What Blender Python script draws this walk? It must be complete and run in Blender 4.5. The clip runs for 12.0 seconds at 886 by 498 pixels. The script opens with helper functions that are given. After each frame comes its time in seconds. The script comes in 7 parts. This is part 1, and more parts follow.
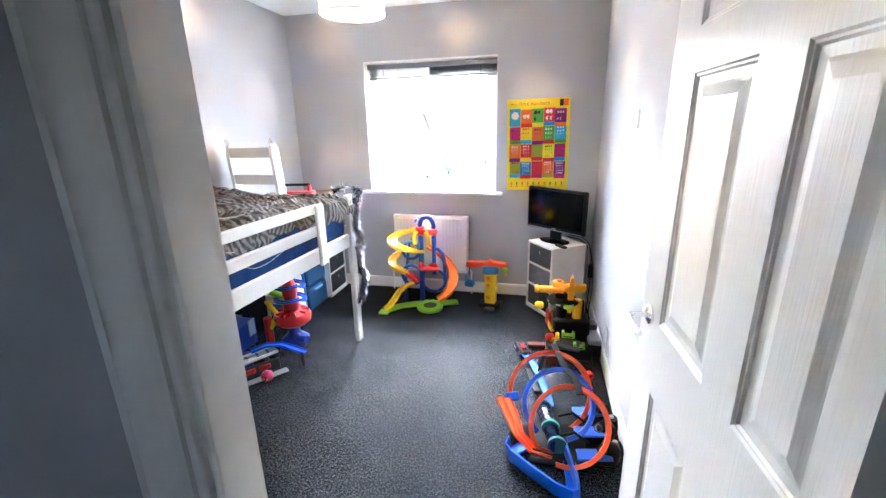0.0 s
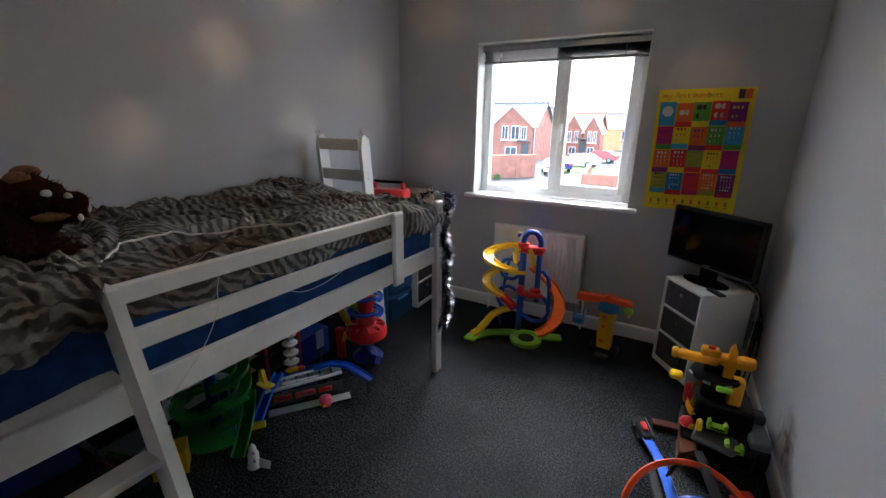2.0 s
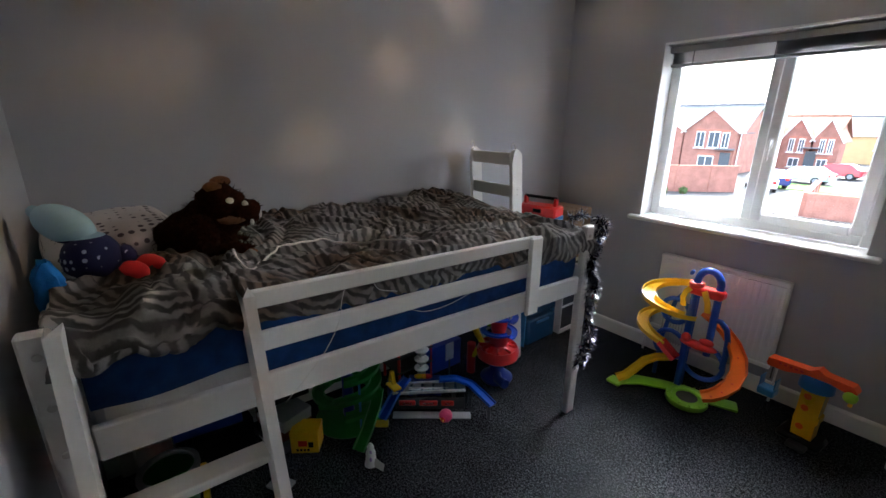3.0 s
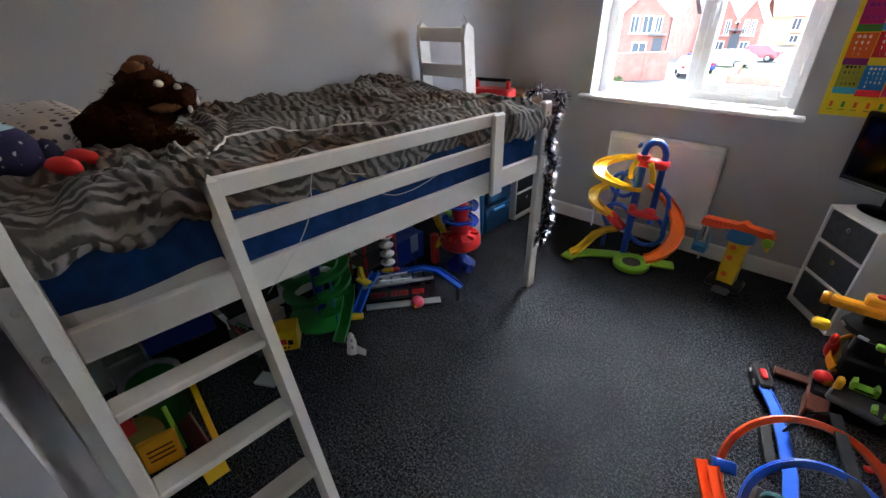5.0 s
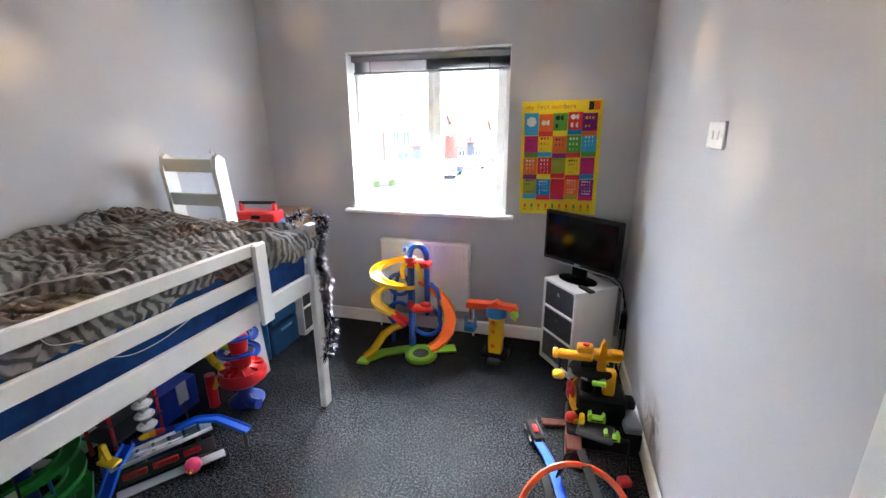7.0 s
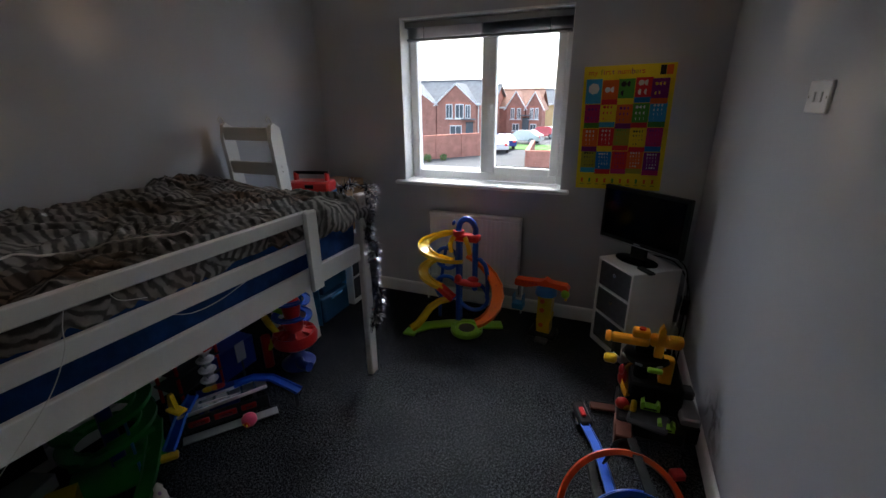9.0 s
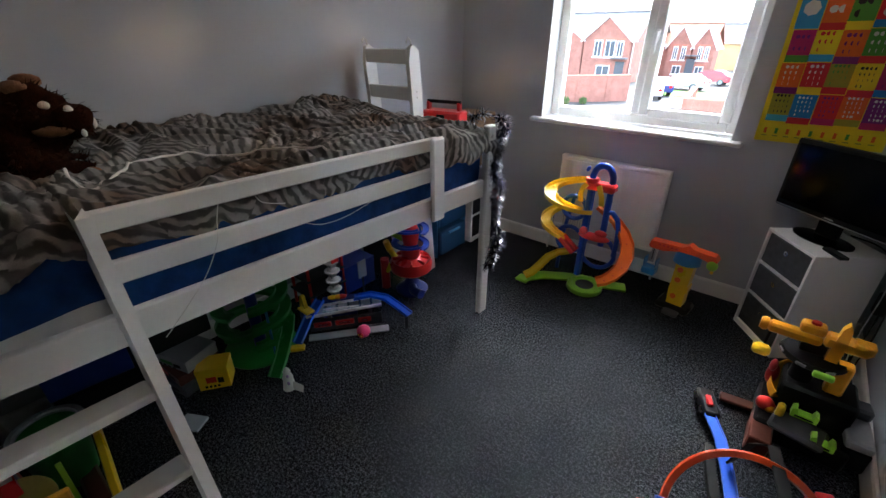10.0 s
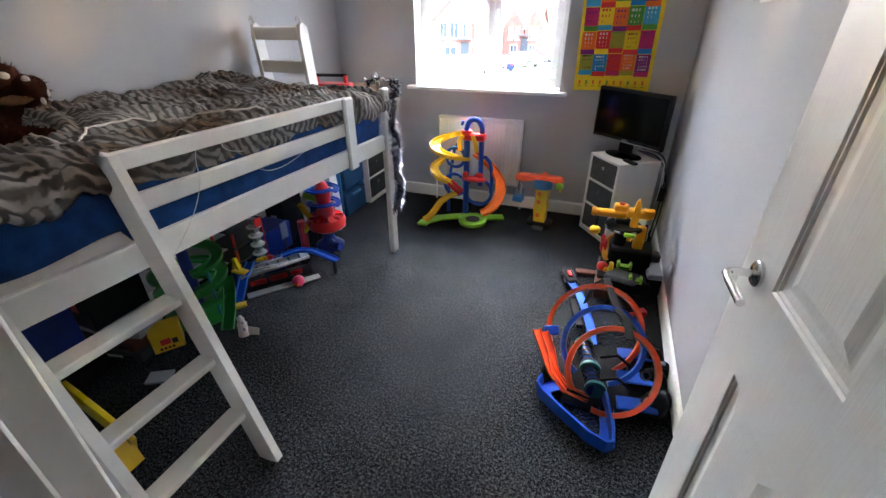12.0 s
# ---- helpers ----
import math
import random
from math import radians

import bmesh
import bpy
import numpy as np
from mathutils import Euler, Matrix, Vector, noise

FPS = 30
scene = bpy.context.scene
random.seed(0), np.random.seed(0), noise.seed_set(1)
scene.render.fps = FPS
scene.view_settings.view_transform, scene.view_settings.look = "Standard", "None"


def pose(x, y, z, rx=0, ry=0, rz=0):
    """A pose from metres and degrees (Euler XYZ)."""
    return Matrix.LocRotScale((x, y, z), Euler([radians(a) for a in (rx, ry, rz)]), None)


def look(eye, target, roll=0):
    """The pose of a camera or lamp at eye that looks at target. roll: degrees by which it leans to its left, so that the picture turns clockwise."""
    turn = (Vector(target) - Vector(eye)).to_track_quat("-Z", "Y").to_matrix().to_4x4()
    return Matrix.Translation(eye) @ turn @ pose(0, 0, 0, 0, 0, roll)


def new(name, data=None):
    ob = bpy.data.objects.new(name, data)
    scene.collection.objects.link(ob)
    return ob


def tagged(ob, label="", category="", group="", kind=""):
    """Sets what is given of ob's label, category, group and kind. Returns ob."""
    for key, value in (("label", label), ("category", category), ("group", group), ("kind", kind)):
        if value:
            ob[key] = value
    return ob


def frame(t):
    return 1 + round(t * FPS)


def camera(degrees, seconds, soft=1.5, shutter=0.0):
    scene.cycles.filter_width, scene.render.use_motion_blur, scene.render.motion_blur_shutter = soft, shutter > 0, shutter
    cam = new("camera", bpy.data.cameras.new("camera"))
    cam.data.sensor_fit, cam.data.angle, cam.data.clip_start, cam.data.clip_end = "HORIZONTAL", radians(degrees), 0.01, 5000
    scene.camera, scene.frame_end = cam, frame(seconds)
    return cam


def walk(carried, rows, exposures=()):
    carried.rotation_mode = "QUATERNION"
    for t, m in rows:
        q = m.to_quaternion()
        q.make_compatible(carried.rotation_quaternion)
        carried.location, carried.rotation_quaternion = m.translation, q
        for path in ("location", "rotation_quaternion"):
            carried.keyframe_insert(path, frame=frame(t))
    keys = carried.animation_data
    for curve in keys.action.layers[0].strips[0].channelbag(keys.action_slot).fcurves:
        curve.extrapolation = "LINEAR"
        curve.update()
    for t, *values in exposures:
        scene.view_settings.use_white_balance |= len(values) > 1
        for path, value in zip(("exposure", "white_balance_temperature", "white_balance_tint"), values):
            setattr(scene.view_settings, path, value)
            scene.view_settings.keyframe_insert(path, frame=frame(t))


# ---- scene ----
cam = camera(93.7, 12.0)
METRES, EYE, TILT, LEAN, TURN = 1.95, 1.45, -15.5, 0.0, 0.0
PATH = [
    (0, (0.856, -0.217, 1.473), (0.413, 1.649, 0.907), -1.2),
    (0.5, (0.898, -0.117, 1.489), (0.373, 1.731, 0.932), 0.1),
    (1, (0.868, 0.037, 1.466), (0.163, 1.811, 0.866), 0.3),
    (1.5, (0.787, 0.202, 1.467), (0.164, 2.012, 0.885), 2.1),
    (2, (0.733, 0.344, 1.476), (-0.19, 2.016, 0.882), 0.7),
    (2.5, (0.738, 0.489, 1.511), (-0.66, 1.827, 1.005), 1.6),
    (2.7, (0.736, 0.527, 1.524), (-0.734, 1.773, 0.988), 0.6),
    (4.3, (0.657, 0.481, 1.516), (-0.885, 1.571, 0.858), 0.8),
    (4.5, (0.667, 0.473, 1.484), (-0.812, 1.598, 0.746), 0.5),
    (5, (0.68, 0.441, 1.426), (-0.521, 1.701, 0.441), -1.3),
    (5.5, (0.735, 0.449, 1.411), (-0.13, 1.913, 0.357), -0.5),
    (6, (0.757, 0.46, 1.407), (0.094, 2.059, 0.405), -0.8),
    (6.5, (0.781, 0.479, 1.479), (0.264, 2.263, 0.736), -0.7),
    (6.7, (0.788, 0.487, 1.505), (0.298, 2.32, 0.872), -0.6),
    (8.3, (0.808, 0.511, 1.545), (0.257, 2.367, 1.043), 0.8),
    (8.5, (0.798, 0.517, 1.538), (0.211, 2.335, 0.948), 0.7),
    (9, (0.782, 0.54, 1.495), (0.076, 2.283, 0.816), -0.7),
    (9.5, (0.747, 0.607, 1.439), (-0.221, 2.126, 0.568), -0.8),
    (10, (0.726, 0.603, 1.433), (-0.405, 1.974, 0.514), 0.1),
    (10.5, (0.702, 0.565, 1.402), (-0.459, 1.877, 0.436), 3.2),
    (11, (0.696, 0.393, 1.383), (-0.153, 1.878, 0.347), 0.7),
    (11.5, (0.741, 0.216, 1.421), (-0.007, 1.811, 0.474), -0.9),
    (12, (0.84, 0.068, 1.407), (0.21, 1.696, 0.431), -0.4),
]
EXPOSURES = [(t, stops - 0.12, 5700 if t < 1.2 else 6000, 6) for t, stops in [(0.0, 6.25), (0.5, 5.2), (1.0, 4.3), (1.5, 3.95), (2.0, 3.6), (2.5, 3.6), (4.5, 4.25), (5.0, 4.35), (5.5, 4.65), (6.0, 5.05), (6.5, 5.45), (6.7, 5.45), (8.3, 2.85), (8.5, 2.65), (9.0, 2.55), (9.5, 2.95), (10.0, 3.9), (10.5, 4.5), (11.0, 4.7), (11.5, 4.85), (12.0, 4.92)]]
walk(cam, [(t, look(eye, target, roll)) for t, eye, target, roll in PATH], EXPOSURES)

# ---- light ----
world = bpy.data.worlds.new("overcast_sky")
scene.world = world
world.use_nodes = True
wn = world.node_tree
sky = wn.nodes.new("ShaderNodeTexSky")
sky.sky_type, sky.sun_disc = "NISHITA", False
sky.sun_elevation, sky.sun_rotation = radians(46), radians(-15)
sky.air_density, sky.dust_density, sky.ozone_density = 1.0, 4.0, 1.0
soften = wn.nodes.new("ShaderNodeHueSaturation")
soften.inputs["Saturation"].default_value = 0.5
wn.links.new(sky.outputs[0], soften.inputs["Color"])
wn.links.new(soften.outputs[0], wn.nodes["Background"].inputs[0])
wn.nodes["Background"].inputs[1].default_value = 0.15
sun = new("sun", bpy.data.lights.new("sun", "SUN"))
sun.data.energy, sun.data.angle, sun.data.color = 0.3, radians(24), (1.0, 0.97, 0.93)
sun.matrix_world = look((-9.0, 33.6 + 3, 36.0 + 1), (0, 3, 1))
bulb_light = new("bulb_light", bpy.data.lights.new("bulb_light", "POINT"))
bulb_light.data.energy, bulb_light.data.shadow_soft_size, bulb_light.data.color = 1.4, 0.010, (1.0, 0.62, 0.30)
bulb_light.location = (-0.04, 1.82, 2.08)


# ---- materials ----
def mat(name, col, rough=0.5, metal=0.0, var=0.08, vscale=6.0, bump=0.08, bscale=90.0, coat=0.0, col2=None, sheen=0.0, alpha=1.0, trans=0.0, emit=0.0):
    m = bpy.data.materials.new(name)
    m.use_nodes = True
    nt = m.node_tree
    b = nt.nodes["Principled BSDF"]
    co = nt.nodes.new("ShaderNodeTexCoord")
    n1 = nt.nodes.new("ShaderNodeTexNoise")
    n1.inputs["Scale"].default_value, n1.inputs["Detail"].default_value = vscale, 5.0
    n2 = nt.nodes.new("ShaderNodeTexNoise")
    n2.inputs["Scale"].default_value, n2.inputs["Detail"].default_value = bscale, 3.0
    nt.links.new(co.outputs["Object"], n1.inputs["Vector"])
    nt.links.new(co.outputs["Object"], n2.inputs["Vector"])
    add = nt.nodes.new("ShaderNodeMath")
    add.operation = "ADD"
    nt.links.new(n1.outputs["Fac"], add.inputs[0])
    half = nt.nodes.new("ShaderNodeMath")
    half.operation, half.inputs[1].default_value = "MULTIPLY", 0.4
    nt.links.new(n2.outputs["Fac"], half.inputs[0])
    nt.links.new(half.outputs[0], add.inputs[1])
    ramp = nt.nodes.new("ShaderNodeMapRange")
    ramp.inputs["From Min"].default_value, ramp.inputs["From Max"].default_value = 0.45, 0.95
    nt.links.new(add.outputs[0], ramp.inputs["Value"])
    mix = nt.nodes.new("ShaderNodeMix")
    mix.data_type = "RGBA"
    c2 = col2 or [max(0.0, c * (1 - var)) for c in col]
    c1 = col if col2 else [min(1.0, c * (1 + var)) for c in col]
    mix.inputs["A"].default_value, mix.inputs["B"].default_value = (*c2, 1), (*c1, 1)
    nt.links.new(ramp.outputs[0], mix.inputs["Factor"])
    nt.links.new(mix.outputs["Result"], b.inputs["Base Color"])
    rr = nt.nodes.new("ShaderNodeMapRange")
    rr.inputs["To Min"].default_value, rr.inputs["To Max"].default_value = max(0.02, rough - 0.08), min(1.0, rough + 0.08)
    nt.links.new(n1.outputs["Fac"], rr.inputs["Value"])
    nt.links.new(rr.outputs[0], b.inputs["Roughness"])
    b.inputs["Metallic"].default_value = metal
    b.inputs["Coat Weight"].default_value = coat
    b.inputs["Sheen Weight"].default_value = sheen
    b.inputs["Transmission Weight"].default_value = trans
    b.inputs["Alpha"].default_value = alpha
    if emit:
        b.inputs["Emission Color"].default_value, b.inputs["Emission Strength"].default_value = (*col, 1), emit
    if bump:
        bp = nt.nodes.new("ShaderNodeBump")
        bp.inputs["Strength"].default_value, bp.inputs["Distance"].default_value = bump, 0.004
        nt.links.new(n2.outputs["Fac"], bp.inputs["Height"])
        nt.links.new(bp.outputs[0], b.inputs["Normal"])
    return m


def links(m):
    return m.node_tree.nodes, m.node_tree.links


wall_paint = mat("wall_paint", (0.41, 0.415, 0.445), 0.7, var=0.03, vscale=2.0, bump=0.12, bscale=260)
ceiling_paint = mat("ceiling_paint", (0.74, 0.74, 0.74), 0.85, var=0.02, vscale=2.0, bump=0.1, bscale=200)
gloss_white = mat("gloss_white", (0.78, 0.78, 0.77), 0.38, var=0.03, vscale=5, bump=0.03, bscale=120)
bed_white = mat("bed_white", (0.68, 0.67, 0.645), 0.4, var=0.05, vscale=7, bump=0.06, bscale=80)
upvc = mat("upvc", (0.82, 0.83, 0.84), 0.3, var=0.02, vscale=8, bump=0.02)
white_laminate = mat("white_laminate", (0.78, 0.78, 0.78), 0.4, var=0.03, vscale=6, bump=0.04)
grey_fabric = mat("grey_fabric", (0.075, 0.08, 0.088), 0.9, var=0.2, vscale=30, bump=0.5, bscale=500)
chrome = mat("chrome", (0.75, 0.75, 0.76), 0.16, metal=1.0, var=0.03, bump=0.01)
steel = mat("steel", (0.55, 0.54, 0.5), 0.35, metal=1.0, var=0.1, bump=0.05)
black_plastic = mat("black_plastic", (0.008, 0.008, 0.0095), 0.5, var=0.2, bump=0.05)
black_gloss = mat("black_gloss", (0.003, 0.003, 0.0035), 0.12, var=0.1, bump=0.0)
black_gloss.node_tree.nodes["Principled BSDF"].inputs["Specular IOR Level"].default_value = 0.12
dark_grey_plastic = mat("dark_grey_plastic", (0.06, 0.062, 0.07), 0.45, var=0.15)
grey_plastic = mat("grey_plastic", (0.32, 0.34, 0.37), 0.4, var=0.1)
blue_plastic = mat("blue_plastic", (0.005, 0.07, 0.48), 0.3, var=0.1, coat=0.2)
track_blue = mat("track_blue", (0.005, 0.085, 0.60), 0.36, var=0.08)
navy_plastic = mat("navy_plastic", (0.008, 0.03, 0.25), 0.35, var=0.15)
sky_plastic = mat("sky_plastic", (0.03, 0.20, 0.50), 0.3, var=0.1)
yellow_plastic = mat("yellow_plastic", (0.84, 0.54, 0.008), 0.3, var=0.06, coat=0.2)
amber_plastic = mat("amber_plastic", (0.88, 0.38, 0.008), 0.35, var=0.07)
orange_plastic = mat("orange_plastic", (0.80, 0.075, 0.006), 0.33, var=0.08, coat=0.2)
tangerine_plastic = mat("tangerine_plastic", (0.85, 0.16, 0.012), 0.33, var=0.07)
red_plastic = mat("red_plastic", (0.65, 0.02, 0.02), 0.3, var=0.1, coat=0.2)
green_plastic = mat("green_plastic", (0.02, 0.22, 0.03), 0.35, var=0.12)
lime_plastic = mat("lime_plastic", (0.30, 0.62, 0.04), 0.35, var=0.08)
teal_plastic = mat("teal_plastic", (0.02, 0.16, 0.17), 0.3, var=0.15)
brown_plastic = mat("brown_plastic", (0.10, 0.03, 0.02), 0.4, var=0.2)
pink_plastic = mat("pink_plastic", (0.75, 0.05, 0.18), 0.4, var=0.1)
white_plastic = mat("white_plastic", (0.75, 0.75, 0.76), 0.4, var=0.06)
mustard_plastic = mat("mustard_plastic", (0.30, 0.23, 0.05), 0.5, var=0.1)
lilac_paint = mat("lilac_paint", (0.45, 0.32, 0.60), 0.5, var=0.1)
paper = mat("paper", (0.78, 0.78, 0.76), 0.7, var=0.03)
brown_card = mat("brown_card", (0.30, 0.19, 0.11), 0.8, var=0.12)
blue_cloth = mat("blue_cloth", (0.02, 0.14, 0.42), 0.9, var=0.2, bump=0.4, bscale=200)
blue_sheet = mat("blue_sheet", (0.010, 0.040, 0.145), 0.85, var=0.4, vscale=14, bump=1.0, bscale=22)
mattress_white = mat("mattress_white", (0.68, 0.66, 0.63), 0.85, var=0.06, bump=0.3, bscale=150)
red_brick = mat("red_brick", (0.38, 0.18, 0.14), 0.9, var=0.25, vscale=1.5, bump=0.3, bscale=12)
brick_trim = mat("brick_trim", (0.48, 0.20, 0.14), 0.9, var=0.15, vscale=3)
cream_render = mat("cream_render", (0.58, 0.47, 0.25), 0.9, var=0.1, vscale=1)
slate = mat("slate", (0.16, 0.165, 0.175), 0.8, var=0.2, vscale=2, bump=0.3, bscale=8)
terracotta = mat("terracotta", (0.30, 0.16, 0.11), 0.85, var=0.2, vscale=2, bump=0.3, bscale=8)
tarmac = mat("tarmac", (0.075, 0.075, 0.077), 0.9, var=0.2, vscale=0.6, bump=0.2, bscale=30)
paving = mat("paving", (0.36, 0.33, 0.31), 0.9, var=0.15, vscale=0.8, bump=0.2, bscale=10)
grass = mat("grass", (0.09, 0.20, 0.03), 0.95, var=0.4, vscale=3, bump=0.6, bscale=40)
leaf = mat("leaf", (0.10, 0.16, 0.05), 0.8, var=0.4, vscale=12)
window_dark = mat("window_dark", (0.10, 0.12, 0.14), 0.1, var=0.1, bump=0)
car_silver = mat("car_silver", (0.55, 0.58, 0.58), 0.25, metal=0.3, var=0.03, bump=0, coat=0.5)
car_blue = mat("car_blue", (0.03, 0.05, 0.22), 0.2, var=0.05, bump=0, coat=0.5)
car_white = mat("car_white", (0.75, 0.76, 0.78), 0.2, var=0.03, bump=0, coat=0.5)
car_red = mat("car_red", (0.5, 0.03, 0.05), 0.2, var=0.05, bump=0, coat=0.5)
rubber = mat("rubber", (0.02, 0.02, 0.02), 0.8)
tinsel_silver = mat("tinsel_silver", (0.86, 0.87, 0.92), 0.1, metal=1.0, var=0.05, bump=0)
tinsel_dark = mat("tinsel_dark", (0.05, 0.055, 0.10), 0.15, metal=1.0, var=0.1, bump=0)
plush_brown = mat("plush_brown", (0.034, 0.0095, 0.004), 0.95, var=0.4, vscale=60, bump=1.0, bscale=350)
blind_grey = mat("blind_grey", (0.20, 0.21, 0.235), 0.35, var=0.06, vscale=4)

# the same wall paint, its colour darkened low down for the toys' shadow
shadowed_paint = mat("shadowed_paint", (0.41, 0.415, 0.445), 0.7, var=0.03, vscale=2.0, bump=0.12, bscale=260)
nodes, lk = links(shadowed_paint)
sco = nodes.new("ShaderNodeTexCoord")
smap = nodes.new("ShaderNodeMapping")
smap.inputs["Location"].default_value, smap.inputs["Scale"].default_value = (0, -2.24 / 0.20, -0.21 / 0.17), (0, 1 / 0.20, 1 / 0.17)
lk.new(sco.outputs["Object"], smap.inputs["Vector"])
shadow_spot = nodes.new("ShaderNodeTexGradient")
shadow_spot.gradient_type = "SPHERICAL"
lk.new(smap.outputs[0], shadow_spot.inputs["Vector"])
streak = nodes.new("ShaderNodeTexNoise")
streak.inputs["Scale"].default_value, streak.inputs["Detail"].default_value, streak.inputs["Distortion"].default_value = 11, 6, 1.2
lk.new(sco.outputs["Object"], streak.inputs["Vector"])
shadow_edges = nodes.new("ShaderNodeMapRange")
shadow_edges.inputs["From Min"].default_value, shadow_edges.inputs["From Max"].default_value = 0.44, 0.58
lk.new(streak.outputs["Fac"], shadow_edges.inputs["Value"])
shadow_mask = nodes.new("ShaderNodeMath")
shadow_mask.operation, shadow_mask.use_clamp = "MULTIPLY", True
lk.new(shadow_spot.outputs["Fac"], shadow_mask.inputs[0])
lk.new(shadow_edges.outputs[0], shadow_mask.inputs[1])
shadow_mix = nodes.new("ShaderNodeMix")
shadow_mix.data_type = "RGBA"
shadow_mix.inputs["B"].default_value = (0.09, 0.085, 0.085, 1)
lk.new(nodes["Principled BSDF"].inputs["Base Color"].links[0].from_socket, shadow_mix.inputs["A"])
lk.new(shadow_mask.outputs[0], shadow_mix.inputs["Factor"])
lk.new(shadow_mix.outputs["Result"], nodes["Principled BSDF"].inputs["Base Color"])

# clear materials
glass = bpy.data.materials.new("glass")
glass.use_nodes = True
gb = glass.node_tree.nodes["Principled BSDF"]
gb.inputs["Base Color"].default_value, gb.inputs["Roughness"].default_value = (1, 1, 1, 1), 0.0
gb.inputs["Transmission Weight"].default_value, gb.inputs["IOR"].default_value = 1.0, 1.02
blue_clear = bpy.data.materials.new("blue_clear")
blue_clear.use_nodes = True
gb = blue_clear.node_tree.nodes["Principled BSDF"]
gb.inputs["Base Color"].default_value, gb.inputs["Roughness"].default_value = (0.05, 0.15, 0.32, 1), 0.25
gb.inputs["Transmission Weight"].default_value = 0.35
tube_clear = bpy.data.materials.new("tube_clear")
tube_clear.use_nodes = True
gb = tube_clear.node_tree.nodes["Principled BSDF"]
gb.inputs["Base Color"].default_value, gb.inputs["Roughness"].default_value = (0.45, 0.62, 0.75, 1), 0.12
gb.inputs["Transmission Weight"].default_value = 0.75

tube_navy = bpy.data.materials.new("tube_navy")
tube_navy.use_nodes = True
gb = tube_navy.node_tree.nodes["Principled BSDF"]
gb.inputs["Base Color"].default_value, gb.inputs["Roughness"].default_value = (0.02, 0.06, 0.26, 1), 0.10
gb.inputs["Transmission Weight"].default_value, gb.inputs["Coat Weight"].default_value = 0.35, 0.5

# carpet: dark grey twist pile with pale flecks and a soft large-scale shading
carpet = mat("carpet", (0.006, 0.0068, 0.009), 1.0, var=0.5, vscale=2.6, bump=0.9, bscale=300)
nodes, lk = links(carpet)
fleck = nodes.new("ShaderNodeTexNoise")
fleck.inputs["Scale"].default_value, fleck.inputs["Detail"].default_value = 340, 4
fco = nodes.new("ShaderNodeTexCoord")
lk.new(fco.outputs["Object"], fleck.inputs["Vector"])
fr = nodes.new("ShaderNodeMapRange")
clump = nodes.new("ShaderNodeTexNoise")
clump.inputs["Scale"].default_value, clump.inputs["Detail"].default_value = 105, 5
lk.new(fco.outputs["Object"], clump.inputs["Vector"])
shift = nodes.new("ShaderNodeMath")
shift.operation, shift.inputs[1].default_value = "MULTIPLY_ADD", 0.55
lk.new(clump.outputs["Fac"], shift.inputs[0])
lk.new(fleck.outputs["Fac"], shift.inputs[2])
fr.inputs["From Min"].default_value, fr.inputs["From Max"].default_value = 0.835, 0.955
tread = nodes.new("ShaderNodeTexNoise")
tread.inputs["Scale"].default_value, tread.inputs["Detail"].default_value = 4.5, 6
lk.new(fco.outputs["Object"], tread.inputs["Vector"])
worn = nodes.new("ShaderNodeMath")
worn.operation, worn.inputs[1].default_value = "MULTIPLY_ADD", 0.09
lk.new(tread.outputs["Fac"], worn.inputs[0])
lk.new(shift.outputs[0], worn.inputs[2])
lk.new(worn.outputs[0], fr.inputs["Value"])
fm = nodes.new("ShaderNodeMix")
fm.data_type = "RGBA"
fm.inputs["B"].default_value = (0.118, 0.123, 0.137, 1)
old = nodes["Principled BSDF"].inputs["Base Color"].links[0].from_socket
lk.new(old, fm.inputs["A"])
lk.new(fr.outputs[0], fm.inputs["Factor"])
lk.new(fm.outputs["Result"], nodes["Principled BSDF"].inputs["Base Color"])

# pile and cloth hardly shine
for cloth, shine in ((carpet, 0.0), (blue_sheet, 0.1), (grey_fabric, 0.08), (blue_cloth, 0.1), (plush_brown, 0.05), (black_plastic, 0.2), (brown_plastic, 0.25), (dark_grey_plastic, 0.3)):
    cloth.node_tree.nodes["Principled BSDF"].inputs["Specular IOR Level"].default_value = shine

# wood-grain moulded door skin
door_skin = mat("door_skin", (0.63, 0.63, 0.625), 0.36, var=0.02, vscale=5, bump=0.025, bscale=140)
nodes, lk = links(door_skin)
gco = nodes.new("ShaderNodeTexCoord")
gmap = nodes.new("ShaderNodeMapping")
gmap.inputs["Scale"].default_value = (150, 150, 5)
gno = nodes.new("ShaderNodeTexNoise")
gno.inputs["Scale"].default_value, gno.inputs["Detail"].default_value, gno.inputs["Distortion"].default_value = 1.0, 4.0, 0.6
gbp = nodes.new("ShaderNodeBump")
gbp.inputs["Strength"].default_value, gbp.inputs["Distance"].default_value = 0.22, 0.003
lk.new(gco.outputs["Object"], gmap.inputs["Vector"])
lk.new(gmap.outputs[0], gno.inputs["Vector"])
lk.new(gno.outputs["Fac"], gbp.inputs["Height"])
lk.new(gbp.outputs[0], nodes["Principled BSDF"].inputs["Normal"])

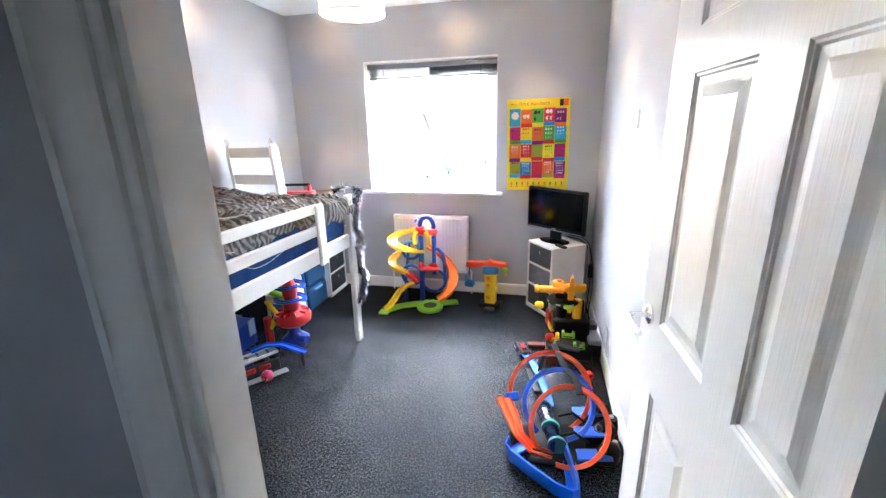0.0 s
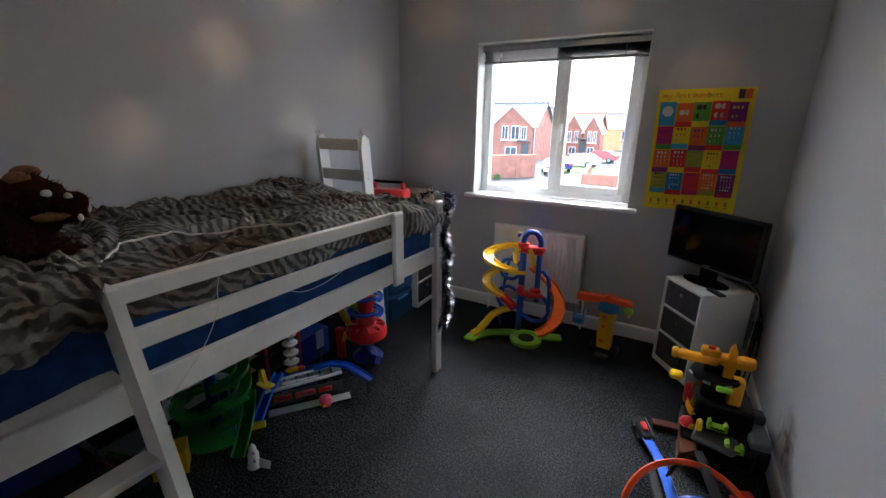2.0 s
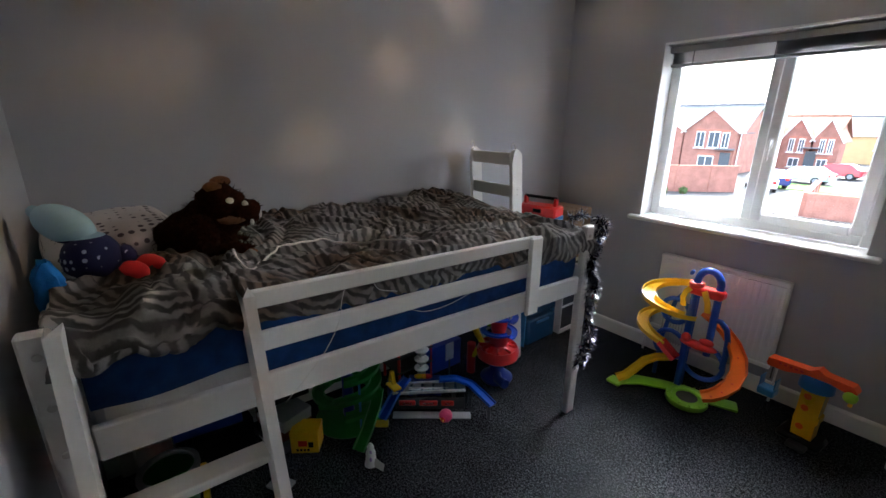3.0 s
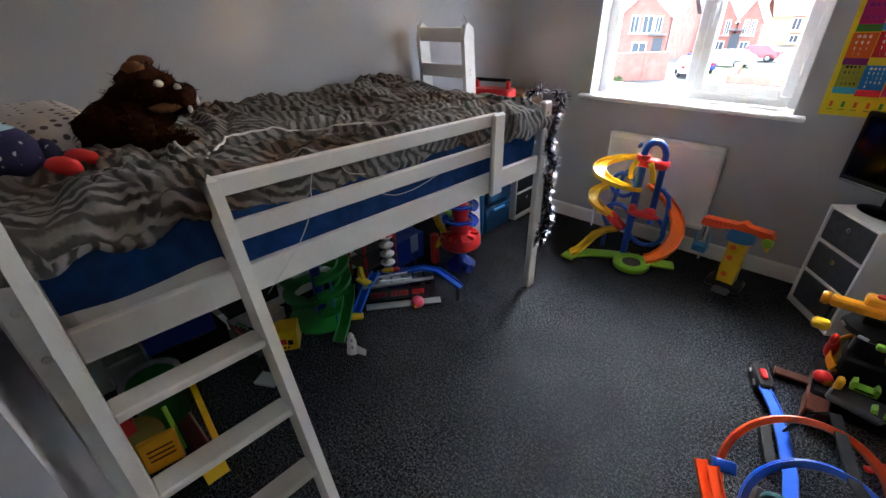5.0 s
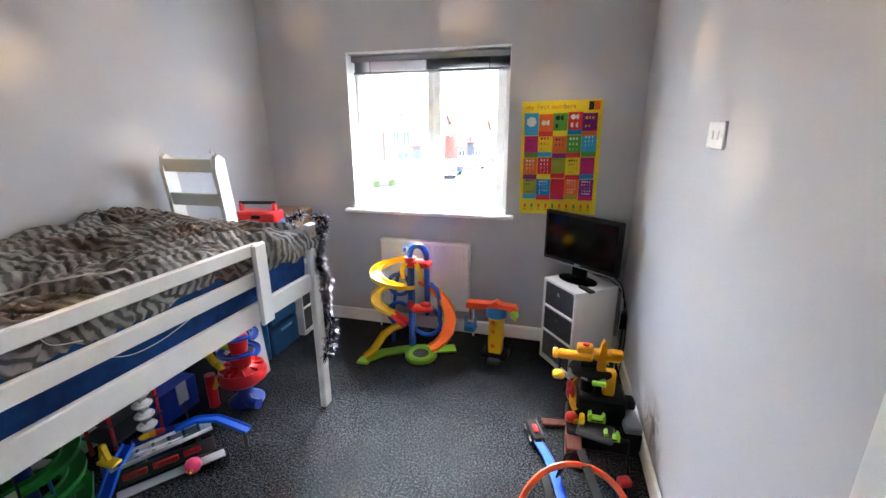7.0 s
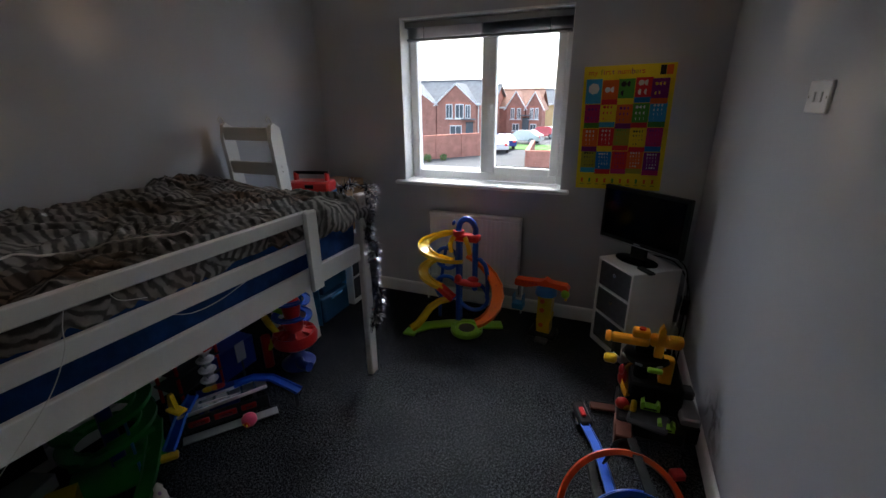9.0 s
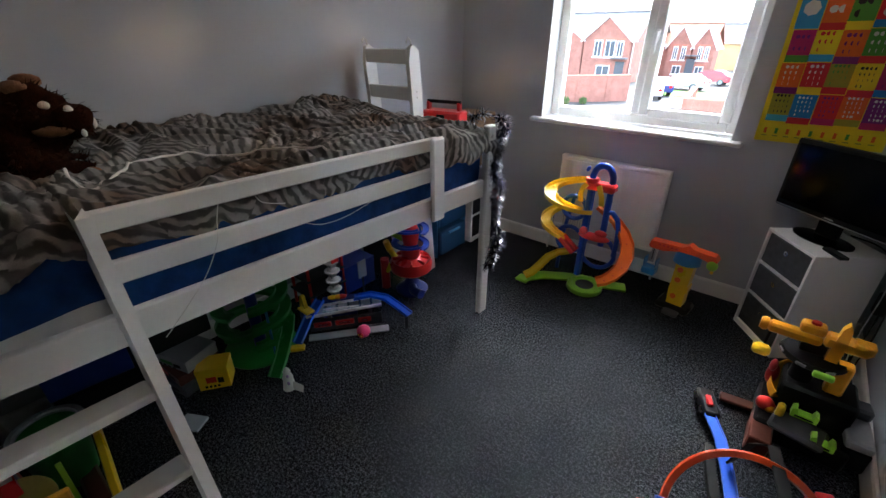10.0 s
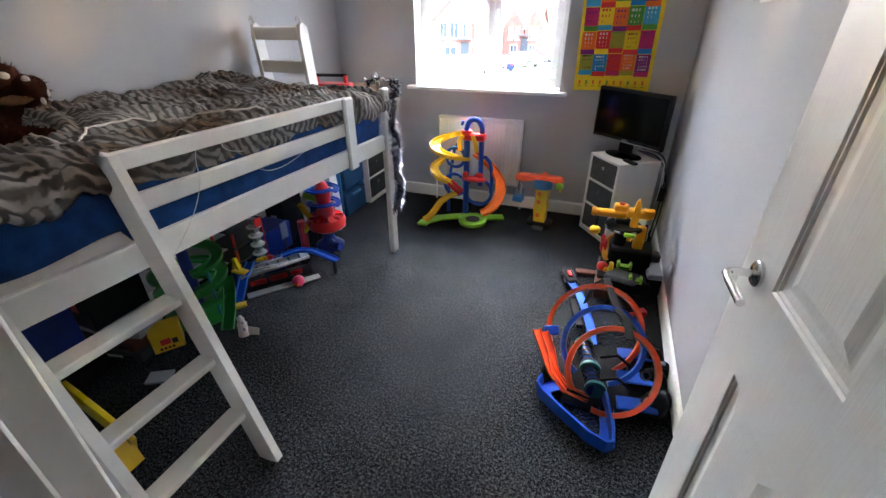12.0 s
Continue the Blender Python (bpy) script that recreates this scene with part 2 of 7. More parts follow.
# striped duvet cotton: grey and white bands that bend with the folds, brown patches
duvet_cotton = mat("duvet_cotton", (0.5, 0.5, 0.5), 0.9, var=0.05, bump=0.25, bscale=300)
nodes, lk = links(duvet_cotton)
tc = nodes.new("ShaderNodeTexCoord")
cells = nodes.new("ShaderNodeTexVoronoi")
cells.inputs["Scale"].default_value = 4.3
lk.new(tc.outputs["UV"], cells.inputs["Vector"])
rot = nodes.new("ShaderNodeVectorRotate")
rot.rotation_type = "Z_AXIS"
ang = nodes.new("ShaderNodeMath")
ang.operation, ang.inputs[1].default_value = "MULTIPLY", 2.2
sep = nodes.new("ShaderNodeSeparateColor")
lk.new(cells.outputs["Color"], sep.inputs[0])
lk.new(sep.outputs[0], ang.inputs[0])
lk.new(ang.outputs[0], rot.inputs["Angle"])
lk.new(tc.outputs["UV"], rot.inputs["Vector"])
bands = nodes.new("ShaderNodeTexWave")
bands.inputs["Scale"].default_value, bands.inputs["Distortion"].default_value, bands.inputs["Detail"].default_value, bands.inputs["Detail Scale"].default_value = 9.3, 3.1, 4.0, 3.0
lk.new(rot.outputs[0], bands.inputs["Vector"])
br = nodes.new("ShaderNodeValToRGB")
br.color_ramp.elements[0].position, br.color_ramp.elements[0].color = 0.26, (0.042, 0.041, 0.041, 1)
br.color_ramp.elements[1].position, br.color_ramp.elements[1].color = 0.80, (0.29, 0.285, 0.277, 1)
lk.new(bands.outputs["Fac"], br.inputs[0])
bn = nodes.new("ShaderNodeTexNoise")
bn.inputs["Scale"].default_value, bn.inputs["Detail"].default_value = 3.2, 3
lk.new(tc.outputs["UV"], bn.inputs["Vector"])
bmr = nodes.new("ShaderNodeMapRange")
bmr.inputs["From Min"].default_value, bmr.inputs["From Max"].default_value, bmr.inputs["To Max"].default_value = 0.47, 0.62, 0.9
lk.new(bn.outputs["Fac"], bmr.inputs["Value"])
bmix = nodes.new("ShaderNodeMix")
bmix.data_type = "RGBA"
bmix.blend_type = "MULTIPLY"
bmix.inputs["B"].default_value = (0.60, 0.38, 0.25, 1)
blotch = nodes.new("ShaderNodeTexNoise")
blotch.inputs["Scale"].default_value, blotch.inputs["Detail"].default_value = 17, 5
lk.new(tc.outputs["UV"], blotch.inputs["Vector"])
faded = nodes.new("ShaderNodeMapRange")
faded.inputs["From Min"].default_value, faded.inputs["From Max"].default_value, faded.inputs["To Max"].default_value = 0.40, 0.66, 0.7
lk.new(blotch.outputs["Fac"], faded.inputs["Value"])
plain = nodes.new("ShaderNodeMix")
plain.data_type = "RGBA"
plain.inputs["B"].default_value = (0.115, 0.112, 0.108, 1)
lk.new(br.outputs[0], plain.inputs["A"])
lk.new(faded.outputs[0], plain.inputs["Factor"])
lk.new(plain.outputs["Result"], bmix.inputs["A"])
lk.new(bmr.outputs[0], bmix.inputs["Factor"])
lk.new(bmix.outputs["Result"], nodes["Principled BSDF"].inputs["Base Color"])

# dotted pillow cotton
dot_cotton = mat("dot_cotton", (0.6, 0.55, 0.5), 0.9, var=0.05, bump=0.25, bscale=300)
nodes, lk = links(dot_cotton)
tc = nodes.new("ShaderNodeTexCoord")
vd = nodes.new("ShaderNodeTexVoronoi")
vd.inputs["Scale"].default_value, vd.inputs["Randomness"].default_value = 32.0, 0.15
lk.new(tc.outputs["Object"], vd.inputs["Vector"])
vr = nodes.new("ShaderNodeValToRGB")
vr.color_ramp.elements[0].position, vr.color_ramp.elements[0].color = 0.26, (0.09, 0.07, 0.08, 1)
vr.color_ramp.elements[1].position, vr.color_ramp.elements[1].color = 0.34, (0.60, 0.55, 0.52, 1)
lk.new(vd.outputs["Distance"], vr.inputs[0])
lk.new(vr.outputs[0], nodes["Principled BSDF"].inputs["Base Color"])

# frosted lampshade
shade_white = mat("shade_white", (0.85, 0.83, 0.78), 0.5, var=0.02, trans=0.0)
nodes, lk = links(shade_white)
tr = nodes.new("ShaderNodeBsdfTranslucent")
tr.inputs["Color"].default_value = (0.9, 0.85, 0.75, 1)
ms = nodes.new("ShaderNodeMixShader")
ms.inputs[0].default_value = 0.02
lk.new(nodes["Principled BSDF"].outputs[0], ms.inputs[1])
lk.new(tr.outputs[0], ms.inputs[2])
lk.new(ms.outputs[0], nodes["Material Output"].inputs[0])


# ---- mesh helpers ----
def V(*a):
    return Vector(a)


def box(bm, x0, x1, y0, y1, z0, z1, bev=0.003, m=None):
    r = bmesh.ops.create_cube(bm, size=1.0, matrix=Matrix.LocRotScale(((x0 + x1) / 2, (y0 + y1) / 2, (z0 + z1) / 2), None, (abs(x1 - x0), abs(y1 - y0), abs(z1 - z0))))
    vs = r["verts"]
    if bev:
        es = list({e for v in vs for e in v.link_edges})
        out = bmesh.ops.bevel(bm, geom=es, offset=bev, segments=1, affect="EDGES", profile=0.5)
        vs = list({v for f in out["faces"] for v in f.verts} | {v for v in vs if v.is_valid})
    if m is not None:
        bmesh.ops.transform(bm, matrix=m, verts=[v for v in vs if v.is_valid])
    return bm


def slab(*a, bev=0.003, m=None):
    return box(bmesh.new(), *a, bev=bev, m=m)


def sweep(bm, pts, prof, up=(0, 0, 1), closed=False):
    """Sweeps the closed outline prof (u to the side, v upwards) along pts."""
    pts = [Vector(p) for p in pts]
    n, rings = len(pts), []
    for i, p in enumerate(pts):
        a = pts[i - 1] if (i or closed) else p
        b = pts[(i + 1) % n] if (i < n - 1 or closed) else p
        t = (b - a).normalized()
        u = Vector(up(i / max(1, n - 1), t)) if callable(up) else Vector(up)
        side = t.cross(u)
        if side.length < 1e-4:
            side = t.cross(Vector((0, 1, 0)))
        side.normalize()
        w = side.cross(t)
        rings.append([bm.verts.new(p + side * q[0] + w * q[1]) for q in prof])
    k = len(prof)
    for i in range(n if closed else n - 1):
        r0, r1 = rings[i], rings[(i + 1) % n]
        for j in range(k):
            bm.faces.new((r0[j], r0[(j + 1) % k], r1[(j + 1) % k], r1[j]))
    if not closed:
        bm.faces.new(rings[0][::-1])
        bm.faces.new(rings[-1])
    return bm


def disc_outline(r, seg=8):
    return [(r * math.cos(2 * math.pi * i / seg), r * math.sin(2 * math.pi * i / seg)) for i in range(seg)]


def tube(bm, pts, r, seg=8, closed=False, up=(0, 0, 1)):
    return sweep(bm, pts, disc_outline(r, seg), up, closed)


def channel(w, h, t=0.003):
    """Outline of a toy track: a floor with two raised lips."""
    return [(-w / 2, 0), (w / 2, 0), (w / 2, h), (w / 2 - t, h), (w / 2 - t, t), (-w / 2 + t, t), (-w / 2 + t, h), (-w / 2, h)]


def lathe(bm, prof, seg=24, c=(0, 0, 0), m=None):
    """Turns the outline prof of (radius, height) round the z axis."""
    rings = []
    for r, z in prof:
        if r < 1e-5:
            rings.append([bm.verts.new((c[0], c[1], c[2] + z))])
        else:
            rings.append([bm.verts.new((c[0] + r * math.cos(2 * math.pi * i / seg), c[1] + r * math.sin(2 * math.pi * i / seg), c[2] + z)) for i in range(seg)])
    for a, b in zip(rings, rings[1:]):
        for i in range(seg):
            j = (i + 1) % seg
            if len(a) == 1 and len(b) == 1:
                continue
            if len(a) == 1:
                bm.faces.new((a[0], b[j], b[i]))
            elif len(b) == 1:
                bm.faces.new((a[i], a[j], b[0]))
            else:
                bm.faces.new((a[i], a[j], b[j], b[i]))
    if m is not None:
        bmesh.ops.transform(bm, matrix=m, verts=[v for r in rings for v in r])
    return bm


def turned(prof, seg=24, c=(0, 0, 0), m=None):
    return lathe(bmesh.new(), prof, seg, c, m)


def blob(bm, c, r, sub=2, rough=0.0, seed=0.0, rot=None):
    out = bmesh.ops.create_icosphere(bm, subdivisions=sub, radius=1.0)
    for v in out["verts"]:
        k = 1 + rough * noise.noise(v.co * 2.5 + Vector((seed, seed * 2, 0)))
        q = Vector((v.co.x * r[0] * k, v.co.y * r[1] * k, v.co.z * r[2] * k))
        if rot:
            q.rotate(Euler([radians(a) for a in rot]))
        v.co = q + Vector(c)
    return bm


def extrude(outline, depth, axis="y", at=0.0):
    """A flat outline of (a, b) made into a plate; axis is the way of its thickness."""
    bm = bmesh.new()
    place = {"y": lambda a, b, d: (a, d, b), "x": lambda a, b, d: (d, a, b), "z": lambda a, b, d: (a, b, d)}[axis]
    f = [bm.verts.new(place(a, b, at)) for a, b in outline]
    g = [bm.verts.new(place(a, b, at + depth)) for a, b in outline]
    n = len(outline)
    bm.faces.new(f)
    bm.faces.new(g[::-1])
    for i in range(n):
        bm.faces.new((f[i], f[(i + 1) % n], g[(i + 1) % n], g[i]))
    bmesh.ops.recalc_face_normals(bm, faces=bm.faces)
    return bm


def mesh_object(name, bm, material, smooth=False):
    bmesh.ops.recalc_face_normals(bm, faces=bm.faces)
    me = bpy.data.meshes.new(name)
    bm.to_mesh(me)
    bm.free()
    me.materials.append(material)
    if smooth:
        for p in me.polygons:
            p.use_smooth = True
        me.set_sharp_from_angle(angle=radians(40))
    return new(name, me)


def part(name, bm, material, parent, label="", smooth=True):
    ob = mesh_object(name, bm, material, smooth)
    ob.parent = parent
    return tagged(ob, label)


def thing(name, label, category, m=None, group="", kind=""):
    ob = new(name)
    ob.empty_display_size = 0.05
    if m is not None:
        ob.matrix_world = m
    return tagged(ob, label, category, group, kind)


def single(name, bm, material, label, category, group="", kind="", smooth=True, m=None):
    ob = mesh_object(name, bm, material, smooth)
    if m is not None:
        ob.matrix_world = m
    return tagged(ob, label, category, group, kind)


def arc(cx, cz, r, a0, a1, n, y=0.0):
    return [V(cx + r * math.cos(radians(a0 + (a1 - a0) * i / n)), y, cz + r * math.sin(radians(a0 + (a1 - a0) * i / n))) for i in range(n + 1)]


# ---- the room ----
LEFT, RIGHT, FAR, NEAR, HIGH = -1.335, 1.297, 3.33, 0.27, 2.40
WX0, WX1, WZ0, WZ1 = -0.645, 0.489, 0.93, 2.005


def structure(name, bm, material, label, category="wall"):
    return single(name, bm, material, label, category, kind="structure", smooth=False)


structure("floor", slab(-2.2, 2.6, -1.9, FAR + 0.02, -0.12, 0.0, bev=0), carpet, "dark grey flecked fitted carpet over the whole floor", "floor")
structure("ceiling", slab(-2.2, 2.6, -1.9, FAR + 0.3, HIGH, HIGH + 0.12, bev=0), ceiling_paint, "plain white painted ceiling", "ceiling")
bm = bmesh.new()
box(bm, LEFT - 0.12, WX0, FAR, FAR + 0.26, -0.12, HIGH, 0)
box(bm, WX1, RIGHT + 0.12, FAR, FAR + 0.26, -0.12, HIGH, 0)
box(bm, WX0, WX1, FAR, FAR + 0.26, -0.12, WZ0 - 0.03, 0)
box(bm, WX0, WX1, FAR, FAR + 0.26, WZ1, HIGH, 0)
structure("wall_window", bm, wall_paint, "pale grey painted wall around the window")
structure("wall_left", slab(LEFT - 0.12, LEFT, NEAR - 0.2, FAR, 0, HIGH, bev=0), wall_paint, "pale grey painted wall beside the bed")
structure("wall_right", slab(RIGHT, RIGHT + 0.12, 0.07, FAR, 0, HIGH, bev=0), shadowed_paint, "pale grey wall with the toys' shadow in its paint, and a light switch")
JL, JR, HALL = 0.519, 1.243, 0.072
bm = slab(LEFT, -0.2, HALL, NEAR, 0, HIGH, bev=0)
box(bm, -0.2, JL - 0.09, HALL, 0.156, 0, HIGH, 0)
structure("wall_near", bm, wall_paint, "pale grey painted wall at the head of the bed")
structure("wall_over_door", slab(JL - 0.09, RIGHT, HALL, 0.168, 2.03, HIGH, bev=0), wall_paint, "pale grey painted wall over the doorway")
structure("wall_hall_left", slab(-2.2, -0.9, -1.9, HALL, 0, HIGH, bev=0), wall_paint, "plain hall wall")
structure("wall_hall_right", slab(1.9, 2.6, -1.9, HALL, 0, HIGH, bev=0), wall_paint, "plain hall wall")
# unseen wall; its gap is added to let daylight onto the door jamb
bm = slab(-0.9, 0.38, -1.9, -1.75, 0, HIGH, bev=0)
box(bm, 0.52, 1.9, -1.9, -1.75, 0, HIGH, 0)
box(bm, 0.38, 0.52, -1.9, -1.75, 0, 1.5, 0)
box(bm, 0.38, 0.52, -1.9, -1.75, 1.75, HIGH, 0)
structure("wall_hall_back", bm, wall_paint, "plain unseen hall wall with a small gap added for light")
structure("wall_hall_side", slab(RIGHT, 1.9, -0.05, HALL, 0, HIGH, bev=0), wall_paint, "plain hall wall beside the doorway")

# skirting with a rounded top edge
SKIRT = [(0, 0), (0.014, 0), (0.014, 0.085), (0.010, 0.096), (0.004, 0.1), (0, 0.1)]


def skirting(pts, name="skirting"):
    return structure(name, sweep(bmesh.new(), pts, SKIRT), gloss_white, "white gloss painted skirting board", "skirting board")


skirting([V(RIGHT, FAR, 0), V(LEFT, FAR, 0)][::-1])
skirting([V(RIGHT, FAR - 0.014, 0), V(RIGHT, 0.2, 0)])
skirting([V(LEFT, NEAR, 0), V(LEFT, FAR - 0.014, 0)])

# door lining, stops and moulded architrave
lining = thing("door_lining", "white painted door lining with stops and moulded architrave", "door frame", kind="structure")
part("jamb", slab(JL - 0.09, JL, HALL, 0.159, 0, 2.03), gloss_white, lining)
part("jamb", slab(JR, RIGHT, HALL, 0.255, 0, 2.03), gloss_white, lining)
part("head", slab(JL, JR, HALL, 0.2, 2.0, 2.03), gloss_white, lining)
part("stop", slab(JL, JL + 0.01, 0.08, 0.13, 0, 2.0), gloss_white, lining)
part("stop", slab(JL, JR, 0.08, 0.13, 1.988, 2.0), gloss_white, lining)
ARCH = [(0, 0), (0.07, 0), (0.07, 0.006), (0.062, 0.013), (0.05, 0.012), (0.045, 0.017), (0.03, 0.019), (0.012, 0.016), (0.004, 0.008), (0, 0.006)]
part("architrave", sweep(bmesh.new(), [V(JL - 0.012, HALL, 0), V(JL - 0.012, HALL, 2.06)], [(-a, b) for a, b in ARCH], up=(0, -1, 0)), gloss_white, lining)
part("strike_plate", slab(JL, JL + 0.0015, 0.132, 0.156, 0.93, 1.0, bev=0), chrome, lining, "chrome strike plate")


# the six-panel door, standing open
def panel_door():
    W, H, T = 0.762, 1.981, 0.036
    d = thing("door_1", "white six-panel moulded door, standing wide open", "door", kind="structure")
    cols, rows = [(0.05, 0.24), (0.36, 0.617)], [(0.2, 0.767), (0.968, 1.57), (1.66, 1.86)]
    bm = bmesh.new()
    xs = sorted({0.0, W, *[a for c in cols for a in c]})
    zs = sorted({0.0, H, *[a for r in rows for a in r]})
    for sgn, y in ((-1, 0.0), (1, T)):
        for i in range(len(xs) - 1):
            for j in range(len(zs) - 1):
                x0, x1, z0, z1 = xs[i], xs[i + 1], zs[j], zs[j + 1]
                steps = [(0, 0)]
                if (x0, x1) in cols and (z0, z1) in rows:
                    steps = [(0, 0), (0.004, 0.004), (0.008, 0.004), (0.012, 0.008), (0.028, 0.009), (0.034, 0.008), (0.055, 0.002)]
                loops = []
                for inset, dep in steps:
                    yy = y - sgn * dep
                    loops.append([bm.verts.new(c) for c in ((x0 + inset, yy, z0 + inset), (x1 - inset, yy, z0 + inset), (x1 - inset, yy, z1 - inset), (x0 + inset, yy, z1 - inset))])
                for a, b in zip(loops, loops[1:]):
                    for k in range(4):
                        bm.faces.new((a[k], a[(k + 1) % 4], b[(k + 1) % 4], b[k]))
                bm.faces.new(loops[-1])
    bmesh.ops.remove_doubles(bm, verts=bm.verts, dist=0.0002)
    for a, b in (((0, 0), (0, H)), ((W, 0), (W, H)), ((0, 0), (W, 0)), ((0, H), (W, H))):
        bm.faces.new([bm.verts.new(q) for q in ((a[0], 0, a[1]), (b[0], 0, b[1]), (b[0], T, b[1]), (a[0], T, a[1]))])
    part("leaf", bm, door_skin, d, smooth=False)
    for y, s in ((0.0, -1), (T, 1)):
        h = part("handle", turned([(0, 0), (0.026, 0), (0.026, 0.006), (0.022, 0.009), (0, 0.009)], 28, m=pose(W - 0.077, y, 0.965, 90 if s < 0 else -90)), chrome, d, "polished chrome lever handle")
        bm = bmesh.new()
        path = [V(W - 0.077, y + s * 0.004, 0.965), V(W - 0.077, y + s * 0.04, 0.965), V(W - 0.079, y + s * 0.05, 0.965), V(W - 0.087, y + s * 0.057, 0.964), V(W - 0.112, y + s * 0.059, 0.963), V(W - 0.187, y + s * 0.058, 0.961)]
        tube(bm, path, 0.0078, 12)
        part("lever", bm, chrome, h)
    for z in (0.25, 1.0, 1.75):
        part("hinge", tube(bmesh.new(), [V(-0.004, T + 0.002, z - 0.045), V(-0.004, T + 0.002, z + 0.045)], 0.006, 10), steel, d, "steel butt hinge")
    return d


door = panel_door()
door.matrix_world = pose(1.240, 0.236, 0.004, 0, 0, 93.2)


# window: upvc frame with one fixed light and one casement
def window():
    w = thing("window_1", "white upvc window, one fixed pane and one closed casement", "window", kind="structure")
    y0, y1 = FAR + 0.135, FAR + 0.2
    x0, x1, z0, z1 = WX0 + 0.004, WX1 - 0.004, WZ0 + 0.004, WZ1 - 0.012
    fr = bmesh.new()
    box(fr, x0, x0 + 0.058, y0, y1, z0, z1, 0.006)
    box(fr, x1 - 0.05, x1, y0, y1, z0, z1, 0.006)
    box(fr, x0 + 0.058, x1 - 0.05, y0, y1, z0, z0 + 0.056, 0.006)
    box(fr, x0 + 0.058, x1 - 0.05, y0, y1, z1 - 0.055, z1, 0.006)
    box(fr, -0.103, -0.042, y0, y1, z0 + 0.056, z1 - 0.055, 0.006)
    part("window_frame", fr, upvc, w, smooth=False)
    cs = bmesh.new()
    a0, a1, b0, b1 = -0.042, x1 - 0.05, z0 + 0.056, z1 - 0.055
    for q in ((a0 - 0.012, a0 + 0.045, b0, b1), (a1 - 0.045, a1 + 0.012, b0, b1)):
        box(cs, q[0], q[1], y0 - 0.018, y1 - 0.02, q[2], q[3], 0.007)
    for q in ((a0 + 0.045, a1 - 0.045, b0 - 0.012, b0 + 0.045), (a0 + 0.045, a1 - 0.045, b1 - 0.045, b1 + 0.012)):
        box(cs, q[0], q[1], y0 - 0.018, y1 - 0.02, q[2], q[3], 0.007)
    sash = part("casement", cs, upvc, w, smooth=False)
    part("gasket", slab(a0 + 0.044, a1 - 0.044, y0 + 0.022, y0 + 0.026, b0 + 0.044, b0 + 0.05, bev=0), black_plastic, sash)
    for px0, px1, pz0, pz1 in ((x0 + 0.053, -0.1, z0 + 0.05, z1 - 0.05), (a0 + 0.04, a1 - 0.04, b0 + 0.04, b1 - 0.04)):
        p = part("pane", slab(px0, px1, y0 + 0.028, y0 + 0.032, pz0, pz1, bev=0), glass, w, "clear window glass", smooth=False)
        p.visible_shadow = False
    hb = bmesh.new()
    box(hb, a0 + 0.006, a0 + 0.026, y0 - 0.03, y0 - 0.017, 1.40, 1.46, 0.004)
    box(hb, a0 + 0.009, a0 + 0.023, y0 - 0.05, y0 - 0.03, 1.43, 1.452, 0.004)
    box(hb, a0 + 0.009, a0 + 0.023, y0 - 0.056, y0 - 0.044, 1.335, 1.447, 0.004)
    part("window_handle", hb, upvc, sash, "white cranked window handle")
    rv = bmesh.new()
    box(rv, WX0, WX0 + 0.004, FAR + 0.002, y1, WZ0, WZ1, 0)
    box(rv, WX1 - 0.004, WX1, FAR + 0.002, y1, WZ0, WZ1, 0)
    box(rv, WX0 + 0.004, WX1 - 0.004, FAR + 0.002, y1, WZ1 - 0.012, WZ1, 0)
    part("reveal", rv, ceiling_paint, w, smooth=False)
    sl = bmesh.new()
    box(sl, WX0 - 0.062, WX1 + 0.056, FAR - 0.055, FAR - 0.001, WZ0 - 0.028, WZ0, 0.008)
    box(sl, WX0 + 0.001, WX1 - 0.001, FAR - 0.004, y0 + 0.01, WZ0 - 0.027, WZ0 - 0.001, 0)
    part("window_sill", sl, gloss_white, w, smooth=False)
    ex = bmesh.new()
    box(ex, WX0 - 0.05, WX1 + 0.05, y1, FAR + 0.32, WZ0 - 0.04, WZ0 - 0.005, 0.004)
    part("outer_sill", ex, upvc, w, smooth=False)
    return w


window()


def venetian_blind():
    b = thing("venetian_blind", "grey venetian blind drawn up to the window head", "blind")
    y = FAR + 0.07
    xa, xb = WX0 + 0.03, WX1 - 0.012
    part("headrail", slab(xa - 0.012, xb + 0.004, y - 0.03, y + 0.03, 1.945, 1.985, bev=0.004), blind_grey, b)
    for i in range(16):
        z = 1.940 - 0.0036 * i
        prof = [(-0.024, 0), (-0.012, 0.0024), (0, 0.0032), (0.012, 0.0024), (0.024, 0), (0.012, 0.0012), (0, 0.0018), (-0.012, 0.0012)]
        part("slat", sweep(bmesh.new(), [V(xa, y + 0.0015 * (i % 3), z), V(xb, y + 0.001 * (i % 4), z - 0.001 * (i % 2))], prof), blind_grey, b)
    part("bottom_rail", slab(xa, xb, y - 0.026, y + 0.026, 1.866, 1.882, bev=0.004), blind_grey, b)
    for x in (xa + 0.13, -0.08, xb - 0.13):
        part("ladder_tape", tube(bmesh.new(), [V(x, y - 0.028, 1.868), V(x, y - 0.028, 1.95)], 0.0025, 6), dark_grey_plastic, b)


venetian_blind()


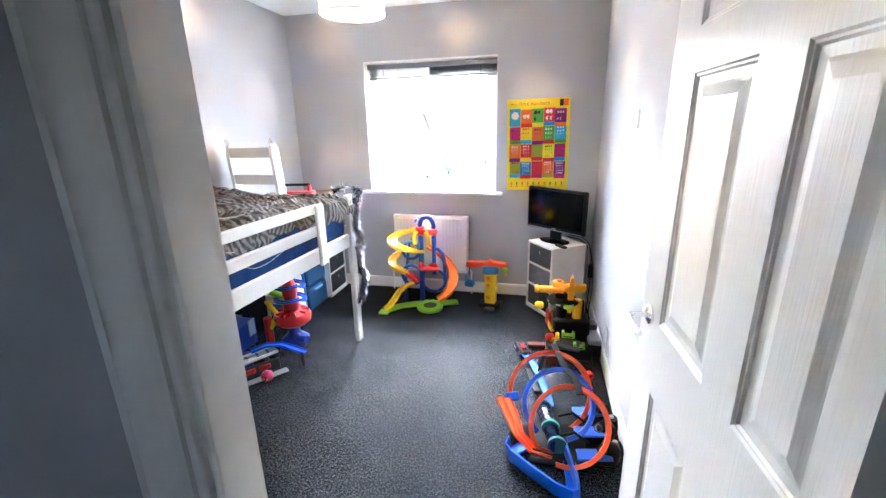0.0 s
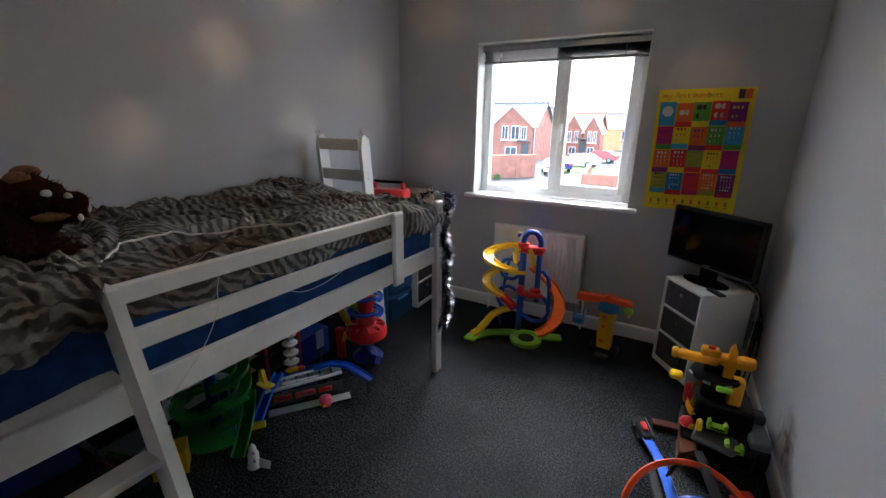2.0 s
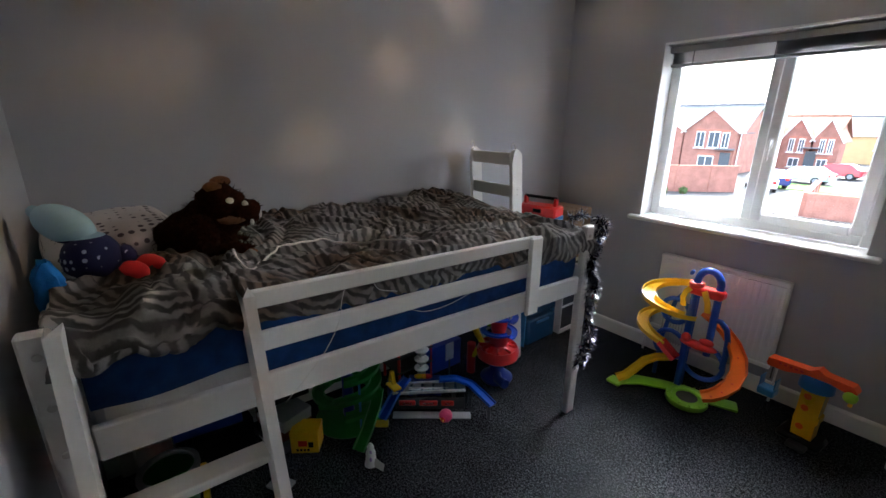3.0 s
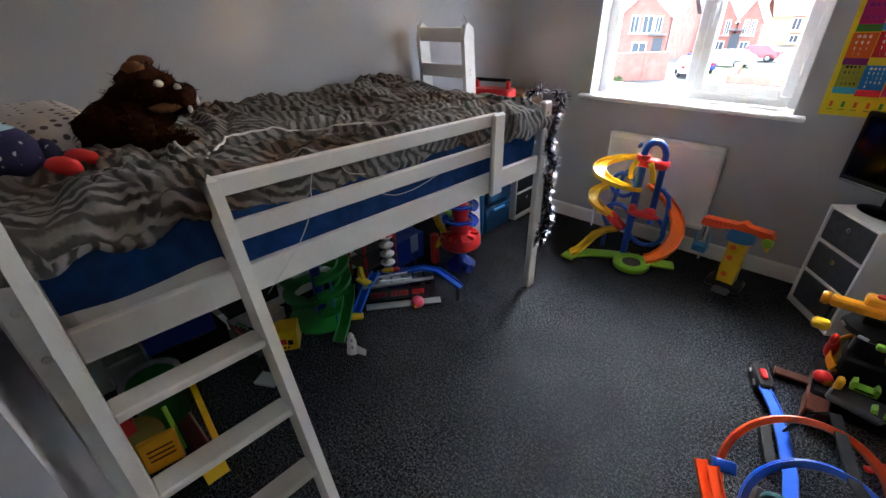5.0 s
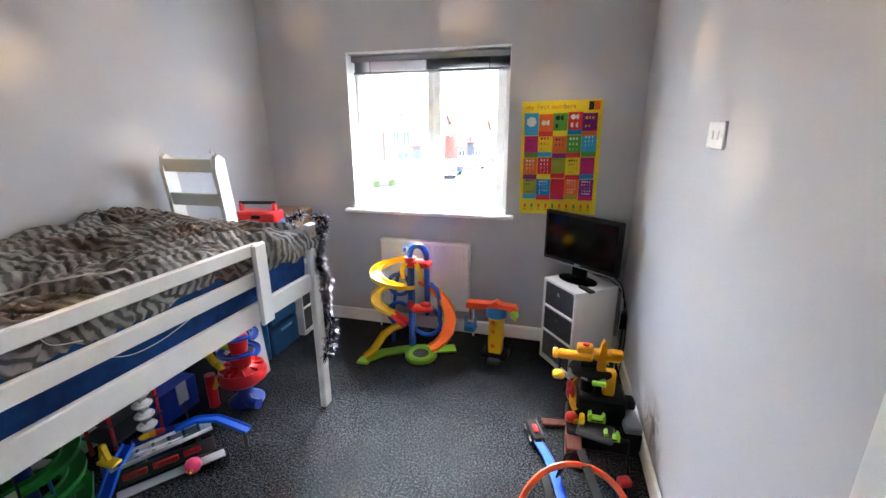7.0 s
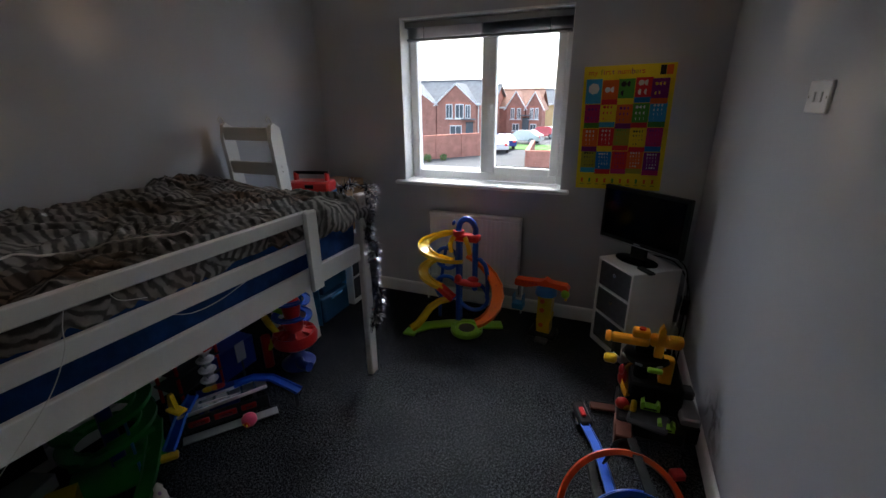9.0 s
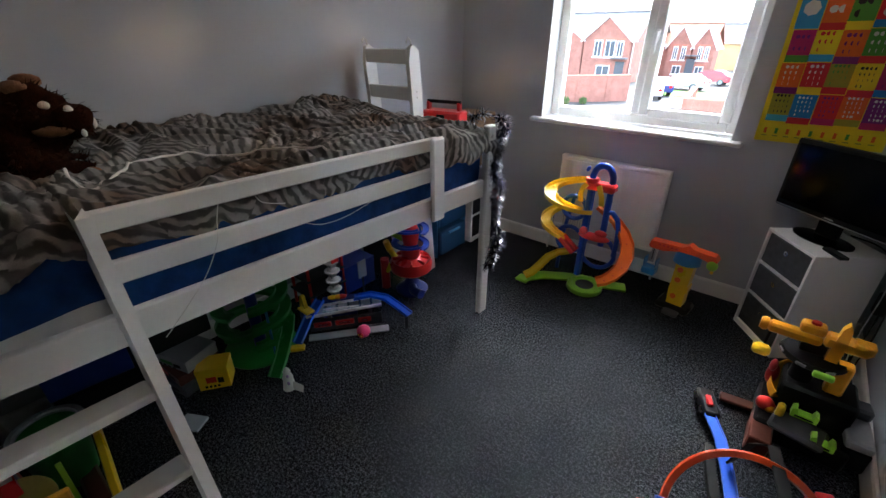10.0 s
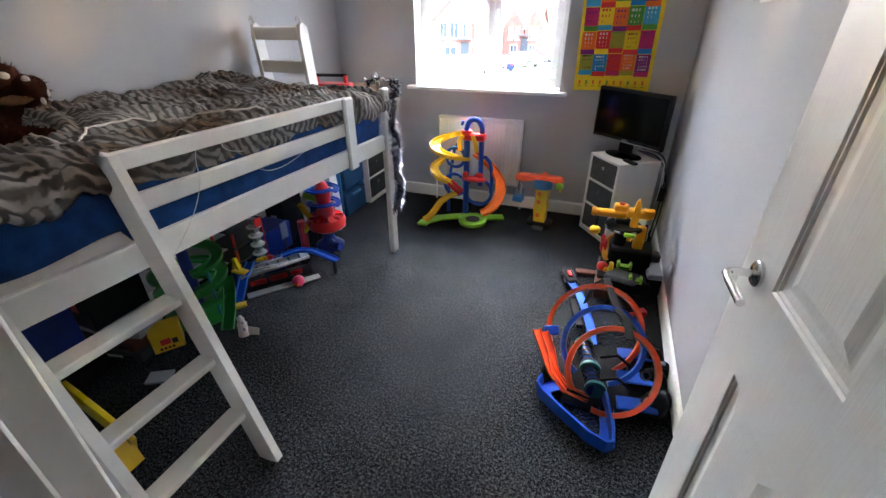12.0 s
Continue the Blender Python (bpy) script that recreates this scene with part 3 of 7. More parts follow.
def light_switch():
    s = thing("light_switch", "white plastic double light switch on the wall", "light switch")
    part("plate", slab(RIGHT - 0.009, RIGHT, 1.985, 2.131, 1.445, 1.531, bev=0.003), white_plastic, s)
    for y in (2.035, 2.082):
        part("rocker", slab(RIGHT - 0.013, RIGHT - 0.008, y - 0.011, y + 0.011, 1.475, 1.502, bev=0.0015), white_plastic, s)
    for y in (1.998, 2.118):
        part("screw", tube(bmesh.new(), [V(RIGHT - 0.0105, y, 1.488), V(RIGHT - 0.008, y, 1.488)], 0.0035, 8), steel, s)


light_switch()


def radiator():
    r = thing("radiator", "white fluted panel radiator under the window", "radiator")
    x0, x1, z0, z1, yf = -0.422, 0.256, 0.2, 0.722, 3.25
    n = 20
    outline = [(x0, 3.262), (x0 + 0.012, yf)]
    step = (x1 - x0 - 0.03) / n
    for i in range(n):
        a = x0 + 0.015 + i * step
        outline += [(a + step * 0.06, yf), (a + step * 0.2, yf + 0.0014), (a + step * 0.5, yf + 0.0014), (a + step * 0.64, yf)]
    outline += [(x1 - 0.012, yf), (x1, 3.262), (x1, 3.275), (x0, 3.275)]
    bm = extrude(outline, z1 - z0 - 0.06, axis="z", at=z0 + 0.03)
    box(bm, x0, x1, yf - 0.001, 3.275, z1 - 0.03, z1, 0.006)
    box(bm, x0, x1, yf - 0.001, 3.275, z0, z0 + 0.03, 0.006)
    part("front_panel", bm, gloss_white, r, smooth=False)
    part("top_grille", slab(x0, x1, 3.275, 3.31, z1 - 0.012, z1 - 0.004, bev=0.002), gloss_white, r)
    for x in (x0, x1 - 0.004):
        part("side_panel", slab(x, x + 0.004, 3.275, 3.31, z0 + 0.02, z1 - 0.004, bev=0.001), gloss_white, r)
    v = part("valve", turned([(0, 0), (0.016, 0), (0.018, 0.02), (0.016, 0.055), (0, 0.058)], 16, c=(x0 - 0.035, 3.28, 0.2)), white_plastic, r)
    part("pipe", tube(bmesh.new(), [V(x0 - 0.035, 3.28, 0), V(x0 - 0.035, 3.28, 0.22), V(x0 + 0.01, 3.28, 0.235)], 0.0075, 8), gloss_white, r)
    part("pipe", tube(bmesh.new(), [V(x1 + 0.03, 3.28, 0), V(x1 + 0.03, 3.28, 0.22), V(x1 - 0.01, 3.28, 0.235)], 0.0075, 8), gloss_white, r)


radiator()


# pendant lampshade with pierced stars
def pendant():
    p = thing("pendant_lamp", "white drum pendant lampshade with cut-out shapes, lit", "lamp", m=pose(-0.04, 1.82, 0))
    R, z0, z1, seg, rows = 0.15, 1.985, 2.20, 144, 36
    stars = [(k * 16 + 8 * (j % 2), 3 + j * 7) for j in range(5) for k in range(9)]
    bm = bmesh.new()
    grid = [[bm.verts.new((R * math.cos(2 * math.pi * i / seg), R * math.sin(2 * math.pi * i / seg), z0 + (z1 - z0) * j / rows)) for i in range(seg)] for j in range(rows + 1)]
    for j in range(rows):
        for i in range(seg):
            if any(abs((i - a + 72) % 144 - 72) + abs(j - b) <= 2 and (abs((i - a + 72) % 144 - 72) < 2 or j == b) for a, b in stars):
                continue
            k = (i + 1) % seg
            bm.faces.new((grid[j][i], grid[j][k], grid[j + 1][k], grid[j + 1][i]))
    part("shade", bm, shade_white, p)
    part("diffuser", turned([(0, 0.0), (R - 0.004, 0.004), (R - 0.004, 0.006), (0, 0.002)], 48, c=(0, 0, z0)), shade_white, p)
    # unseen top ring, added to keep the bulb's light off the ceiling
    part("cover", turned([(0.05, 0.0), (R - 0.004, 0.0), (R - 0.004, 0.002), (0.05, 0.002)], 48, c=(0, 0, z1 - 0.01)), shade_white, p)
    part("ring", tube(bmesh.new(), [V(R * math.cos(a * math.pi / 24), R * math.sin(a * math.pi / 24), z0) for a in range(48)], 0.0025, 6, closed=True), chrome, p)
    part("bulb", turned([(0, 0.03), (0.012, 0.028), (0.012, 0.02), (0, 0.018)], 16, c=(0, 0, 2.11)), white_plastic, p)
    part("cord", tube(bmesh.new(), [V(0, 0, 2.13), V(0, 0, HIGH - 0.02)], 0.003, 6), white_plastic, p)
    part("rose", turned([(0, 0), (0.035, 0), (0.045, -0.02), (0.02, -0.035), (0, -0.035)], 24, c=(0, 0, HIGH)), white_plastic, p)
    for k in range(3):
        a = k * 2.094
        part("arm", tube(bmesh.new(), [V(0, 0, 2.14), V(R * math.cos(a), R * math.sin(a), z1)], 0.002, 6), chrome, p)


pendant()


# ---- bed ----
def bed():
    b = thing("cabin_bed", "white painted wooden mid-sleeper cabin bed with a slanted ladder", "bed")
    X1, X0, Y0, Y1, TOP = -0.355, -1.325, 0.322, 2.312, 1.085
    def post(x0, x1, y0, y1, z1=TOP, bolts=True, face=1):
        p = part("post", slab(x0, x1, y0, y1, 0, z1, bev=0.006), bed_white, b, smooth=False)
        if bolts:
            for z in (1.035, 0.915, 0.795):
                part("bolt", turned([(0, 0), (0.009, 0), (0.008, 0.003), (0, 0.004)], 14, m=pose(x1 - 0.0005, (y0 + y1) / 2, z, 0, 90)), steel, p, "dull brass bolt head")
        return p
    post(X1 - 0.035, X1, Y0 - 0.012, Y0 + 0.045)
    post(X1 - 0.035, X1, Y1 - 0.066, Y1)
    post(X0, X0 + 0.035, Y0, Y0 + 0.062, bolts=False)
    post(X0, X0 + 0.035, Y1 - 0.066, Y1, bolts=False)
    part("side_rail", slab(X1 - 0.038, X1 - 0.014, Y0 + 0.062, Y1 - 0.066, 0.737, 0.827, bev=0.004), bed_white, b, smooth=False)
    part("side_rail", slab(X0 + 0.005, X0 + 0.03, Y0 + 0.062, Y1 - 0.066, 0.737, 0.827, bev=0.004), bed_white, b, smooth=False)
    for y in (Y0 + 0.012, Y1 - 0.037):
        part("end_board", slab(X0 + 0.035, X1 - 0.035, y, y + 0.025, 0.737, 0.875, bev=0.004), bed_white, b, smooth=False)
        part("end_board", slab(X0 + 0.035, X1 - 0.035, y, y + 0.025, 0.955, 1.05, bev=0.004), bed_white, b, smooth=False)
    for z0, z1 in ((1.029, 1.080), (0.900, 0.957)):
        part("guard_rail", slab(X1 - 0.038, X1 - 0.016, 0.745, 1.905, z0, z1, bev=0.004), bed_white, b, smooth=False)
    part("guard_post", slab(X1 - 0.013, X1 + 0.01, 1.838, 1.918, 0.725, TOP, bev=0.009), bed_white, b, smooth=False)
    for i in range(13):
        y = Y0 + 0.13 + i * 0.138
        part("slat", slab(X0 + 0.03, X1 - 0.054, y, y + 0.07, 0.765, 0.783, bev=0.002), bed_white, b, smooth=False)
    lad = part("ladder", slab(-0.001, 0.0, -0.001, 0.0, 0.3, 0.301, bev=0), bed_white, b, smooth=False)
    top, foot = V(X1 - 0.010, 0, 1.105), V(-0.098, 0, 0)
    prof = [(-0.014, -0.042), (0.014, -0.042), (0.014, 0.042), (-0.014, 0.042)]
    for y in (0.372, 0.735):
        pts = [V(p.x, y, p.z) for p in (foot, top)]
        bm = sweep(bmesh.new(), pts, prof, up=(1, 0, 0.242))
        bmesh.ops.bisect_plane(bm, geom=bm.verts[:] + bm.edges[:] + bm.faces[:], plane_co=(0, 0, 0), plane_no=(0, 0, -1), clear_outer=True)
        bmesh.ops.bisect_plane(bm, geom=bm.verts[:] + bm.edges[:] + bm.faces[:], plane_co=(0, 0, 1.088), plane_no=(0, 0, 1), clear_outer=True)
        bmesh.ops.bisect_plane(bm, geom=bm.verts[:] + bm.edges[:] + bm.faces[:], plane_co=(X1 - 0.034, 0, 0), plane_no=(-1, 0, 0), clear_outer=True)
        bmesh.ops.holes_fill(bm, edges=[e for e in bm.edges if e.is_boundary])
        part("stringer", bm, bed_white, lad, smooth=False)
    for z in (0.222, 0.442, 0.662):
        x = foot.x + (top.x - foot.x) * z / top.z
        part("step", slab(x - 0.052, x + 0.016, 0.386, 0.721, z - 0.012, z + 0.012, bev=0.004), bed_white, lad, smooth=False)
    return b


bunk = bed()


def crumple(x, y, amp=1.0):
    p = Vector((x, y, 0.0))
    a = noise.noise(p * 2.2 + Vector((3, 1, 0))) * 0.030
    q = p + Vector((noise.noise(p * 3.0), noise.noise(p * 3.0 + Vector((9, 4, 2))), 0)) * 0.22
    b = (0.45 - abs(noise.noise(q * 6.0))) * 0.056
    c = (0.4 - abs(noise.noise(q * 14.0 + Vector((2, 7, 1))))) * 0.034
    d = (0.35 - abs(noise.noise(q * 27.0 + Vector((5, 3, 6))))) * 0.014
    return (a + b + c + d) * amp


def mattress():
    m = thing("mattress", "mattress with a navy blue fitted sheet, pale base showing", "mattress")
    box_m = slab(-1.285, -0.413, 0.39, 2.24, 0.785, 0.875, bev=0.02)
    part("base", box_m, mattress_white, m)
    bm = bmesh.new()
    nx, ny = 10, 60
    ring = [(-0.404, 0.842), (-0.396, 0.88), (-0.395, 0.96), (-0.402, 1.0), (-0.43, 1.018), (-1.24, 1.018), (-1.288, 1.0), (-1.293, 0.95), (-1.288, 0.842)]
    rows = []
    for j in range(ny + 1):
        y = 0.388 + (2.242 - 0.388) * j / ny
        row = []
        for k, (x, z) in enumerate(ring):
            dz = 0.02 * noise.noise(Vector((y * 5, k * 0.7, 2))) if k in (0, 8) else 0.005 * noise.noise(Vector((y * 9, k, 5)))
            dx = 0.006 * noise.noise(Vector((y * 12, k * 1.3, 8)))
            if k == 0:
                dz += 0.012 if y < 0.75 else -0.045
            row.append(bm.verts.new((x + dx, y, z + dz)))
        rows.append(row)
    for a, b in zip(rows, rows[1:]):
        for k in range(len(ring) - 1):
            bm.faces.new((a[k], a[k + 1], b[k + 1], b[k]))
    bm.faces.new(rows[0])
    bm.faces.new(rows[-1][::-1])
    part("fitted_sheet", bm, blue_sheet, m)


mattress()


def duvet():
    d = thing("duvet", "crumpled grey and white striped duvet with brown patches", "duvet")
    bm = bmesh.new()
    uv = bm.loops.layers.uv.new("UVMap")
    ny, nx, drop = 250, 124, 16
    rows, uvs = [], {}
    for j in range(ny + 1):
        y = 0.345 + (2.335 - 0.345) * j / ny
        edge = -0.398 + 0.008 * noise.noise(Vector((y * 6, 1, 1)))
        hang = 0.075 + 0.03 * noise.noise(Vector((y * 4, 3, 3)))
        if y < 0.72:
            edge += 0.035
            hang = 0.055 + 0.03 * noise.noise(Vector((y * 7, 3, 3)))
        if y > 1.93:
            edge += 0.035 * min(1, (y - 1.93) / 0.08)
            hang = 0.10 + 0.05 * noise.noise(Vector((y * 6, 6, 3)))
        row = []
        for i in range(nx + drop + 1):
            if i <= nx:
                x = -1.318 + (edge + 1.318) * i / nx
                k = i / nx
                z = 1.052 + crumple(x, y) + 0.028 * math.exp(-((x + 1.30) / 0.16) ** 2)
                z += 0.03 * math.exp(-((y - 1.9) / 0.35) ** 2) * (1 - k)
                z -= 0.03 * max(0, (k - 0.9) / 0.1) ** 2
                if y > 2.22:
                    z -= (y - 2.22) * 0.35
                if k > 0.965 and 0.745 < y < 1.93:
                    z = min(z, 1.058)
                z = max(z, 1.024)
                v = (x, y, z)
                s = x
            else:
                k = (i - nx) / drop
                z0 = row[nx].co.z
                bulge = 0.012 * math.sin(k * 3.1) + 0.012 * noise.noise(Vector((y * 11, k * 2.0, 4))) * k
                if 0.745 < y < 1.93:
                    bulge = min(bulge, 0.0) * 0.4
                v = (edge + bulge, y + 0.01 * noise.noise(Vector((y * 5, k * 3, 9))), z0 - 0.006 - hang * k)
                s = edge + hang * k
            w = bm.verts.new(v)
            uvs[w] = (s, y)
            row.append(w)
        rows.append(row)
    for a, b in zip(rows, rows[1:]):
        for i in range(nx + drop):
            f = bm.faces.new((a[i], a[i + 1], b[i + 1], b[i]))
            for lp in f.loops:
                lp[uv].uv = uvs[lp.vert]
    cover = part("cover", bm, duvet_cotton, d)
    thick = cover.modifiers.new("thickness", "SOLIDIFY")
    thick.thickness, thick.offset = 0.006, -1
    for run in ([(-0.62, 0.835), (-0.70, 0.885), (-0.76, 0.95), (-0.775, 1.11), (-0.74, 1.20), (-0.67, 1.29), (-0.58, 1.38), (-0.50, 1.44), (-0.43, 1.41)], [(-0.90, 0.81), (-0.78, 0.80), (-0.67, 0.785), (-0.60, 0.80), (-0.62, 0.835)]):
        pts = []
        for (xa, ya), (xb, yb) in zip(run, run[1:]):
            for s in range(6):
                x, y = xa + (xb - xa) * s / 6, ya + (yb - ya) * s / 6
                k = (x + 1.318) / 0.92
                z = max(1.024, 1.052 + crumple(x, y) + 0.028 * math.exp(-((x + 1.30) / 0.16) ** 2) + 0.03 * math.exp(-((y - 1.9) / 0.35) ** 2) * (1 - k))
                pts.append(V(x, y, z + 0.007))
        pts = [V(p.x, p.y, max(p.z, sum(q.z for q in pts[max(0, i - 5):i + 6]) / len(pts[max(0, i - 5):i + 6]) + 0.002)) for i, p in enumerate(pts)]
        part("piping", tube(bmesh.new(), pts, 0.0042, 6), mattress_white, d, "pale piping along the seam")


duvet()


def settle(root):
    """The bed has sunk a little towards its far end."""
    for ob in root.children_recursive:
        if ob.type == "MESH":
            for v in ob.data.vertices:
                v.co.z -= 0.028 * (v.co.y - 1.3) * min(1.0, v.co.z / 0.75)


for root in (bunk, bpy.data.objects["mattress"], bpy.data.objects["duvet"]):
    settle(root)


# ---- things in the room ----
def drawer_unit(m, label, category="drawer unit"):
    """White unit with three dark fabric drawers; its front looks along -y."""
    W, D, H = 0.315, 0.322, 0.572
    u = thing("drawer_unit", label, category, m=m, group="white units with grey drawers")
    t = 0.014
    for name, q in (("side_panel", (0, t, 0, D, 0, H)), ("side_panel", (W - t, W, 0, D, 0, H)), ("top_panel", (t, W - t, 0, D, H - t, H)), ("plinth", (t, W - t, 0, D, 0.0, 0.03)), ("back_panel", (t, W - t, D - 0.006, D, 0.03, H - t)), ("shelf", (t, W - t, 0.002, D - 0.006, 0.205, 0.217)), ("shelf", (t, W - t, 0.002, D - 0.006, 0.382, 0.394))):
        part(name, slab(*q, bev=0.0015), white_laminate, u, smooth=False)
    for z0, z1 in ((0.034, 0.202), (0.221, 0.378), (0.398, 0.554)):
        d = part("drawer", slab(t + 0.004, W - t - 0.004, 0.004, D - 0.02, z0, z1, bev=0.005), grey_fabric, u, "dark grey fabric drawer")
        part("grommet", turned([(0.006, 0.0), (0.012, 0.0), (0.012, 0.003), (0.006, 0.003), (0.006, 0.0)], 16, m=pose(W / 2, 0.004, z1 - 0.05, 90)), chrome, d, "small metal finger ring")
    return u


TV_UNIT = pose(0.779, 3.122, 0, 0, 0, -53.5)
drawer_unit(TV_UNIT, "white three-drawer unit with dark grey fabric drawers under the television")
drawer_unit(pose(-0.945, 2.965, 0, 0, 0, 90), "white unit with dark grey drawers in the corner beyond the bed")


def television():
    tv = thing("television", "black flat-screen television, switched off, on a white unit", "television", m=pose(0.985, 3.112, 0.5725, 0, 0, -39))
    W, H, Z = 0.545, 0.335, 0.085
    tilt = pose(0, 0, 0, -2)
    bm = bmesh.new()
    box(bm, -W / 2, W / 2, -0.018, 0.018, Z, Z + H, 0.006)
    box(bm, -W / 2 + 0.06, W / 2 - 0.06, 0.018, 0.045, Z + 0.04, Z + H - 0.06, 0.01)
    part("cabinet", bm, black_plastic, tv, smooth=False)
    part("screen", slab(-W / 2 + 0.02, W / 2 - 0.02, -0.0195, -0.0175, Z + 0.034, Z + H - 0.02, bev=0), black_gloss, tv, "glossy black screen", smooth=False)
    part("trim", slab(-W / 2 + 0.01, W / 2 - 0.01, -0.0205, -0.018, Z + 0.006, Z + 0.011, bev=0), grey_plastic, tv, "thin silver trim line")
    part("badge", slab(-0.02, 0.02, -0.0205, -0.018, Z + 0.017, Z + 0.023, bev=0), grey_plastic, tv)
    part("neck", slab(-0.05, 0.05, 0.0, 0.03, 0.012, Z + 0.01, bev=0.006), black_plastic, tv)
    bm = turned([(0, 0), (0.115, 0), (0.115, 0.006), (0.09, 0.012), (0, 0.015)], 36)
    for v in bm.verts:
        v.co.x *= 1.15
        v.co.y *= 0.72
    part("stand", bm, black_gloss, tv)
    return tv


television()
single("remote_control", slab(-0.02, 0.02, -0.055, 0.055, 0, 0.014, bev=0.004), black_plastic, "small black remote control lying on the white unit", "remote control", m=pose(1.03, 2.945, 0.572, 0, 0, 35))


def cable(name, pts, r, material, label, category="cable"):
    out = []
    for i in range(len(pts) - 1):
        p0, p1, p2, p3 = (Vector(pts[max(0, i - 1)]), Vector(pts[i]), Vector(pts[i + 1]), Vector(pts[min(len(pts) - 1, i + 2)]))
        for k in range(8):
            t = k / 8
            out.append(0.5 * ((2 * p1) + (p2 - p0) * t + (2 * p0 - 5 * p1 + 4 * p2 - p3) * t * t + (3 * p1 - p0 - 3 * p2 + p3) * t ** 3))
    out.append(Vector(pts[-1]))
    return single(name, tube(bmesh.new(), out, r, 6), material, label, category)


cable("power_cable", [(1.10, 3.15, 0.62), (1.22, 3.09, 0.60), (1.262, 3.05, 0.50), (1.27, 3.03, 0.30), (1.262, 3.02, 0.12), (1.25, 2.98, 0.006), (1.22, 2.85, 0.006)], 0.004, black_plastic, "black power cable hanging behind the white unit")
cable("aerial_cable", [(1.08, 3.17, 0.60), (1.20, 3.12, 0.58), (1.275, 3.06, 0.46), (1.285, 3.0, 0.25), (1.268, 2.95, 0.08), (1.255, 2.90, 0.006)], 0.0035, black_plastic, "black aerial cable hanging beside the white unit")
cable("white_cable", [(1.20, 3.03, 0.574), (1.236, 3.02, 0.57), (1.243, 3.0, 0.42), (1.24, 3.01, 0.2), (1.245, 2.98, 0.006)], 0.003, white_plastic, "thin white cable hanging down the side of the unit")
adapter = thing("power_adapter", "black plug-in power adapter on a hanging cable", "adapter", m=pose(1.265, 3.04, 0.36))
part("case", slab(-0.022, 0.022, -0.03, 0.03, -0.05, 0.05, bev=0.006), black_plastic, adapter)
part("prong", slab(0.02, 0.03, -0.008, 0.008, -0.01, 0.01, bev=0.001), steel, adapter)


# poster of numbers on the wall
def words(text, size, m, material, parent, name="lettering"):
    cu = bpy.data.curves.new(name, "FONT")
    cu.body, cu.size, cu.extrude = text, size, 0.0003
    tmp = bpy.data.objects.new(name, cu)
    scene.collection.objects.link(tmp)
    me = bpy.data.meshes.new_from_object(tmp.evaluated_get(bpy.context.evaluated_depsgraph_get()))
    bpy.data.objects.remove(tmp)
    me.materials.clear()
    me.materials.append(material)
    ob = new(name, me)
    ob.parent = parent
    ob.matrix_local = m
    return ob


def ink(name, c):
    m = mat(name, [k * 0.86 for k in c], 0.6, var=0.05, vscale=12, bump=0.02)
    m.node_tree.nodes["Principled BSDF"].inputs["Specular IOR Level"].default_value = 0.2
    return m


INK = {"yellow": ink("ink_yellow", (0.88, 0.70, 0.02)), "red": ink("ink_red", (0.68, 0.03, 0.04)), "blue": ink("ink_blue", (0.02, 0.22, 0.60)), "green": ink("ink_green", (0.10, 0.34, 0.05)), "orange": ink("ink_orange", (0.80, 0.16, 0.02)), "magenta": ink("ink_magenta", (0.52, 0.02, 0.16)), "purple": ink("ink_purple", (0.22, 0.02, 0.22)), "sky": ink("ink_sky", (0.06, 0.38, 0.72)), "olive": ink("ink_olive", (0.36, 0.36, 0.04)), "black": ink("ink_black", (0.03, 0.03, 0.03)), "white": ink("ink_white", (0.8, 0.8, 0.78))}


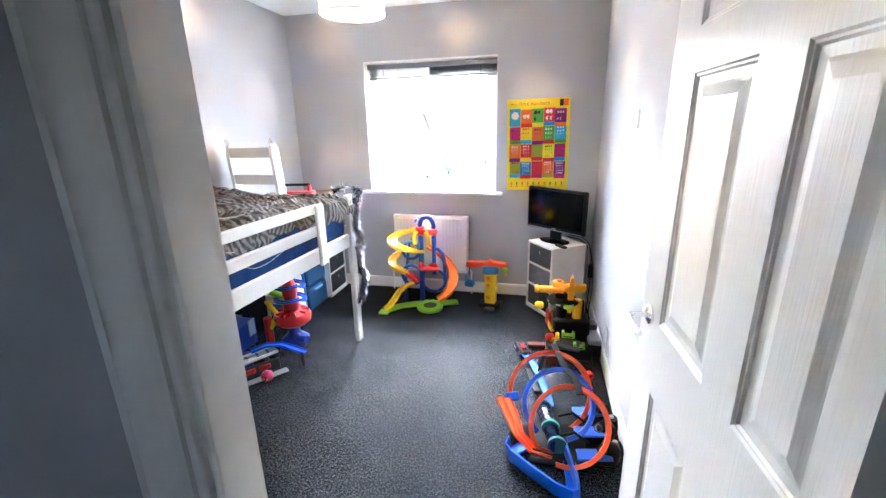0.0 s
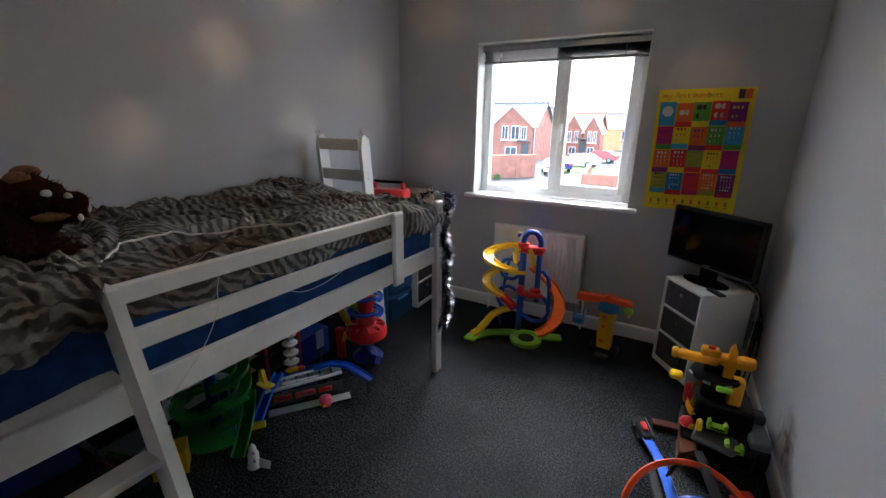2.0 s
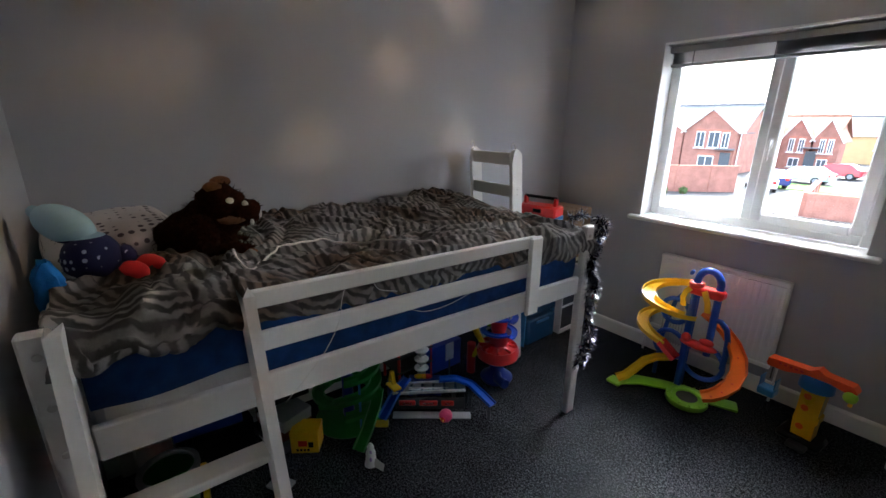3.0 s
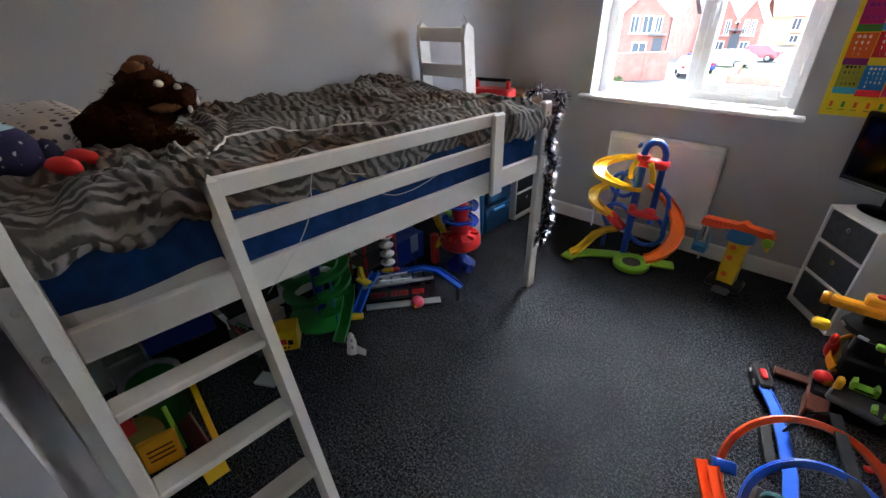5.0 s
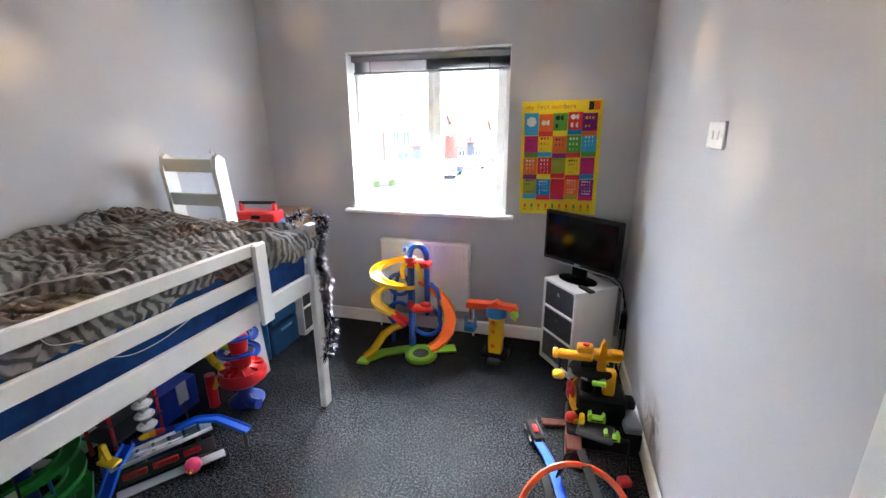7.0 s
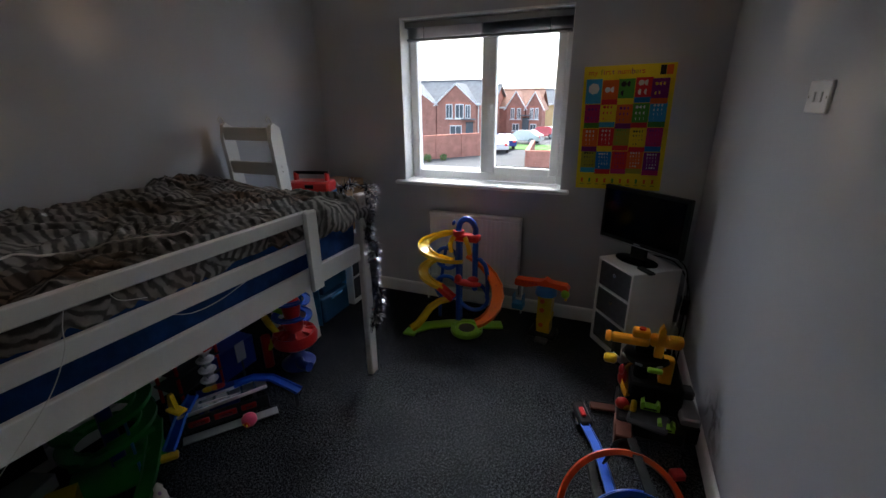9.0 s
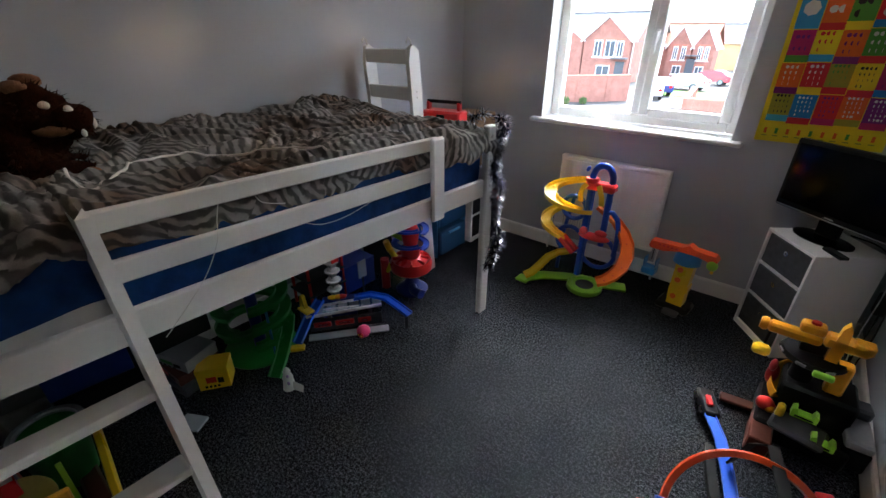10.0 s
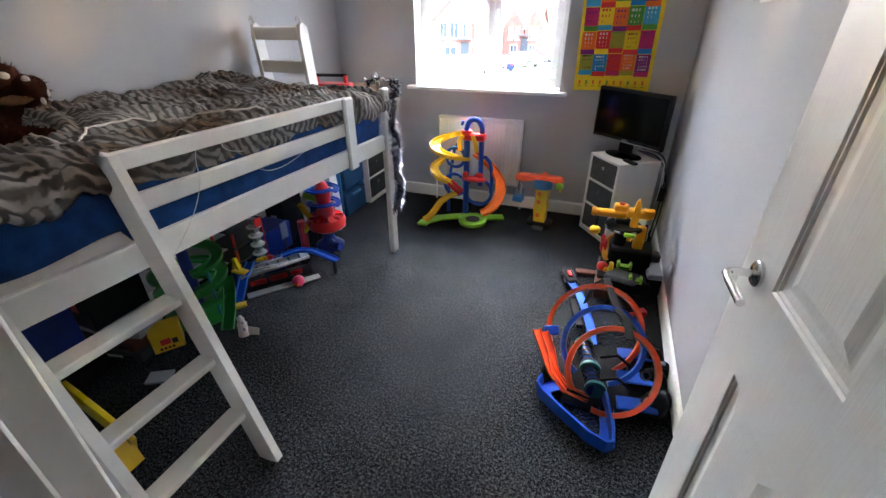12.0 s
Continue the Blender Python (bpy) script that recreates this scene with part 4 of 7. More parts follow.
def poster():
    W, H = 0.487, 0.715
    p = thing("poster", "yellow children's number poster with a grid of coloured squares", "poster", m=pose(0.582, 3.3285, 0.948, 0, -1.0, 0))
    bm = bmesh.new()
    vs = [[bm.verts.new((W * i / 12, -0.0012 - 0.002 * max(0, (abs(i - 6) + abs(j - 9) - 11) / 4) - 0.0006 * math.sin(i * 1.3 + j), H * j / 18)) for i in range(13)] for j in range(19)]
    for j in range(18):
        for i in range(12):
            bm.faces.new((vs[j][i], vs[j][i + 1], vs[j + 1][i + 1], vs[j + 1][i]))
    part("sheet", bm, INK["yellow"], p)
    fills = ["sky orange green red purple".split(), "magenta yellow orange green sky".split(), "orange red olive yellow magenta".split(), "olive blue red orange purple".split()]
    bands = ["sky red yellow blue orange".split(), "green sky purple red green".split(), "purple yellow red red blue".split(), "sky red magenta olive magenta".split()]
    dots = ["white white black white yellow".split(), "purple red purple white white".split(), "white white green black purple".split(), "black white purple white white".split()]
    x0, z1, cw, ch = 0.018, 0.645, 0.0885, 0.136
    for r in range(4):
        for c in range(5):
            x, z = x0 + c * cw + 0.003 * ((r + c) % 2), z1 - r * ch - 0.004 * ((c * 2 + r) % 3)
            t = part("square", slab(x, x + cw, -0.0075, -0.0045, z - ch * 0.78, z, bev=0), INK[fills[r][c]], p, smooth=False)
            part("band", slab(x, x + cw, -0.0078, -0.0045, z - ch, z - ch * 0.78, bev=0), INK[bands[r][c]], t, smooth=False)
            n = r * 5 + c + 1
            cols = 1 if n == 1 else 2 if n < 5 else 3 if n < 13 else 4
            rows = math.ceil(n / cols)
            bm = bmesh.new()
            for k in range(n):
                px = x + cw * (0.16 + 0.68 * ((k % cols) + 0.5) / cols)
                pz = z - ch * 0.72 * ((k // cols) + 0.5) / rows - 0.004
                s = min(cw / cols, ch * 0.75 / rows) * (0.30 if n > 4 else 0.36)
                lathe(bm, [(0, 0.0), (s, 0.0), (s, 0.0006), (0, 0.0006)], 7, m=pose(px, -0.0076, pz, 90, 0, 10 * k))
            tagged(part("picture", bm, INK[dots[r][c]], t, smooth=False), kind="stuff")
    colours = ["red", "orange", "purple", "magenta", "red", "green", "black", "red", "orange", "yellow", "green", "blue", "magenta", "red"]
    x = 0.025
    for i, word in enumerate(["m", "y", " ", "f", "i", "r", "s", "t", " ", "n", "u", "m", "b", "e", "r", "s"]):
        adv = {"m": 0.033, "i": 0.011, "f": 0.014, "t": 0.014, "r": 0.016, " ": 0.014}.get(word, 0.0205)
        if word != " ":
            words(word, 0.042, pose(x, -0.0045, 0.667, 90), INK[["red", "orange", "purple", "olive", "magenta"][i % 5]], p)
        x += adv
    part("corner_picture", slab(0.405, 0.435, -0.006, -0.004, 0.655, 0.705, bev=0), INK["black"], p, smooth=False)
    part("corner_picture", slab(0.437, 0.470, -0.006, -0.004, 0.655, 0.705, bev=0), INK["orange"], p, smooth=False)
    for k in range(10):
        part("mark", slab(0.03 + k * 0.045, 0.042 + k * 0.045, -0.006, -0.004, 0.040, 0.066, bev=0), INK[["orange", "green", "orange"][k % 3]], p, smooth=False)
        part("mark", slab(0.025 + k * 0.045, 0.047 + k * 0.045, -0.006, -0.004, 0.026, 0.031, bev=0), INK["olive"], p, smooth=False)
    return p


poster()


def spare_ladder():
    l = thing("spare_ladder", "white wooden bunk ladder with hooks standing behind the bed", "ladder", m=pose(-1.085, 2.452, 0, 4.9, 0, 0))
    for x in (-0.17, 0.17):
        out = [(-0.04, 0.0), (0.04, 0.0), (0.04, 1.36), (0.0, 1.39), (-0.022, 1.38), (-0.04, 1.315)]
        st = part("stringer", extrude(out, 0.024, axis="x", at=x - 0.012), bed_white, l, smooth=False)
        part("hook", tube(bmesh.new(), [V(x, 0.0, 1.38), V(x, -0.005, 1.41), V(x, -0.02, 1.425), V(x, -0.035, 1.41), V(x, -0.035, 1.40)], 0.0035, 6), steel, st, "bent steel hook")
        for z in (0.33, 0.36, 0.6, 0.63, 1.13, 1.16):
            part("screw", turned([(0, 0), (0.005, 0), (0.004, 0.002), (0, 0.002)], 8, m=pose(x + 0.012, 0.0, z, 0, 90)), steel, st)
    for z in (0.2, 0.43, 0.66, 0.89, 1.15, 1.335):
        part("rung", slab(-0.158, 0.158, -0.036, -0.016, z - 0.035, z + 0.035, bev=0.004), bed_white, l, smooth=False)


spare_ladder()


def plastic_drawers():
    d = thing("plastic_drawers", "translucent blue plastic storage drawers stacked in the corner", "storage drawers", m=pose(-1.31, 2.60, 0))
    W, D = 0.355, 0.33
    part("frame", slab(0, W - 0.02, 0, D, 0.88, 0.92, bev=0.006), sky_plastic, d)
    for y in (0.0, D - 0.012):
        part("side", slab(0, W - 0.02, y, y + 0.012, 0, 0.88, bev=0.003), sky_plastic, d)
    for k in range(4):
        z = 0.012 + k * 0.217
        dr = part("drawer", slab(0.01, W, 0.016, D - 0.016, z, z + 0.19, bev=0.012), blue_clear, d, "translucent blue drawer")
        part("lip", slab(W - 0.004, W + 0.012, 0.1, D - 0.1, z + 0.155, z + 0.172, bev=0.004), sky_plastic, dr)


plastic_drawers()


def tool_box():
    t = thing("toy_tool_case", "red toy tool case with a black handle", "toy case", m=pose(-1.06, 2.79, 0.92, 0, 0, 12))
    part("case", slab(-0.15, 0.13, -0.07, 0.07, 0, 0.075, bev=0.012), red_plastic, t)
    part("bracket", slab(-0.13, -0.11, -0.02, 0.02, 0.07, 0.125, bev=0.004), red_plastic, t)
    part("bracket", slab(0.09, 0.11, -0.02, 0.02, 0.07, 0.125, bev=0.004), red_plastic, t)
    part("handle", tube(bmesh.new(), [V(-0.13, 0, 0.125), V(0.11, 0, 0.125)], 0.011, 10), black_plastic, t, "black carrying handle")
    part("latch", slab(-0.03, 0.03, -0.076, -0.068, 0.03, 0.055, bev=0.003), black_plastic, t)


tool_box()
box1 = thing("cardboard_box", "plain brown cardboard box on the corner drawer unit", "box", m=pose(-1.10, 3.13, 0.572))
part("carton", slab(-0.13, 0.13, -0.13, 0.13, 0, 0.36, bev=0.004), brown_card, box1)
part("flap", slab(-0.128, 0.128, -0.128, -0.002, 0.361, 0.364, bev=0), brown_card, box1)
part("flap", slab(-0.128, 0.128, 0.002, 0.128, 0.361, 0.364, bev=0), brown_card, box1)


# tinsel hanging round the bed post
def tinsel():
    t = thing("tinsel_garland", "silver and dark tinsel garland hanging round the bed post", "tinsel")
    rnd = random.Random(7)
    path = []
    for i in range(90):
        k = i / 89
        z = 1.10 - 0.80 * k
        a = k * 15
        path.append(V(-0.335 + 0.030 * math.cos(a) + 0.008 * math.sin(a * 2.3), 2.31 + 0.035 * math.sin(a * 0.8) - 0.05 * max(0, 0.12 - k) / 0.12, z))
    path = [V(-0.43, 2.22, 1.085), V(-0.40, 2.20, 1.105), V(-0.365, 2.21, 1.115)] + path
    part("core", tube(bmesh.new(), path, 0.004, 6), tinsel_dark, t)
    for name, material, n in (("silver_fringe", tinsel_silver, 1500), ("dark_fringe", tinsel_dark, 3200)):
        bm = bmesh.new()
        for _ in range(n):
            p = path[rnd.randrange(len(path))]
            d = Vector((rnd.gauss(0, 1), rnd.gauss(0, 1), rnd.gauss(0, 0.8))).normalized()
            s = d.cross(Vector((rnd.gauss(0, 1), rnd.gauss(0, 1), rnd.gauss(0, 1)))).normalized() * (0.0028 if name == "silver_fringe" else 0.0016)
            L = rnd.uniform(0.026, 0.058)
            q = p + d * L * 0.55 + Vector((rnd.gauss(0, 0.003), rnd.gauss(0, 0.003), rnd.gauss(0, 0.003)))
            e = p + d * L + Vector((0, 0, -0.006))
            a, b, c, f, g = bm.verts.new(p - s), bm.verts.new(p + s), bm.verts.new(q + s), bm.verts.new(q - s), bm.verts.new(e)
            bm.faces.new((a, b, c, f))
            bm.faces.new((f, c, g))
        ob = part(name, bm, material, t, smooth=False)
        tagged(ob, kind="stuff")


tinsel()

# fairy-light wire along the guard rails
cable("fairy_light_wire", [(-0.351, 0.80, 0.745), (-0.348, 0.86, 0.80), (-0.349, 0.93, 0.87), (-0.352, 0.98, 0.95), (-0.372, 1.0, 1.0), (-0.374, 1.02, 1.05), (-0.372, 1.06, 1.088), (-0.372, 1.1, 1.06), (-0.374, 1.13, 1.01), (-0.376, 1.2, 0.985)], 0.0011, mattress_white, "thin clear fairy-light wire draped over the bed rails", "wire")
cable("fairy_light_wire", [(-0.374, 1.25, 0.905), (-0.38, 1.32, 0.875), (-0.38, 1.42, 0.872), (-0.38, 1.55, 0.895), (-0.38, 1.66, 0.915)], 0.0011, mattress_white, "thin clear fairy-light wire draped over the bed rails", "wire")


# ---- on the bed ----
def pillow():
    bm = bmesh.new()
    n = 28
    top, bot = [], []
    for j in range(n + 1):
        a, b = [], []
        for i in range(n + 1):
            u, v = 2 * i / n - 1, 2 * j / n - 1
            h = 0.075 * ((1 - u ** 4) * (1 - v ** 4)) ** 0.45
            w = 0.008 * noise.noise(Vector((u * 3, v * 3, 2)))
            x, y = 0.21 * u * (1 - 0.06 * v * v), 0.19 * v * (1 - 0.06 * u * u)
            a.append(bm.verts.new((x, y, h + w * (h > 0.01))))
            b.append(bm.verts.new((x, y, -h * 0.7)) if 0 < i < n and 0 < j < n else a[-1])
        top.append(a)
        bot.append(b)
    for j in range(n):
        for i in range(n):
            bm.faces.new((top[j][i], top[j][i + 1], top[j + 1][i + 1], top[j + 1][i]))
            try:
                bm.faces.new((bot[j][i], bot[j + 1][i], bot[j + 1][i + 1], bot[j][i + 1]))
            except ValueError:
                pass
    p = thing("pillow", "cream pillow with dark dots and a dark piped edge", "pillow", m=pose(-1.08, 0.485, 1.125, 4, 6, 8))
    part("case", bm, dot_cotton, p)
    rim = [V(0.21 * math.copysign(abs(math.cos(a)) ** 0.35, math.cos(a)), 0.19 * math.copysign(abs(math.sin(a)) ** 0.35, math.sin(a)), 0) for a in [k * math.pi / 24 for k in range(48)]]
    part("piping", tube(bmesh.new(), [V(q.x * 0.95, q.y * 0.95, 0) for q in rim], 0.004, 6, closed=True), brown_plastic, p, "dark piping")


pillow()


def plush():
    """A shaggy plush beast as one plain mesh: brown fur, tan tufts, cream teeth and claws."""
    bm = bmesh.new()
    rnd = random.Random(3)
    fur = (((0, 0.0, 0.085), (0.10, 0.125, 0.095)), ((0.01, 0.06, 0.15), (0.08, 0.09, 0.08)), ((0.03, 0.09, 0.205), (0.068, 0.078, 0.068)), ((0.05, 0.155, 0.175), (0.05, 0.058, 0.048)), ((-0.02, -0.14, 0.05), (0.06, 0.075, 0.045)), ((0.085, 0.10, 0.045), (0.035, 0.08, 0.034)), ((-0.07, 0.10, 0.035), (0.035, 0.08, 0.032)), ((0.085, 0.03, 0.11), (0.032, 0.045, 0.07)))
    for c, r in fur:
        blob(bm, c, r, 3, 0.22, c[1] * 9)
    bm.faces.ensure_lookup_table()
    for f in [bm.faces[rnd.randrange(len(bm.faces))] for _ in range(2600)]:
        p, nrm = f.calc_center_median(), f.normal
        if nrm.length < 0.5:
            continue
        e = p + (nrm + Vector((rnd.gauss(0, 0.5), rnd.gauss(0, 0.5), rnd.gauss(0, 0.5) - 0.35))).normalized() * rnd.uniform(0.010, 0.024)
        s = nrm.cross(Vector((rnd.random(), rnd.random(), rnd.random()))).normalized() * 0.0022
        bm.faces.new((bm.verts.new(p - s), bm.verts.new(p + s), bm.verts.new(e)))
    n = len(bm.faces)
    for c, r in (((0.05, 0.075, 0.262), (0.024, 0.03, 0.022)), ((-0.005, 0.10, 0.275), (0.024, 0.034, 0.02)), ((0.075, 0.12, 0.155), (0.03, 0.05, 0.016)), ((0.105, 0.165, 0.035), (0.03, 0.026, 0.02))):
        blob(bm, c, r, 2, 0.2, 5)
    k = len(bm.faces)
    for c, r in (((0.082, 0.165, 0.205), (0.008, 0.011, 0.014)), ((0.088, 0.12, 0.222), (0.008, 0.013, 0.011)), ((0.055, 0.207, 0.165), (0.008, 0.010, 0.017)), ((0.095, 0.18, 0.145), (0.006, 0.007, 0.011))):
        blob(bm, c, r, 2)
    bm.faces.ensure_lookup_table()
    for f in bm.faces[n:k]:
        f.material_index = 1
    for f in bm.faces[k:]:
        f.material_index = 2
    return bm


plush_tan = mat("plush_tan", (0.22, 0.09, 0.035), 0.95, var=0.3, vscale=60, bump=0.8, bscale=350)
beast = single("plush_beast", plush(), plush_brown, "shaggy dark brown plush beast toy sitting on the duvet", "plush toy", m=pose(-0.90, 0.71, 1.045, 0, 0, -10))
beast.data.materials.append(plush_tan)
beast.data.materials.append(mattress_white)


def doll():
    """A soft doll as one plain mesh: round head, body, arms, legs."""
    bm = bmesh.new()
    blob(bm, (0.0, 0.0, 0.085), (0.075, 0.07, 0.08), 3)
    blob(bm, (-0.038, -0.026, 0.188), (0.08, 0.05, 0.05), 3, rot=(0, 32, 25))
    blob(bm, (-0.100, -0.055, 0.228), (0.018, 0.016, 0.018), 2)
    blob(bm, (0.05, 0.06, 0.07), (0.03, 0.026, 0.045), 2)
    blob(bm, (0.100, 0.035, 0.045), (0.065, 0.03, 0.03), 2)
    blob(bm, (0.095, 0.085, 0.05), (0.068, 0.034, 0.03), 2)
    return bm


doll_cloth = mat("doll_cloth", (0.02, 0.02, 0.10), 0.9, var=0.1, bump=0.3, bscale=300)
nodes, lk = links(doll_cloth)
tc = nodes.new("ShaderNodeTexCoord")
sx = nodes.new("ShaderNodeSeparateXYZ")
lk.new(tc.outputs["Object"], sx.inputs[0])
hr = nodes.new("ShaderNodeValToRGB")
hr.color_ramp.interpolation = "CONSTANT"
hr.color_ramp.elements[0].position, hr.color_ramp.elements[0].color = 0.0, (0.012, 0.012, 0.06, 1)
hr.color_ramp.elements[1].position, hr.color_ramp.elements[1].color = 0.145, (0.30, 0.46, 0.55, 1)
lk.new(sx.outputs["Z"], hr.inputs[0])
xr = nodes.new("ShaderNodeValToRGB")
xr.color_ramp.interpolation = "CONSTANT"
xr.color_ramp.elements[0].position, xr.color_ramp.elements[0].color = 0.0, (0, 0, 0, 1)
xr.color_ramp.elements[1].position, xr.color_ramp.elements[1].color = 0.085, (1, 1, 1, 1)
lk.new(sx.outputs["X"], xr.inputs[0])
rm = nodes.new("ShaderNodeMix")
rm.data_type = "RGBA"
rm.inputs["B"].default_value = (0.65, 0.02, 0.02, 1)
lk.new(xr.outputs[0], rm.inputs["Factor"])
lk.new(hr.outputs[0], rm.inputs["A"])
dv = nodes.new("ShaderNodeTexVoronoi")
dv.inputs["Scale"].default_value, dv.inputs["Randomness"].default_value = 42, 0.2
lk.new(tc.outputs["Object"], dv.inputs["Vector"])
dr = nodes.new("ShaderNodeValToRGB")
dr.color_ramp.elements[0].position, dr.color_ramp.elements[0].color = 0.22, (1, 1, 1, 1)
dr.color_ramp.elements[1].position, dr.color_ramp.elements[1].color = 0.3, (0, 0, 0, 1)
lk.new(dv.outputs["Distance"], dr.inputs[0])
zl = nodes.new("ShaderNodeMath")
zl.operation, zl.inputs[1].default_value = "LESS_THAN", 0.14
lk.new(sx.outputs["Z"], zl.inputs[0])
xl = nodes.new("ShaderNodeMath")
xl.operation, xl.inputs[1].default_value = "LESS_THAN", 0.07
lk.new(sx.outputs["X"], xl.inputs[0])
m1 = nodes.new("ShaderNodeMath")
m1.operation = "MULTIPLY"
lk.new(zl.outputs[0], m1.inputs[0])
lk.new(xl.outputs[0], m1.inputs[1])
m2 = nodes.new("ShaderNodeMath")
m2.operation = "MULTIPLY"
lk.new(m1.outputs[0], m2.inputs[0])
lk.new(dr.outputs[0], m2.inputs[1])
dm = nodes.new("ShaderNodeMix")
dm.data_type = "RGBA"
dm.inputs["B"].default_value = (0.5, 0.5, 0.62, 1)
lk.new(m2.outputs[0], dm.inputs["Factor"])
lk.new(rm.outputs["Result"], dm.inputs["A"])
lk.new(dm.outputs["Result"], nodes["Principled BSDF"].inputs["Base Color"])
single("soft_doll", doll(), doll_cloth, "soft doll with pale blue head, navy top and red legs", "doll", m=pose(-0.76, 0.44, 1.06, 0, -4, 30))
single("soft_blanket", blob(bmesh.new(), (0, 0, 0.09), (0.03, 0.035, 0.10), 3, 0.3, 4), blue_cloth, "bright blue soft cloth bundle behind the doll", "blanket", m=pose(-0.70, 0.345, 1.0, 0, 12, 0))


# ---- toys by the window ----
def helix(c, r, a0, a1, z0, z1, n=24, ry=None):
    ry = ry or r
    return [V(c[0] + r * math.cos(radians(a0 + (a1 - a0) * i / n)), c[1] + ry * math.sin(radians(a0 + (a1 - a0) * i / n)), z0 + (z1 - z0) * i / n) for i in range(n + 1)]


def ring(bm, c, r, tr, seg=28, plane="xz"):
    pts = []
    for i in range(seg):
        a = 2 * math.pi * i / seg
        u, w = r * math.cos(a), r * math.sin(a)
        pts.append(V(c[0] + u, c[1], c[2] + w) if plane == "xz" else V(c[0] + u, c[1] + w, c[2]))
    return tube(bm, pts, tr, 8, closed=True, up=(0, 1, 0) if plane == "xz" else (0, 0, 1))


def track_tower():
    t = thing("track_tower_toy", "tall plastic car track tower in blue, yellow, orange and green", "toy", m=pose(-0.05, 2.98, 0))
    wide = channel(0.062, 0.018, 0.004)
    # green base with a round turntable
    bm = turned([(0, 0), (0.105, 0), (0.11, 0.01), (0.108, 0.03), (0.095, 0.038), (0.08, 0.038), (0.076, 0.028), (0, 0.028)], 32, c=(0.045, -0.085, 0))
    base = part("base", bm, lime_plastic, t, "lime green base with round turntable")
    part("decal", turned([(0, 0), (0.055, 0), (0.055, 0.002), (0, 0.002)], 24, c=(0.045, -0.085, 0.0285)), dark_grey_plastic, base, "dark printed turntable sticker")
    for a in range(12):
        part("stud", turned([(0, 0), (0.008, 0), (0.006, 0.006), (0, 0.007)], 8, c=(0.045 + 0.098 * math.cos(a * 0.524), -0.085 + 0.098 * math.sin(a * 0.524), 0.036)), lime_plastic, base)
    lobes = bmesh.new()
    sweep(lobes, [V(-0.30, -0.21, 0.008), V(-0.22, -0.12, 0.012), V(-0.10, -0.05, 0.014), V(0.02, 0.0, 0.014), V(0.14, 0.02, 0.012), V(0.25, 0.07, 0.008)], [(-0.04, -0.008), (0.04, -0.008), (0.045, 0.006), (0.03, 0.012), (-0.03, 0.012), (-0.045, 0.006)])
    part("foot", lobes, lime_plastic, t)
    # two blue columns joined by an arch
    pts = [V(-0.045, 0, 0.03), V(-0.045, 0, 0.70)] + [V(0.01 - 0.055 * math.cos(a * math.pi / 12), 0.01, 0.70 + 0.065 * math.sin(a * math.pi / 12)) for a in range(1, 12)] + [V(0.065, 0.02, 0.70), V(0.065, 0.02, 0.27)]
    part("column", tube(bmesh.new(), pts, 0.0195, 12, up=(0, 1, 0)), blue_plastic, t)
    part("column", tube(bmesh.new(), [V(-0.045, 0.05, 0.02), V(-0.045, 0.05, 0.62)], 0.012, 10, up=(0, 1, 0)), blue_plastic, t)
    part("column", tube(bmesh.new(), [V(-0.21, 0.06, 0.0), V(-0.20, 0.05, 0.25), V(-0.16, 0.06, 0.52), V(-0.12, 0.05, 0.58)], 0.013, 10, up=(0, 1, 0)), blue_plastic, t)
    part("collar", slab(-0.078, 0.098, -0.032, 0.045, 0.618, 0.668, bev=0.012), red_plastic, t, "red collar block across both columns")
    part("collar_rim", turned([(0, -0.002), (0.034, -0.002), (0.04, 0.01), (0.036, 0.026), (0.026, 0.028), (0, 0.02)], 20, c=(-0.045, 0.0, 0.662)), red_plastic, t)
    part("hook_knob", blob(bmesh.new(), (-0.078, 0.0, 0.735), (0.012, 0.012, 0.02), 2, rot=(0, 25, 0)), blue_plastic, t)
    for x0, x1 in ((-0.062, -0.085), (0.012, 0.04)):
        part("claw", sweep(bmesh.new(), [V(x0, -0.035, 0.655), V((x0 + x1) / 2, -0.05, 0.635), V(x1, -0.048, 0.60), V(x1 + 0.006, -0.042, 0.545)], [(-0.014, -0.006), (0.014, -0.006), (0.014, 0.006), (-0.014, 0.006)], up=(0, -1, 0.2)), yellow_plastic, t, "yellow claw")
    part("lift_car", blob(bmesh.new(), (0.03, -0.03, 0.335), (0.098, 0.036, 0.024), 3), red_plastic, t, "red sliding lift")
    part("lift_knob", blob(bmesh.new(), (-0.032, -0.045, 0.365), (0.026, 0.024, 0.03), 2), red_plastic, t)
    part("lift_hood", blob(bmesh.new(), (0.065, -0.02, 0.362), (0.04, 0.028, 0.022), 2), red_plastic, t)
    for c, r in (((-0.14, 0.03, 0.47), 0.074), ((-0.14, 0.03, 0.25), 0.086), ((0.05, 0.03, 0.215), 0.105)):
        part("support_ring", ring(bmesh.new(), c, r, 0.014), blue_plastic, t)
    part("side_arm", tube(bmesh.new(), [V(0.065, 0.02, 0.49), V(0.10, 0.02, 0.495), V(0.135, 0.02, 0.46), V(0.15, 0.02, 0.40), V(0.155, 0.02, 0.30), V(0.15, 0.025, 0.22)], 0.015, 10, up=(0, 1, 0)), blue_plastic, t)
    for k in range(9):
        part("lattice_bar", tube(bmesh.new(), [V(-0.21 + k * 0.016, 0.055, 0.24), V(-0.21 + k * 0.016, 0.055, 0.40)], 0.002, 5, up=(0, 1, 0)), grey_plastic, t)
